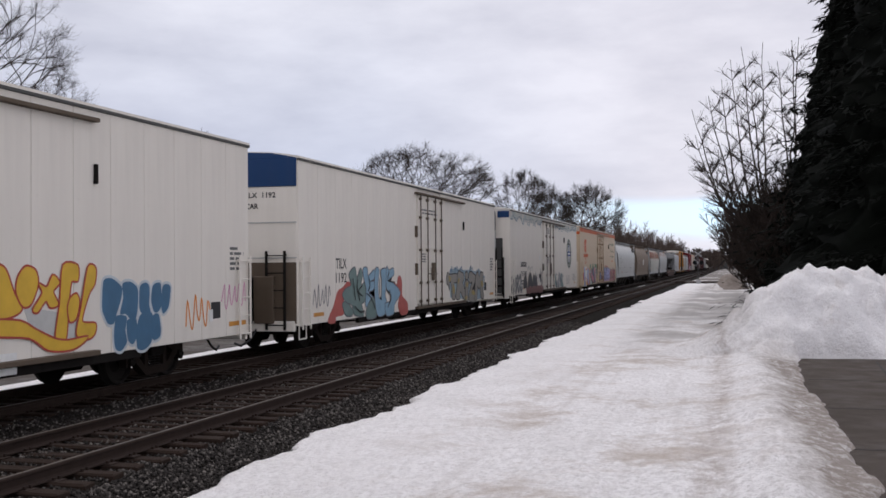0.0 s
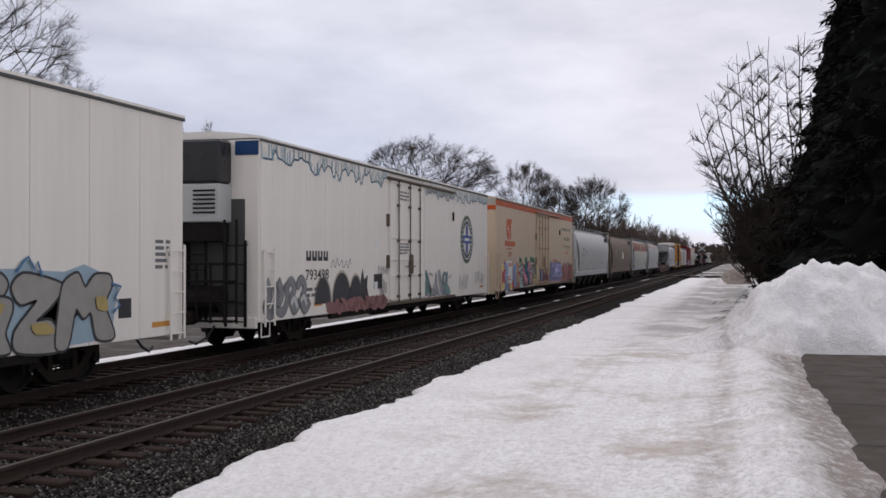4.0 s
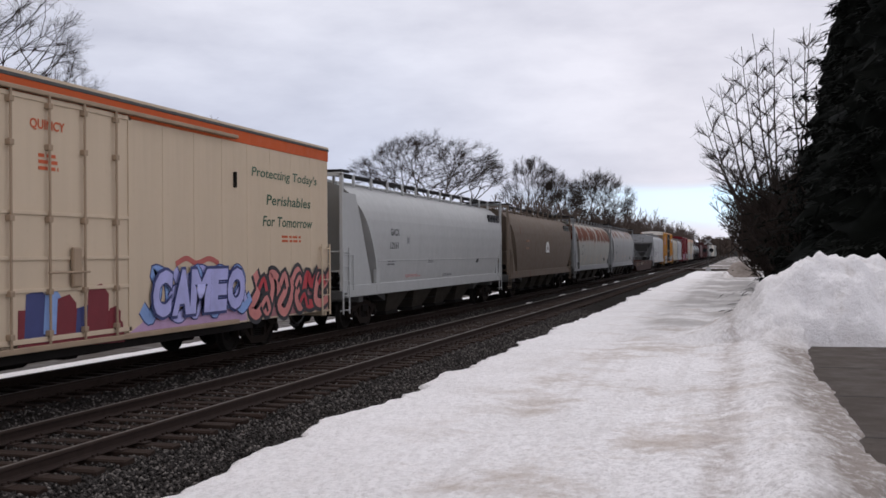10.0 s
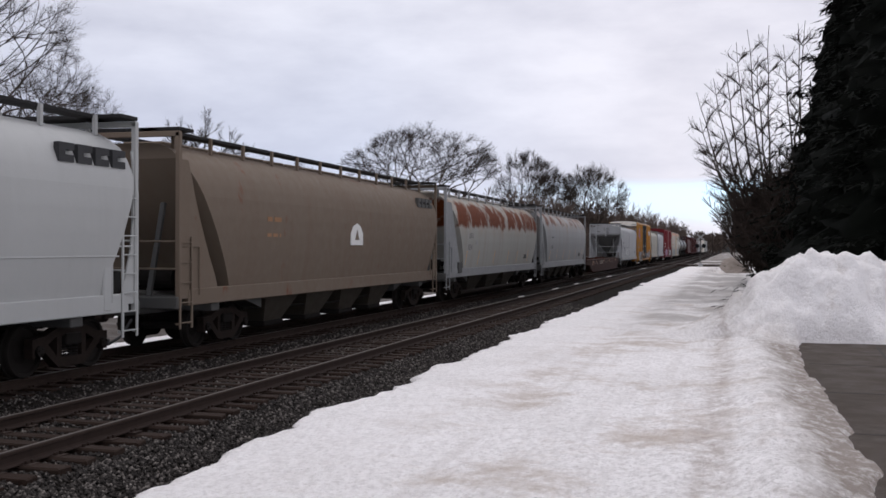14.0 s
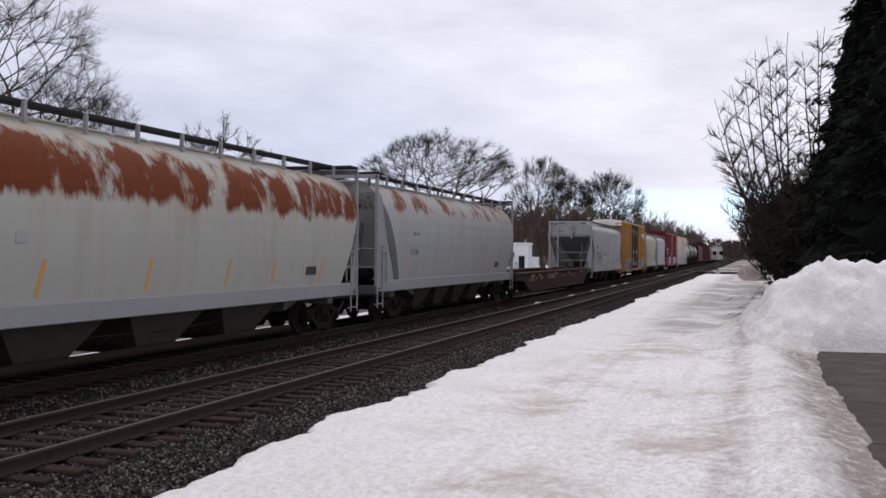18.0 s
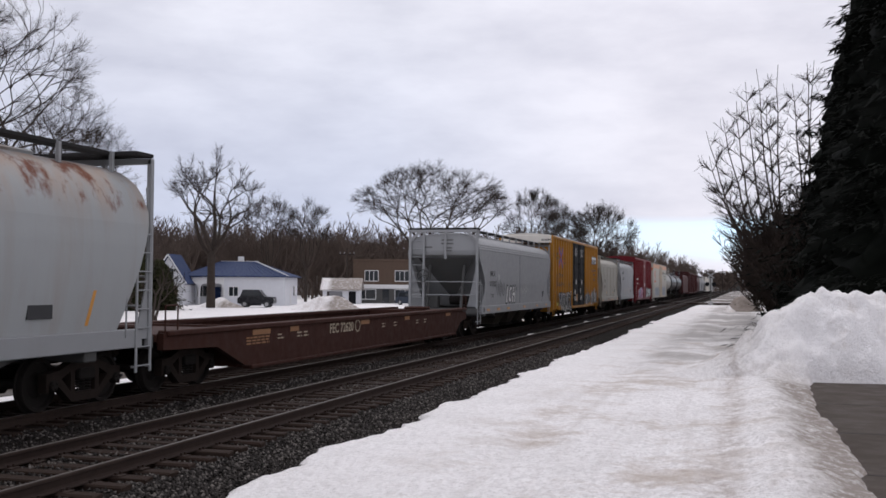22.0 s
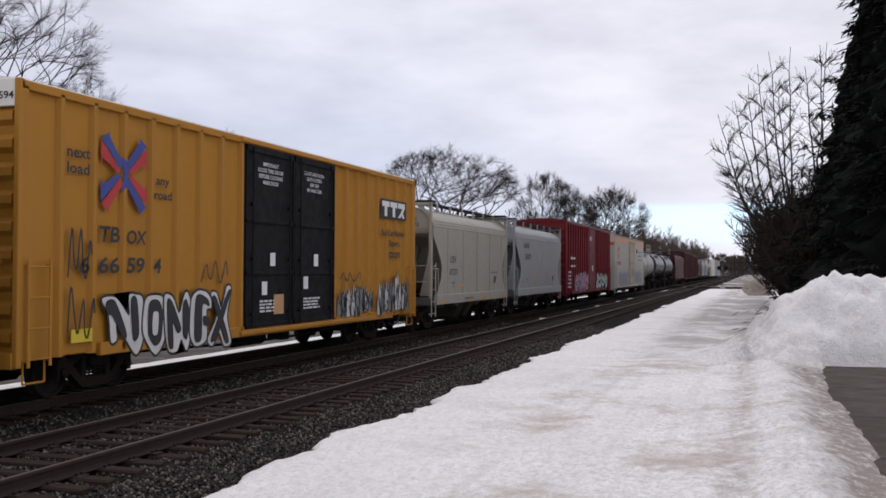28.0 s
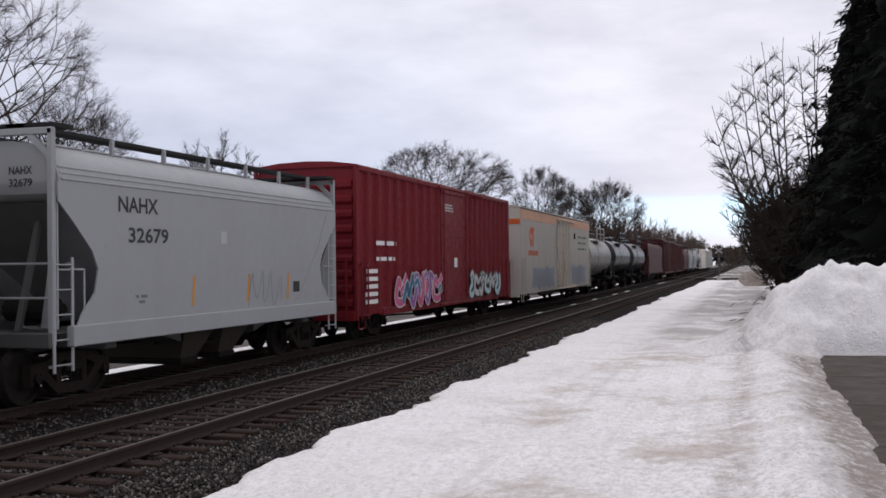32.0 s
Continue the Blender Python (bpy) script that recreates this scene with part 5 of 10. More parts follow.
spray(C2, flat_side, dye("deep_blue", (0.05, 0.16, 0.30)), dye("deep_blue", (0.05, 0.16, 0.30)), 0.04, [Q((38.42, 1.98), (38.49, 2.13), (38.58, 2.03), (38.66, 2.20), (38.84, 1.99)), Q((39.10, 1.97), (39.23, 2.18), (39.36, 2.11), (39.47, 2.23), (39.63, 2.00)), Q((39.98, 2.07), (40.14, 2.21), (40.31, 2.02)), Q((41.45, 2.01), (41.61, 2.17), (41.73, 2.24), (41.88, 2.06), (41.95, 2.17), (42.07, 1.93)), Q((43.92, 1.79), (44.22, 1.72), (44.04, 1.53), (44.19, 1.40), (43.99, 1.27))], 0.036, 0.004, False)
bars(C2, Y(34.7), Y(36.6), 4.05, 4.28, 2, flat_side, None, 7).location.x = 0.05
bars(C2, Y(34.6), Y(35.2), 2.35, 2.7, 4, flat_side, None, 8).location.x = 0.05
reflectors(C2, [Y(25.0), Y(45.3), Y(34.6), Y(36.0)], 0.92, flat_side, 0.7)
plate(C2, Y(44.2), Y(44.6), 1.15, 1.5, flat_side, INK)
bars(C2, Y(45.4), Y(46.0), 2.0, 2.6, 5, flat_side, None, 3)

# ---- white refrigerator car with a round emblem
C3, Y = reefer("refrigerator_car", "white refrigerator car with round blue cross emblem and graffiti", 49.85, 72.42, WHITE, (7, 6), (58.95, 62.7), (59.7, 60.9, 62.0), 66.6, GRIME)
L3 = 72.42 - 49.85
part("machine_housing", Geo().box(-1.3, 0.86, -L3 / 2 - 0.6, -L3 / 2 + 0.01, 3.95, 4.95, 0.06), BLACKTANK, C3, "black cooling machine on the end wall")
g = Geo().box(-0.2, 0.86, -L3 / 2 - 0.6, -L3 / 2 + 0.01, 3.05, 3.93, 0.03)
part("louvre_box", g, GREY, C3, "pale grey louvred machine box")
for k in range(6):
    part("louvre", Geo().box(0.2, 0.75, -L3 / 2 - 0.63, -L3 / 2 - 0.6, 3.25 + 0.1 * k, 3.29 + 0.1 * k), STEEL, C3)
part("machine_housing", Geo().box(-1.3, -0.2, -L3 / 2 - 0.6, -L3 / 2 + 0.01, 0.9, 3.93, 0.03), STEEL, C3)
part("machine_housing", Geo().box(-0.2, 0.8, -L3 / 2 - 0.55, -L3 / 2 + 0.01, 2.6, 3.03, 0.03), STEEL, C3)
part("fuel_tank", Geo().rod((-1.0, -L3 / 2 - 0.35, 1.3), (0.8, -L3 / 2 - 0.35, 1.3), 0.3, 14), STEEL, C3)
part("end_panel", Geo().box(-1.5, 1.2, -L3 / 2 - 0.03, -L3 / 2 + 0.01, 0.78, 3.6, 0.01), DARKGREY, C3, "stained dark end wall")
part("end_panel", Geo().box(0.95, 1.54, -L3 / 2 - 0.03, -L3 / 2 + 0.01, 4.62, 4.95, 0.01), BLUE, C3, "blue number panel")
for x in (0.3, 0.65, 1.0, 1.3):
    part("railing_post", Geo().rod((x, -L3 / 2 - 0.62, 0.75), (x, -L3 / 2 - 0.62, 3.1 if x > 0.9 else 2.1), 0.035, 6), STEEL, C3)
for z in (0.8, 1.25, 1.7, 2.1):
    part("railing_bar", Geo().rod((-0.4, -L3 / 2 - 0.62, z), (1.3, -L3 / 2 - 0.62, z), 0.03, 6), STEEL, C3)
part("end_ladder", end_ladder_geo(-L3 / 2 - 0.3, -1, -0.4, 0.4, 0.75, 2.8, 6), STEEL, C3)
g = Geo()
oval(g, Y(68.76), 3.0, 0.98, 0.98, HALF + 0.003)
part("emblem_disc", g, dye("ring_green", (0.018, 0.024, 0.018)), C3, "round dark green emblem ring")
part("emblem_ring", oval(Geo(), Y(68.76), 3.0, 0.98, 0.98, HALF + 0.008, inner=0.93), dye("badge_green", (0.13, 0.2, 0.13)), C3)
part("emblem_ring", oval(Geo(), Y(68.76), 3.0, 0.66, 0.66, HALF + 0.008, inner=0.92), dye("badge_green", (0.13, 0.2, 0.13)), C3)
part("emblem_field", oval(Geo(), Y(68.76), 3.0, 0.61, 0.61, HALF + 0.006), dye("bone", (0.62, 0.6, 0.56)), C3, "pale centre of the emblem")
part("emblem_name", Geo().box(HALF + 0.012, HALF + 0.015, Y(68.38), Y(69.14), 2.95, 3.05), WHITEINK, C3)
part("emblem_cross", Geo().prism_x([(Y(68.76) + a, 3.0 + b) for a, b in ((-0.16, 0.58), (0.16, 0.58), (0.16, 0.16), (0.58, 0.16), (0.58, -0.16), (0.16, -0.16), (0.16, -0.58), (-0.16, -0.58), (-0.16, -0.16), (-0.58, -0.16), (-0.58, 0.16), (-0.16, 0.16))], HALF + 0.008, HALF + 0.012), dye("badge_blue", (0.03, 0.07, 0.26)), C3)
g = Geo()
for k in range(26):
    t = 2 * math.pi * k / 26
    yc, zc = Y(68.76) + 0.79 * math.cos(t), 3.0 + 0.79 * math.sin(t)
    g.box(HALF + 0.008, HALF + 0.012, yc - 0.045, yc + 0.045, zc - 0.05, zc + 0.05)
part("emblem_bars", g, WHITEINK, C3)
for k in range(4):
    part("mark_bar", Geo().prism_x([(Y(52.5) + 0.38 * k + a, 2.16 + b) for a, b in ((0, 0), (0.3, 0), (0.3, 0.26), (0.2, 0.26), (0.2, 0.1), (0.1, 0.1), (0.1, 0.26), (0, 0.26))], HALF + 0.002, HALF + 0.006), INK, C3)
letter(C3, "793498", Y(52.45), Y(54.0), 1.66, 1.94, flat_side, fat=0.01)
for ua, ub, seed in ((50.0, 58.7, 41), (62.9, 72.3, 42)):
    rng = random.Random(seed)
    n = 40
    zig = [(Y(ua + (ub - ua) * k / n), 4.62 + 0.08 * math.sin(k * 0.8) + rng.uniform(-0.2, 0.14)) for k in range(n + 1)]
    g = Geo()
    ribbon(g, zig, 0.05, flat_side, 0.004)
    part("graffiti_edge", g, dye("night_blue", (0.03, 0.07, 0.12)), C3)
    g = Geo()
    for y, z in zig:
        for j in range(3):
            yy = y + rng.uniform(-0.12, 0.12)
            ribbon(g, [(yy, z - 0.02), (yy + rng.uniform(-0.05, 0.05), min(4.93, z + rng.uniform(0.15, 0.4)))], rng.uniform(0.02, 0.045), flat_side, 0.007)
    part("graffiti_fill", g, dye("ice_blue", (0.22, 0.36, 0.43)), C3)
Q = lambda *pts: [(Y(u), z) for u, z in pts]
arc = lambda c, z, r, h, n=9: [(c + r * math.cos(math.pi * (1 - k / n)), z + h * math.sin(math.pi * (1 - k / n))) for k in range(n + 1)]
for c, r, h in ((53.6, 0.55, 0.7), (54.95, 0.68, 0.82), (56.05, 0.5, 0.72)):
    sprayed_panel(C3, Q(*arc(c, 1.02, r + 0.08, h + 0.07)), dye("sand", (0.45, 0.4, 0.32)), 0.004)
    sprayed_panel(C3, Q(*arc(c, 1.02, r, h)), dye("charcoal", (0.035, 0.035, 0.04)), 0.007)
sprayed_panel(C3, Q((56.4, 1.0), (57.2, 1.0), (57.0, 1.35), (57.05, 1.75), (56.75, 1.6), (56.6, 1.95), (56.45, 1.6)), dye("charcoal", (0.035, 0.035, 0.04)), 0.006)
mural(C3, Y(54.0), Y(58.6), 0.72, 1.1, flat_side, [dye("dusty_rose", (0.25, 0.12, 0.115))], dye("dusty_rose", (0.25, 0.12, 0.115)), 23, 7, dye("dusty_rose", (0.25, 0.12, 0.115)), 0.02, 0.2)
mural(C3, Y(50.1), Y(52.6), 0.85, 1.75, flat_side, [dye("pewter", (0.2, 0.2, 0.2)), dye("ash", (0.5, 0.5, 0.48))], dye("graphite", (0.12, 0.12, 0.14)), 24, 4, None, 0.03)
SPRUCETEAL, MIST = dye("spruce_teal", (0.15, 0.27, 0.26)), dye("mist", (0.36, 0.37, 0.39))
sprayed_panel(C3, Q((62.64, 0.93), (62.76, 1.36), (63.75, 1.17), (64.64, 1.07), (66.15, 0.92), (66.19, 0.78), (64.18, 0.86)), dye("ash", (0.5, 0.5, 0.48)), 0.003)
bubble(C3, Q((62.92, 1.75), (63.10, 1.77), (63.37, 1.50), (63.73, 1.04), (63.73, 0.89), (63.48, 0.93), (63.28, 1.03), (63.05, 0.97), (62.83, 1.01), (62.85, 1.39), (63.03, 1.41)), SPRUCETEAL, GRAPHITE, 0.0060, 0.025)
bubble(C3, Q((64.07, 1.20), (64.26, 1.72), (64.38, 1.41), (64.64, 0.97), (64.51, 0.89), (64.33, 1.01), (64.13, 0.92), (63.87, 0.90), (63.95, 1.28)), MIST, GRAPHITE, 0.0095, 0.025)
bubble(C3, Q((64.56, 1.78), (64.79, 1.74), (64.95, 1.43), (65.31, 1.12), (65.38, 0.92), (65.03, 0.93), (64.72, 1.25)), MIST, GRAPHITE, 0.0130, 0.025)
bubble(C3, Q((65.11, 1.57), (65.36, 1.71), (65.65, 1.65), (65.76, 1.50), (65.62, 1.30), (65.28, 1.22), (65.08, 1.35)), SPRUCETEAL, GRAPHITE, 0.0165, 0.025)
bubble(C3, Q((65.23, 1.54), (65.40, 1.62), (65.57, 1.56), (65.58, 1.42), (65.41, 1.33), (65.23, 1.36)), MIST, GRAPHITE, 0.0200, 0.025)
bubble(C3, Q((65.65, 1.62), (65.79, 1.72), (65.79, 1.34), (65.67, 1.30)), SPRUCETEAL, GRAPHITE, 0.0235, 0.025)
bubble(C3, Q((65.36, 1.20), (65.71, 1.24), (66.06, 1.08), (66.15, 0.89), (65.45, 0.90)), SPRUCETEAL, GRAPHITE, 0.0270, 0.025)
bubble(C3, Q((63.44, 1.25), (63.53, 1.26), (63.53, 1.17), (63.45, 1.18)), INK, INK, 0.0305, 0.025)
bubble(C3, Q((63.52, 1.14), (63.61, 1.14), (63.61, 1.05), (63.53, 1.06)), INK, INK, 0.0340, 0.025)
spray(C3, flat_side, GRAPHITE, GRAPHITE, 0.03, [Q((63.08, 1.69), (63.28, 1.33), (63.48, 0.97)), Q((62.85, 1.39), (63.14, 1.21), (63.34, 1.01)), Q((64.26, 1.69), (64.30, 1.27), (64.18, 0.93)), Q((64.64, 1.73), (64.87, 1.29), (65.20, 0.93)), Q((63.73, 1.17), (64.04, 1.01), (64.48, 0.91)), Q((62.70, 0.92), (62.95, 0.95), (63.34, 0.87), (63.75, 0.94), (64.18, 0.82)), Q((63.34, 1.75), (63.37, 1.63), (63.50, 1.69), (63.68, 1.58)), Q((65.83, 1.60), (66.01, 1.49), (66.15, 1.64))], 0.045, 0.004)
for k, (ua, ub, za, zb) in enumerate(((54.1, 55.7, 1.95, 2.25), (57.9, 59.0, 1.7, 2.05), (58.0, 58.8, 1.1, 1.6), (67.5, 69.0, 1.0, 1.6), (70.0, 71.6, 1.15, 1.75))):
    scrawl(C3, Y(ua), Y(ub), za, zb, flat_side, dye("graphite", (0.12, 0.12, 0.14)), 60 + k, 5, 0.03)
plate(C3, Y(57.6), Y(58.35), 1.3, 1.75, flat_side, INK)
plate(C3, Y(57.62), Y(57.9), 1.3, 1.52, flat_side, WHITEINK, lift=0.008)
plate(C3, Y(57.75), Y(58.05), 2.55, 2.8, flat_side, WHITEINK)
reflectors(C3, [Y(53.0), Y(56.6), Y(71.0), Y(60.0)], 0.98, flat_side, 0.55)
bars(C3, Y(60.0), Y(61.1), 4.1, 4.45, 3, flat_side, None, 12).location.x = 0.05
bars(C3, Y(60.0), Y(61.0), 2.35, 2.75, 4, flat_side, None, 13).location.x = 0.05
bars(C3, Y(52.5), Y(53.6), 1.2, 1.5, 2, flat_side, None, 14)

# ---- cream refrigerator car with an orange top band


def orange_band(car, L, mat, z0=4.68):
    part("top_band", Geo().box(HALF - 0.01, HALF + 0.012, -L / 2 + 0.02, L / 2 - 0.02, z0, 5.0, 0.004), mat, car, "faded orange band under the roof")
    part("top_band", Geo().box(-1.5, HALF - 0.03, -L / 2 - 0.03, -L / 2 + 0.01, z0 - 0.2, z0, 0.004), mat, car)


def snow_logo(car, y, z, h, mat, ink):
    w = h * 1.25
    part("logo_shape", Geo().prism_x([(y + a * w, z + b * h) for a, b in ((0.0, 0.5), (0.02, 0.8), (0.16, 0.97), (0.3, 1.0), (1.0, 1.0), (0.93, 0.78), (0.82, 0.78), (0.82, 0.0), (0.25, 0.0), (0.08, 0.2))], HALF + 0.001, HALF + 0.005), mat, car, "plain orange logo shape")
    g = Geo()
    for k in range(3):
        t = math.pi * k / 3
        c, s = math.cos(t) * h * 0.2, math.sin(t) * h * 0.2
        ribbon(g, [(y + 0.34 * w - c, z + 0.52 * h - s), (y + 0.34 * w + c, z + 0.52 * h + s)], 0.035, flat_side, 0.008)
    ribbon(g, [(y + 0.56 * w, z + 0.02 * h), (y + 0.56 * w, z + 0.42 * h)], 0.05, flat_side, 0.008)
    part("logo_lines", g, ink, car)


C4, Y = reefer("refrigerator_car", "cream refrigerator car with orange top band and colourful graffiti", 74.15, 96.88, CREAM, (9, 8), (83.9, 87.6), (84.4, 85.3, 86.2, 87.1), 91.6, TANRODS)
L4 = 96.88 - 74.15
orange_band(C4, L4, ORANGE)
part("end_panel", Geo().box(-1.5, 1.54, -L4 / 2 - 0.03, -L4 / 2 + 0.01, 4.72, 5.0, 0.01), WHITE_OLD, C4)
letter_end(C4, "5096", 0.75, 1.15, 4.74, 4.86, -L4 / 2 - 0.034)
snow_logo(C4, Y(76.3), 3.15, 1.0, ORINK, WHITEINK)
for k in range(10):
    y = Y(75.95) + 0.24 * k
    part("logo_bar", Geo().prism_x([(y, 2.82), (y + 0.19, 2.82), (y + 0.23, 3.08), (y + 0.04, 3.08)], HALF + 0.001, HALF + 0.005), ORINK, C4)
bars(C4, Y(76.4), Y(77.7), 2.66, 2.75, 1, flat_side, ORINK, 5)
letter(C4, "CRYX", Y(76.55), Y(77.55), 2.32, 2.55, flat_side, ORINK)
plate(C4, Y(76.4), Y(77.6), 1.05, 2.12, flat_side, WHITEINK, "number_patch")
letter(C4, "5096", Y(76.6), Y(77.5), 1.82, 2.04, flat_side, ORINK, lift=0.01)
bars(C4, Y(76.5), Y(77.4), 1.15, 1.4, 2, lambda z: HALF + 0.006, ORINK, 6)
letter(C4, "QUINCY", Y(84.9), Y(85.75), 4.18, 4.36, flat_side, ORINK, lift=0.055)
bars(C4, Y(85.1), Y(85.6), 3.55, 3.85, 3, lambda z: HALF + 0.05, ORINK, 7)
letter(C4, "Protecting Today's", Y(92.45), Y(96.1), 3.93, 4.22, flat_side, dye("bottle_green", (0.03, 0.09, 0.05)), 0.012, 0.2)
letter(C4, "Perishables", Y(93.2), Y(95.7), 3.38, 3.62, flat_side, dye("bottle_green", (0.03, 0.09, 0.05)), 0.012, 0.2)
letter(C4, "For Tomorrow", Y(93.0), Y(95.8), 2.88, 3.12, flat_side, dye("bottle_green", (0.03, 0.09, 0.05)), 0.012, 0.2)
bars(C4, Y(94.0), Y(95.2), 2.5, 2.7, 2, flat_side, ORINK, 8)
P = dict(red=dye("brick_red", (0.42, 0.04, 0.05)), yel=dye("straw", (0.72, 0.55, 0.2)), blu=dye("cornflower", (0.22, 0.34, 0.62)), tan=dye("clay", (0.48, 0.27, 0.13)),
         tea=dye("mint", (0.35, 0.58, 0.58)), pin=dye("pink", (0.68, 0.25, 0.36)), dte=dye("deep_teal", (0.05, 0.2, 0.22)), cha=dye("charcoal", (0.035, 0.035, 0.04)), nav=dye("navy", (0.04, 0.05, 0.16)), lil=dye("lilac", (0.38, 0.38, 0.66)), cor=dye("coral", (0.55, 0.13, 0.1)))
MAROONINK = dye("maroon", (0.16, 0.012, 0.02))
BONE = dye("bone", (0.62, 0.6, 0.56))
Q = lambda *pts: [(Y(u), z) for u, z in pts]
sprayed_panel(C4, Q((74.9, 0.76), (76.45, 0.76), (76.45, 1.95), (76.1, 2.0), (75.85, 2.16), (75.6, 1.98), (75.2, 1.95), (74.95, 1.6)), P["red"], 0.003)
sprayed_panel(C4, Q((76.4, 0.76), (79.5, 0.76), (79.3, 1.5), (79.25, 1.85), (79.1, 2.05), (78.75, 2.08), (78.4, 1.95), (77.95, 1.95), (77.6, 2.02), (76.5, 1.2)), P["red"], 0.003)
spray(C4, flat_side, P["yel"], BONE, 0.27, [Q((75.75, 1.75), (75.5, 1.86), (75.22, 1.7), (75.14, 1.3), (75.25, 0.95), (75.6, 0.86), (75.85, 1.02))], 0.006, 0.04)
spray(C4, flat_side, P["blu"], BONE, 0.30, [Q((75.92, 1.9), (76.25, 1.88), (76.42, 1.62), (76.1, 1.42), (76.35, 1.15), (76.1, 0.86), (76.7, 0.86))], 0.010, 0.04)
spray(C4, flat_side, P["tan"], P["red"], 0.24, [Q((76.75, 0.8), (76.85, 1.0))], 0.006)
spray(C4, flat_side, P["yel"], BONE, 0.26, [Q((77.1, 0.86), (77.6, 0.86))], 0.006)
sprayed_panel(C4, Q((77.62, 1.62), (77.85, 1.62), (77.85, 1.9), (77.62, 1.9)), P["yel"], 0.006)
spray(C4, flat_side, P["blu"], BONE, 0.22, [Q((77.72, 1.15), (77.82, 1.66), (78.0, 1.84), (78.13, 1.62), (78.15, 0.85)), Q((78.14, 1.6), (78.27, 1.82), (78.43, 1.8), (78.5, 1.5), (78.5, 1.1)), Q((78.15, 0.9), (78.4, 0.98), (78.62, 0.92))], 0.010, 0.03)
spray(C4, flat_side, P["tan"], BONE, 0.27, [Q((79.05, 1.6), (78.98, 1.9), (78.74, 1.86), (78.68, 1.6), (78.9, 1.42), (79.14, 1.2), (79.1, 0.95), (78.85, 0.9)), Q((78.62, 1.22), (78.85, 1.2))], 0.018, 0.03)
sprayed_panel(C4, Q((79.2, 1.78), (80.12, 1.95), (80.33, 0.77), (79.55, 0.77), (79.42, 1.3)), P["tea"], 0.006)
spray(C4, flat_side, P["cha"], P["cha"], 0.05, [Q((79.15, 1.78), (80.16, 1.97))], 0.010, 0.01, False)
sprayed_dots(C4, [(Y(u), z, r) for u, z, r in ((79.66, 1.42, 0.23), (79.95, 1.68, 0.12), (80.02, 1.36, 0.12), (79.95, 1.15, 0.07), (80.1, 1.1, 0.08), (80.2, 0.98, 0.06))], dye("pewter", (0.2, 0.2, 0.2)), 0.011)
sprayed_dots(C4, [(Y(u), z, r) for u, z, r in ((79.5, 1.72, 0.07), (80.0, 1.86, 0.05), (80.14, 1.6, 0.07), (80.16, 1.3, 0.06), (79.72, 1.08, 0.07), (79.95, 0.95, 0.08), (79.4, 1.5, 0.1), (80.2, 1.2, 0.05))], P["red"], 0.011)
sprayed_panel(C4, Q((80.3, 0.78), (82.65, 0.84), (82.6, 1.6), (82.2, 2.0), (81.8, 2.06), (80.95, 2.06), (80.6, 1.9), (80.2, 1.92)), P["cha"], 0.003)
spray(C4, flat_side, P["pin"], MAROONINK, 0.15, [Q((80.42, 1.86), (80.36, 1.3)), Q((80.48, 1.2), (80.55, 0.9))], 0.006)
spray(C4, flat_side, P["pin"], P["cha"], 0.36, [Q((80.88, 1.72), (80.52, 1.38)), Q((80.6, 1.35), (80.95, 1.2), (81.35, 0.98))], 0.010)
spray(C4, flat_side, P["dte"], P["cha"], 0.30, [Q((80.78, 1.45), (80.95, 1.92), (81.12, 1.85), (81.6, 1.35), (82.15, 0.95))], 0.018)
spray(C4, flat_side, dye("marine", (0.04, 0.13, 0.27)), P["dte"], 0.14, [Q((80.86, 1.4), (80.98, 1.8), (81.15, 1.62), (81.6, 1.2))], 0.027, 0.02)
spray(C4, flat_side, P["pin"], P["cha"], 0.28, [Q((81.55, 1.58), (81.72, 1.9), (81.98, 1.86), (82.02, 1.5), (82.2, 1.2), (82.3, 0.9))], 0.022)
spray(C4, flat_side, P["tea"], P["cha"], 0.12, [Q((82.05, 1.86), (82.0, 1.62), (82.25, 1.55))], 0.032, 0.03)
spray(C4, flat_side, BONE, P["cha"], 0.2, [Q((82.5, 1.75), (82.42, 1.4), (82.36, 1.12))], 0.034, 0.03)
sprayed_dots(C4, [(Y(u), z, 0.05) for u, z in ((82.5, 1.68), (82.42, 1.48), (82.46, 1.32), (82.38, 1.2))], P["red"], 0.044)
sprayed_panel(C4, Q((82.6, 0.82), (84.5, 0.98), (84.45, 1.5), (83.9, 1.45), (83.6, 1.98), (83.0, 1.86), (82.62, 1.84)), dye("pewter", (0.2, 0.2, 0.2)), 0.003)
for k in range(7):
    t = math.radians(100 - 42 * k)
    spray(C4, flat_side, P["yel"], P["yel"], 0.11, [Q((83.2 + 0.16 * math.cos(t), 1.22 + 0.14 * math.sin(t)), (83.2 + 0.5 * math.cos(t), 1.22 + 0.34 * math.sin(t)))], 0.007, 0.0, False)
spray(C4, flat_side, P["cha"], P["cha"], 0.05, [Q((82.6, 1.86), (83.1, 1.88), (83.4, 1.84), (83.62, 2.0), (83.85, 1.45), (84.5, 1.52)), Q((82.66, 0.85), (83.0, 1.3), (83.5, 1.5))], 0.010, 0.01)
spray(C4, flat_side, P["yel"], P["cha"], 0.10, [Q((83.5, 0.98), (83.9, 1.12), (84.35, 1.05))], 0.012, 0.03)
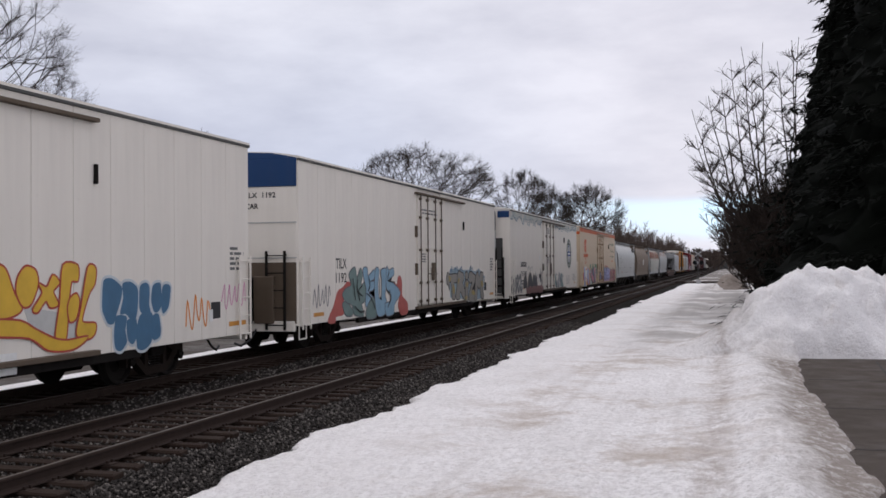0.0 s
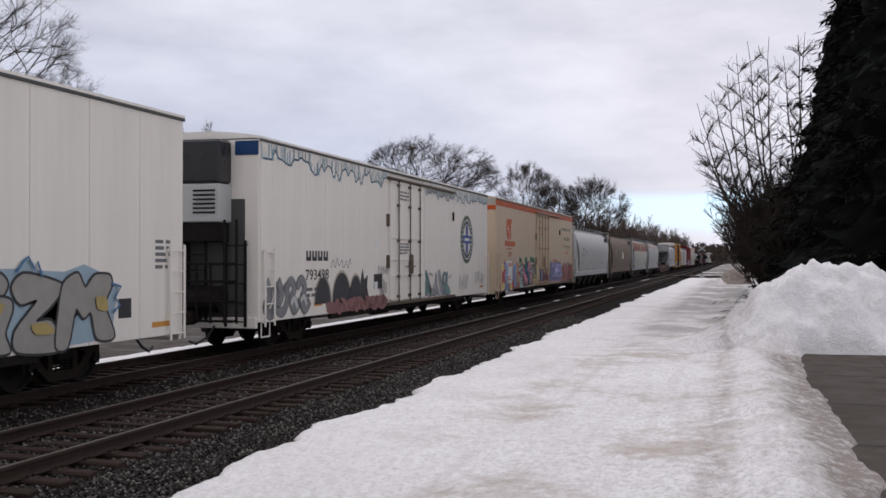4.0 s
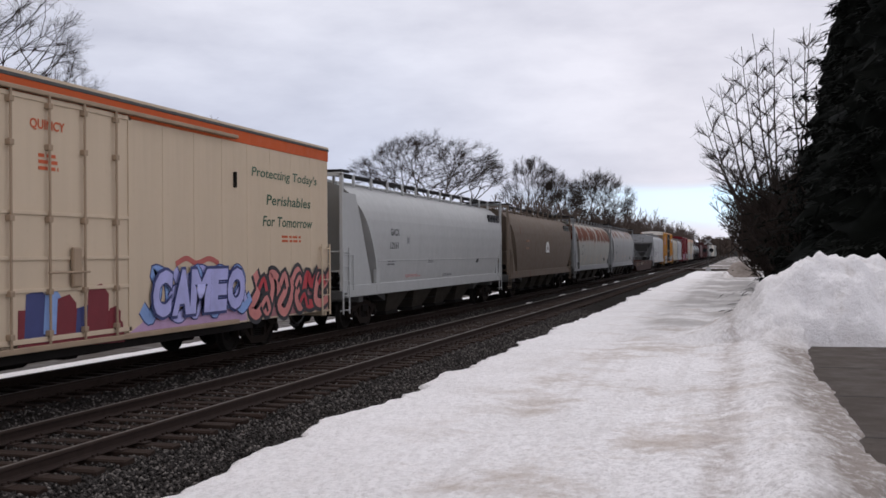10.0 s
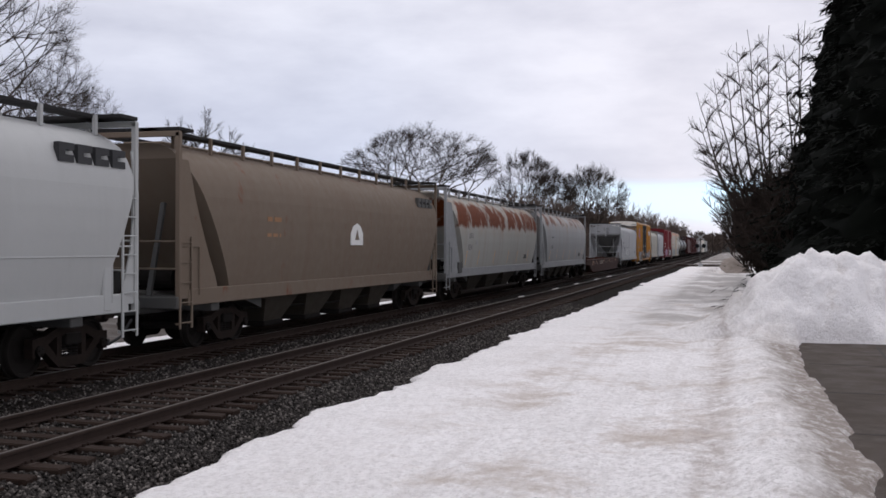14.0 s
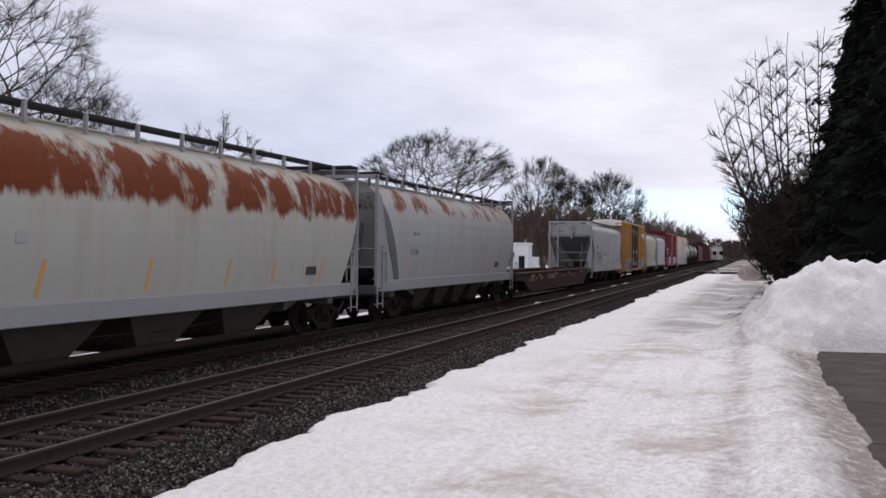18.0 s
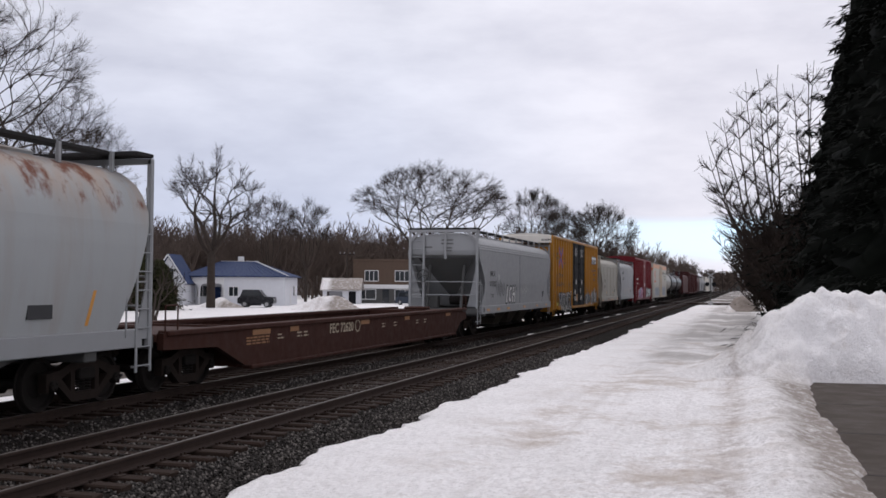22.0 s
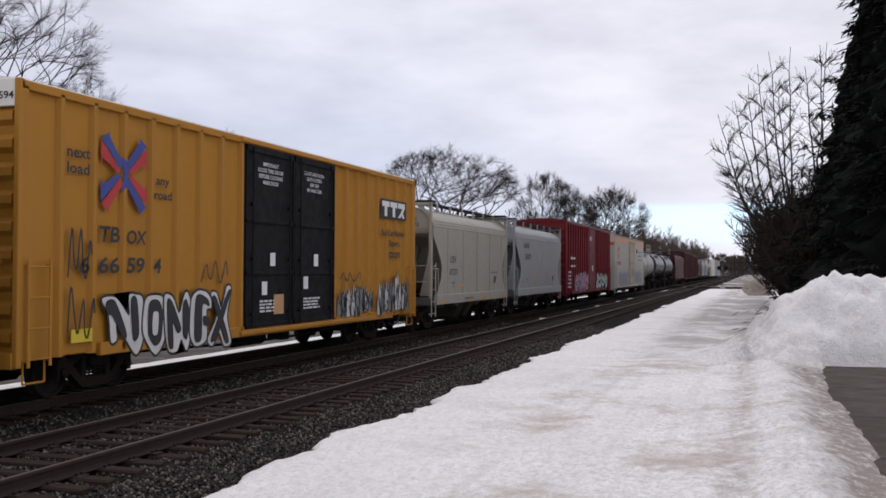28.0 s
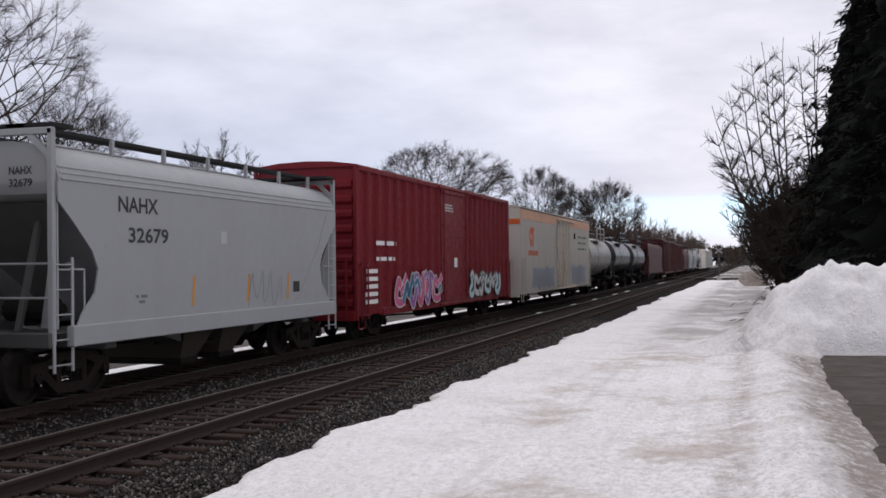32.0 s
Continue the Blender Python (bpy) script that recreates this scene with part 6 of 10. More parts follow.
for k, (u, z, h, w) in enumerate(((84.75, 0.9, 0.8, 0.55), (85.2, 1.0, 0.72, 0.4), (85.5, 0.85, 0.75, 0.5), (86.0, 0.9, 0.5, 0.45), (86.3, 0.85, 0.9, 0.6), (86.9, 0.85, 0.5, 0.35))):
    sprayed_panel(C4, Q((u, z), (u + w, z - 0.03), (u + w + 0.03, z + h * 0.8), (u + w * 0.7, z + h), (u + 0.05, z + h * 0.92)), (P["nav"], P["blu"], MAROONINK, P["nav"], MAROONINK, MAROONINK)[k], 0.052 + 0.001 * k)
sprayed_panel(C4, Q((84.6, 0.78), (87.4, 0.70), (87.35, 1.05), (86.8, 1.35), (84.62, 1.4)), MAROONINK, 0.051)
sprayed_panel(C4, Q((87.5, 0.78), (92.2, 0.78), (92.1, 1.06), (88.3, 1.1)), dye("mauve", (0.42, 0.27, 0.42)), 0.003)
mural(C4, Y(88.2), Y(92.2), 0.95, 2.0, flat_side, [P["lil"], P["blu"]], P["nav"], 37, 5, None, 0.03, 0.2)
for k, (ch, ua, ub) in enumerate((("C", 88.25, 89.0), ("A", 88.95, 89.75), ("M", 89.6, 90.5), ("E", 90.4, 91.2), ("O", 91.1, 92.0))):
    letter(C4, ch, Y(ua), Y(ub), 1.0, 2.0, flat_side, P["nav"], 0.11, 0.12, "graffiti_edge", 0.055 + 0.002 * k)
    letter(C4, ch, Y(ua + 0.05), Y(ub - 0.05), 1.06, 1.94, flat_side, P["lil"], 0.065, 0.12, "graffiti_fill", 0.070 + 0.002 * k)
spray(C4, flat_side, P["cor"], P["cor"], 0.09, [Q((89.2, 2.05), (89.6, 2.16), (90.0, 2.06), (90.5, 2.15), (90.9, 2.05))], 0.006, 0.01)
sprayed_panel(C4, Q((92.3, 0.78), (96.78, 0.78), (96.75, 1.3), (92.4, 1.3)), dye("dusk_rose", (0.34, 0.14, 0.15)), 0.003)
mural(C4, Y(92.4), Y(96.7), 0.80, 1.9, flat_side, [dye("salmon", (0.55, 0.2, 0.18)), P["red"]], P["cha"], 38, 6, None, 0.10, 0.25)
for u, z in ((79.3, 2.0), (80.75, 2.04), (82.15, 2.05), (82.8, 2.0)):
    spray(C4, flat_side, dye("leaf_green", (0.03, 0.18, 0.07)), dye("deep_teal", (0.05, 0.2, 0.22)), 0.13, [Q((u, z), (u + 0.14, z + 0.24), (u + 0.28, z + 0.06), (u + 0.42, z + 0.22), (u + 0.55, z))], 0.012, 0.02)

# ---------------------------------------------------------------- covered hopper cars


def rusty_top(name, col, zlo, zhi, spacing, cover, amount=1.0):
    """Hopper paint with rust that has run down in patches from the roof seam."""
    m, nt, b = shader(name)
    co = nt.nodes.new("ShaderNodeTexCoord")
    sep = nt.nodes.new("ShaderNodeSeparateXYZ")
    nt.links.new(co.outputs["Object"], sep.inputs["Vector"])
    wave = calc(nt, "SINE", calc(nt, "MULTIPLY", sep.outputs["Y"], 2 * math.pi / spacing), 0)
    ragged = add_noise(nt, 2.2, 8, (1, 1, 0.18), 0.7)
    lower = calc(nt, "ADD", calc(nt, "MULTIPLY", wave, 0.05), calc(nt, "MULTIPLY", calc(nt, "SUBTRACT", ragged, 0.5), 0.75))
    height = calc(nt, "ADD", sep.outputs["Z"], lower)
    band = calc(nt, "MULTIPLY", ramp(nt, height, zlo, zlo + 0.14), ramp(nt, height, zhi + 0.12, zhi))
    blot = ramp(nt, add_noise(nt, 1.15, 9, (1, 1, 0.5), 0.66), cover, cover + 0.09)
    specks = ramp(nt, add_noise(nt, 7, 7), 0.62, 0.72, 0, 0.6)
    tone = blend(nt, add_noise(nt, 4, 6), (0.17, 0.040, 0.009), (0.085, 0.022, 0.008))
    runs = ramp(nt, add_noise(nt, 2.0, 6, (1, 1, 0.07)), 0.48, 0.8, 0, 0.4)
    c = blend(nt, ramp(nt, add_noise(nt, 0.5, 4), 0.3, 0.7, 0, 0.3), col, tuple(x * 0.8 for x in col))
    c = blend(nt, runs, c, (0.25, 0.19, 0.14))
    stain = calc(nt, "MULTIPLY", ramp(nt, height, zlo - 0.45, zlo + 0.3), ramp(nt, add_noise(nt, 1.4, 6, (1, 1, 0.15)), 0.42, 0.7, 0, 0.55))
    c = blend(nt, stain, c, (0.36, 0.22, 0.13))
    c = blend(nt, calc(nt, "MULTIPLY", calc(nt, "MULTIPLY", band, blot), amount), c, tone)
    c = blend(nt, calc(nt, "MULTIPLY", specks, band), c, tone)
    nt.links.new(c, b.inputs["Base Color"])
    b.inputs["Roughness"].default_value = 0.7
    b.inputs["Specular IOR Level"].default_value = 0.15
    relief(nt, b, add_noise(nt, 3, 5), 0.3, 0.012)
    return m


RUSTY = rusty_top("rust_streaked_grey", (0.37, 0.37, 0.34), 3.02, 3.98, 1.35, 0.41)
RUSTY2 = rusty_top("lightly_rusted_grey", (0.33, 0.34, 0.34), 3.5, 4.15, 1.5, 0.50, 0.9)

# bay brown set dark for the shade beneath the car
BAYBROWN = painted("shaded_bay_paint", (0.045, 0.038, 0.030), 0.8, (0.05, 0.035, 0.025), 0.6)
CURVED = [(1.30, 1.42), (1.6, 1.47), (2.05, 1.53), (2.5, 1.57), (2.9, 1.58), (3.25, 1.555), (3.55, 1.49), (3.8, 1.39), (4.0, 1.26), (4.15, 1.10), (4.27, 0.9), (4.33, 0.6)]
FLAT = [(1.25, 1.54), (2.5, 1.545), (3.60, 1.545), (3.70, 1.54), (3.95, 1.44), (4.15, 1.22), (4.25, 1.0), (4.30, 0.6)]


def profile_x(prof):
    zs, ws = [p[0] for p in prof], [p[1] for p in prof]
    return lambda z: float(np.interp(z, zs, ws))


def hopper(name, label, u0, u1, mat, prof, front, rear, sill_mat, bays=4, sill_in=(1.6, 1.2), end_mat=None, gusset=False, rise=0.24, post_mat=None, ribs=0, trucks=(2.9, 1.45)):
    """Covered hopper: tapered body, sills, outlet bays, roof walk, end frames, ladders and bogies."""
    L, mid = u1 - u0, (u0 + u1) / 2
    car = rail_car(name, label, "hopper car", u0, u1)
    Y = lambda u: u - mid
    wx = profile_x(prof)
    fz, rz = sorted(front), sorted(rear)
    zs = sorted({p[0] for p in prof} | {round(z, 3) for z in np.linspace(prof[0][0], prof[-1][0], 15)})
    v, f = [], []
    for z in zs:
        a = -L / 2 + float(np.interp(z, [p[0] for p in fz], [p[1] for p in fz]))
        b = L / 2 - float(np.interp(z, [p[0] for p in rz], [p[1] for p in rz]))
        w = wx(z)
        v += [(w, a, z), (w, b, z), (-w, b, z), (-w, a, z)]
    for k in range(len(zs) - 1):
        for j in range(4):
            f.append((4 * k + j, 4 * k + (j + 1) % 4, 4 * k + 4 + (j + 1) % 4, 4 * k + 4 + j))
    f += [(3, 2, 1, 0), tuple(4 * (len(zs) - 1) + j for j in range(4))]
    part("body", Geo().add(v, f), mat, car, smooth=True, angle=30)
    # default end ironwork is dark grey: grime plus end shade put into the paint
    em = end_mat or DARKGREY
    pm = post_mat or end_mat or sill_mat
    if gusset:
        trucks = (1.15, 1.15)
    zb, zr = prof[0][0], prof[-1][0]
    if gusset:
        for s, ins in ((1, front), (-1, rear)):
            for sx in (1, -1):
                pts = [(0.16, 3.62), (0.18, 3.3), (0.62, 2.92), (1.06, 2.5), (1.22, 2.2), (1.12, 1.8), (0.78, 1.48), (0.62, 1.24), (2.9, 1.24), (2.4, 1.6), (1.4, 2.6), (0.7, 3.62)]
                part("side_gusset", Geo().prism_x([(s * (-L / 2 + a), z) for a, z in pts], sx * 1.520, sx * 1.553), mat, car)
        for z in (3.66, 3.76, 3.86):
            w = wx(z)
            part("side_bead", Geo().rod((w, -L / 2 + 0.25, z), (w, L / 2 - 0.25, z), 0.022, 6), mat, car)
    for k in range(ribs):
        y = -L / 2 + 1.9 + (L - 3.2) * k / (ribs - 1)
        part("side_rib", Geo().prism_x([(y - 0.035, 1.3), (y + 0.035, 1.3), (y + 0.02, 3.6), (y - 0.02, 3.6)], 1.535, 1.562), mat, car)
    # plates that close the side between the corner post and the sloping end
    if not gusset:
        for s, cut in ((-1, fz), (1, rz)):
            edge = lambda z: float(np.interp(z, [p[0] for p in cut], [p[1] for p in cut]))
            zs2 = [1.15, 1.6, 2.1, 2.7, 3.2, 3.6, 3.95]
            gap = [0.55, 0.55, 0.50, 0.36, 0.24, 0.12, 0.04]
            inner = [(max(0.2, edge(z) - d), z) for z, d in zip(zs2, gap)]
            if max(p[0] for p in inner) > 0.5:
                outer = [(0.14, 3.95), (0.14, 1.15)]
                for sx in (1, -1):
                    a, b = sorted((sx * 1.44, sx * 1.47))
                    part("shear_plate", Geo().prism_x([(s * (L / 2 - p), z) for p, z in inner + outer], a, b), sill_mat, car, "flat plate behind the ladder")
    # side sills, end platforms and bolsters
    w0 = wx(zb)
    for sx in (1, -1):
        x0, x1 = sorted((sx * (w0 - 0.08), sx * (w0 + 0.07)))
        part("side_sill", Geo().box(x0, x1, -L / 2 + sill_in[0] * 0.3, L / 2 - sill_in[1] * 0.3, zb - 0.30, zb + 0.04, 0.015), sill_mat, car)
    for s in (-1, 1):
        e = s * L / 2
        a, b = sorted((e - s * 0.12, e - s * 3.0))
        g = Geo().box(-0.25, 0.25, a, b, 0.78, 1.05, 0.02)
        a, b = sorted((e, e - s * 0.16))
        g.box(-1.5, 1.5, a, b, 0.95, 1.2, 0.02)
        a, b = sorted((e - s * 1.6, e - s * 1.95))
        g.box(-1.4, 1.4, a, b, 0.82, 1.12, 0.02)
        a, b = sorted((e - s * 0.1, e - s * 0.7))
        g.box(-1.45, 1.45, a, b, 1.17, 1.2)
        part("end_platform", g, em, car)
        for sx in (1, -1):
            part("corner_post", Geo().box(sx * 1.46 - 0.05, sx * 1.46 + 0.05, e - s * 0.13 - 0.05, e - s * 0.13 + 0.05, 1.0, zr + rise - 0.08, 0.01), pm, car)
            part("diagonal_brace", Geo().beam((sx * 0.75, e - s * 0.2, 1.2), (sx * 0.75, e - s * 0.75, 3.1), 0.1, 0.08), em, car)
        part("end_beam", Geo().box(-1.5, 1.5, e - s * 0.13 - 0.05, e - s * 0.13 + 0.05, zr + rise - 0.17, zr + rise - 0.06, 0.01), pm, car)
        if gusset:
            for sx in (1, -1):
                part("end_brace", Geo().beam((sx * 1.46, e - s * 0.13, zr + rise - 0.55), (sx * 1.0, e - s * 0.13, zr + rise - 0.1), 0.08, 0.1), pm, car)
                part("end_gusset", Geo().add([(sx * 1.5, e - s * 0.2, 3.3), (sx * 0.95, e - s * 0.5, 1.25), (sx * 1.5, e - s * 0.2, 1.25), (sx * 1.5, e - s * 0.24, 3.3), (sx * 0.95, e - s * 0.54, 1.25), (sx * 1.5, e - s * 0.24, 1.25)], [(0, 1, 2), (3, 5, 4), (0, 3, 4, 1), (1, 4, 5, 2), (2, 5, 3, 0)]), mat, car)
            part("centre_stake", Geo().box(0.03, 0.13, min(e - s * 0.12, e - s * 0.2), max(e - s * 0.12, e - s * 0.2), 3.25, zr + rise - 0.1, 0.01), pm, car)
            g = Geo().box(-0.9, -0.82, e - s * 0.13 - 0.04, e - s * 0.13 + 0.04, 1.1, zr + rise - 0.1)
            for k in range(9):
                g.rod((-1.46, e - s * 0.13, 1.3 + 0.34 * k), (-0.86, e - s * 0.13, 1.3 + 0.34 * k), 0.016, 5)
            part("end_ladder", g, pm, car)
            # valley sheet painted dark for grime and for shade under the end slope
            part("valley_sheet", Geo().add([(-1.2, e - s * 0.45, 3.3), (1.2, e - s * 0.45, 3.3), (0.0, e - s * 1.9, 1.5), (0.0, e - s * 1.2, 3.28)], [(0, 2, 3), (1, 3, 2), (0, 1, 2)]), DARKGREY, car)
        g = Geo()
        for z in (1.75, 2.3):
            g.rod((-1.46, e - s * 0.13, z), (1.46, e - s * 0.13, z), 0.02, 6)
        g.rod((1.46, e - s * 0.13, 2.2), (1.5, e - s * 0.9, 2.2), 0.018, 6)
        g.rod((1.5, e - s * 0.9, 2.2), (1.5, e - s * 0.9, 1.2), 0.018, 6)
        part("grab_rail", g, pm, car)
        y0, y1 = sorted((e - s * 0.12, e - s * 0.58))
        part("side_ladder", ladder_geo(1.42, y0, y1, 0.55, 2.4 if s < 0 else 3.2, 5 if s < 0 else 8), pm, car)
        g = Geo()
        for sx in (-0.45, 0.45):
            g.box(sx - 0.04, sx + 0.04, e - s * 0.12 - 0.03, e - s * 0.12 + 0.03, 1.2, zr + rise - 0.1)
        for k in range(8):
            g.rod((-0.45, e - s * 0.12, 1.4 + 0.36 * k), (0.45, e - s * 0.12, 1.4 + 0.36 * k), 0.014, 5)
        if s > 0:
            part("end_ladder", g, pm, car)
    # brake gear at the near end
    g = Geo().rod((0.15, -L / 2 + 0.75, 1.55), (1.05, -L / 2 + 0.75, 1.55), 0.21, 14)
    g.rod((1.05, -L / 2 + 0.75, 1.55), (1.2, -L / 2 + 0.75, 1.55), 0.1, 10)
    part("brake_cylinder", g, STEEL, car)
    part("air_reservoir", Geo().box(-0.75, -0.35, -L / 2 + 0.5, -L / 2 + 0.9, 1.2, 1.7, 0.03), em, car)
    g = Geo().lathe([(-0.012, 0.26), (0.012, 0.26), (0.012, 0.225), (-0.012, 0.225)], 20, "y", (-0.85, -L / 2 + 0.02, 2.55), False)
    for k in range(5):
        t = 2 * math.pi * k / 5
        g.rod((-0.85, -L / 2 + 0.02, 2.55), (-0.85 + 0.24 * math.cos(t), -L / 2 + 0.02, 2.55 + 0.24 * math.sin(t)), 0.012, 5)
    part("brake_wheel", g, em, car)
    # outlet bays, their brown darkened to hold the shade under the belly
    y0, y1 = -L / 2 + 4.3, L / 2 - 4.3
    w = (y1 - y0) / bays
    for k in range(bays):
        c = y0 + w * (k + 0.5)
        top = [(1.34, c - w * 0.46), (1.34, c + w * 0.46), (-1.34, c + w * 0.46), (-1.34, c - w * 0.46)]
        low = [(0.95, c - w * 0.2), (0.95, c + w * 0.2), (-0.95, c + w * 0.2), (-0.95, c - w * 0.2)]
        vv = [(x, y, zb - 0.1) for x, y in top] + [(x, y, 0.36) for x, y in low]
        g = Geo().add(vv, [(0, 1, 5, 4), (1, 2, 6, 5), (2, 3, 7, 6), (3, 0, 4, 7), (4, 5, 6, 7), (3, 2, 1, 0)])
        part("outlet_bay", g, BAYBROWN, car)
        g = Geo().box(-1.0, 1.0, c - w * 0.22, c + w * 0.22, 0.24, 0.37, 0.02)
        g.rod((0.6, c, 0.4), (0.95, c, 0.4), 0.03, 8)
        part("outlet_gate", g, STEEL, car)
    # slope sheets in dark grey, again with belly shade in the colour
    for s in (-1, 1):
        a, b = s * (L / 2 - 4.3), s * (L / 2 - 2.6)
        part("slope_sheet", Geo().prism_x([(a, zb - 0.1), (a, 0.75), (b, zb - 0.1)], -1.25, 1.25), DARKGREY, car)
    g = Geo().box(-0.2, 0.2, -L / 2 + 1.0, L / 2 - 1.0, 0.72, 1.0, 0.02)
    g.pipe([(1.0, -L / 2 + 3.8, 0.75), (1.05, 0, 0.62), (1.0, L / 2 - 3.8, 0.75)], 0.03)
    part("underframe", g, STEEL, car)
    # roof walk and hatches
    for sx in (1, -1):
        a, b = sorted((sx * 0.62, sx * 0.98))
        part("running_board", Geo().box(a, b, -L / 2 + 0.1, L / 2 - 0.1, zr + rise - 0.05, zr + rise + 0.02, 0.006), WALKWAY, car, "dark steel roof walkway")
        n = max(6, int(L / 1.5))
        for k in range(n):
            y = -L / 2 + 0.7 + (L - 1.4) * k / (n - 1)
            part("walk_post", Geo().box(sx * 1.0 - 0.035, sx * 1.0 + 0.035, y - 0.035, y + 0.035, zr - 0.12, zr + rise), pm, car)
    hatch = Geo().box(-0.5, 0.5, -0.55, 0.55, zr - 0.02, zr + 0.1, 0.03).mesh("hatch")
    for k in range(int((L - 3) / 1.25)):
        part("hatch", hatch, mat, car).location.y = -L / 2 + 1.7 + 1.25 * k
    for s in (-1, 1):
        a, b = sorted((s * (L / 2 - 0.1), s * (L / 2 - 0.65)))
        part("running_board", Geo().box(-1.5, 1.5, a, b, zr + rise - 0.05, zr + rise + 0.02, 0.006), WALKWAY, car)
    add_truck(car, -L / 2 + trucks[0])
    add_truck(car, L / 2 - trucks[1])
    add_couplers(car, L / 2, 0.75)
    return car, Y, wx


H1, Y, sx1 = hopper("covered_hopper", "clean light grey curved-side covered hopper car", 98.0, 117.75, GREY, CURVED,
                    [(1.3, 3.1), (2.0, 2.72), (3.2, 1.85), (3.9, 1.25), (4.33, 1.0)], [(1.3, 1.15), (2.4, 0.65), (3.4, 0.25), (4.0, 0.3), (4.33, 0.5)], GREY, 4)
part("end_column", Geo().box(1.38, 1.5, Y(100.85), Y(101.15), 1.05, 2.0, 0.02), GREY, H1)
part("end_column", Geo().box(1.38, 1.5, Y(116.6), Y(116.85), 1.05, 1.9, 0.02), GREY, H1)
part("side_bead", Geo().rod((sx1(2.02) + 0.0, Y(100.9), 2.02), (sx1(2.02), Y(117.0), 2.02), 0.016, 6), GREY, H1)
letter(H1, "GACX", Y(101.95), Y(102.8), 2.8, 3.02, sx1)
letter(H1, "12161", Y(101.93), Y(102.72), 2.38, 2.6, sx1)
bars(H1, Y(101.8), Y(102.6), 1.85, 2.05, 2, sx1, None, 21)
plate(H1, Y(103.6), Y(103.85), 2.55, 2.78, sx1, GREY_C)
bars(H1, Y(103.65), Y(103.8), 2.58, 2.75, 2, lambda z: sx1(z) + 0.006, None, 27)
bars(H1, Y(106.1), Y(106.9), 1.9, 2.05, 3, sx1, None, 22)
bars(H1, Y(103.6), Y(105.4), 1.45, 1.55, 2, lambda z: 1.495, dye("faded_red", (0.5, 0.2, 0.18)), 23)
bars(H1, Y(108.0), Y(109.5), 1.4, 1.5, 2, lambda z: 1.495, INKSOFT, 24)
for k in range(4):
    y = Y(115.35) + 0.5 * k
    part("logo_bar", Geo().prism_x([(y, 3.60), (y + 0.4, 3.60), (y + 0.4, 3.72), (y + 0.16, 3.72), (y + 0.16, 3.80), (y + 0.4, 3.80), (y + 0.4, 3.92), (y, 3.92)], 1.39, 1.50), INK, H1)
part("placard", Geo().prism_x([(Y(112.9), 1.85), (Y(113.2), 1.85), (Y(113.35), 2.05), (Y(113.05), 2.05)], sx1(1.95) - 0.03, sx1(1.95) + 0.012), INK, H1)
letter_end(H1, "GACX", -0.2, 0.15, 3.45, 3.55, -19.75 / 2 + 1.0)

H2, Y, sx2 = hopper("covered_hopper", "dusty brown curved-side covered hopper car", 119.05, 137.6, BROWN, CURVED,
                    [(1.3, 2.35), (1.7, 2.1), (3.0, 1.15), (4.0, 0.5), (4.33, 0.5)], [(1.3, 1.1), (2.4, 0.6), (3.4, 0.2), (4.0, 0.3), (4.33, 0.5)], BROWN, 4)
part("emblem_disc", Geo().prism_x([(Y(128.45), 2.25), (Y(129.4), 2.25), (Y(129.4), 2.6), (Y(129.2), 2.8), (Y(128.93), 2.88), (Y(128.65), 2.8), (Y(128.45), 2.6)], 1.56, 1.595), WHITEINK, H2, "white arched emblem")
part("emblem_bars", Geo().prism_x([(Y(128.75), 2.4), (Y(129.1), 2.4), (Y(128.93), 2.7)], 1.594, 1.599), BROWN, H2)
bars(H2, Y(123.0), Y(123.9), 2.75, 2.95, 1, sx2, dye("faded_orange", (0.25, 0.12, 0.05)), 31)
bars(H2, Y(123.0), Y(123.8), 2.4, 2.55, 1, sx2, dye("faded_orange", (0.25, 0.12, 0.05)), 32)
for k in range(4):
    y = Y(135.2) + 0.45 * k
    part("logo_bar", Geo().prism_x([(y, 3.60), (y + 0.36, 3.60), (y + 0.36, 3.72), (y + 0.14, 3.72), (y + 0.14, 3.80), (y + 0.36, 3.80), (y + 0.36, 3.92), (y, 3.92)], 1.39, 1.50), DARKGREY, H2)

H3, Y, sx3 = hopper("covered_hopper", "pale grey covered hopper with heavy red rust streaks below the roof", 138.75, 157.55, RUSTY, CURVED,
                    [(1.3, 2.95), (1.86, 2.65), (3.0, 1.75), (4.0, 0.95), (4.33, 0.8)], [(1.3, 1.15), (2.4, 0.65), (3.4, 0.25), (4.0, 0.3), (4.33, 0.5)], GREY_B, 3)
letter(H3, "SSPX", Y(142.12), Y(142.85), 2.56, 2.78, sx3, INKSOFT)
letter(H3, "1034", Y(142.05), Y(142.72), 2.08, 2.32, sx3, INKSOFT)
plate(H3, Y(143.35), Y(143.62), 2.3, 2.55, sx3, GREY_C)
part("placard", Geo().box(sx3(1.75) - 0.03, sx3(1.75) + 0.01, Y(154.0), Y(154.6), 1.62, 1.9), INK, H3)
part("discharge_pipe", Geo().rod((1.1, Y(142.3), 0.3), (1.1, Y(153.8), 0.3), 0.09, 10), RUSTSTEEL, H3, "rusty unloading pipe under the bays")
part("valve_box", Geo().box(1.35, 1.55, Y(140.6), Y(141.1), 1.15, 1.6, 0.03), DARKGREY, H3)

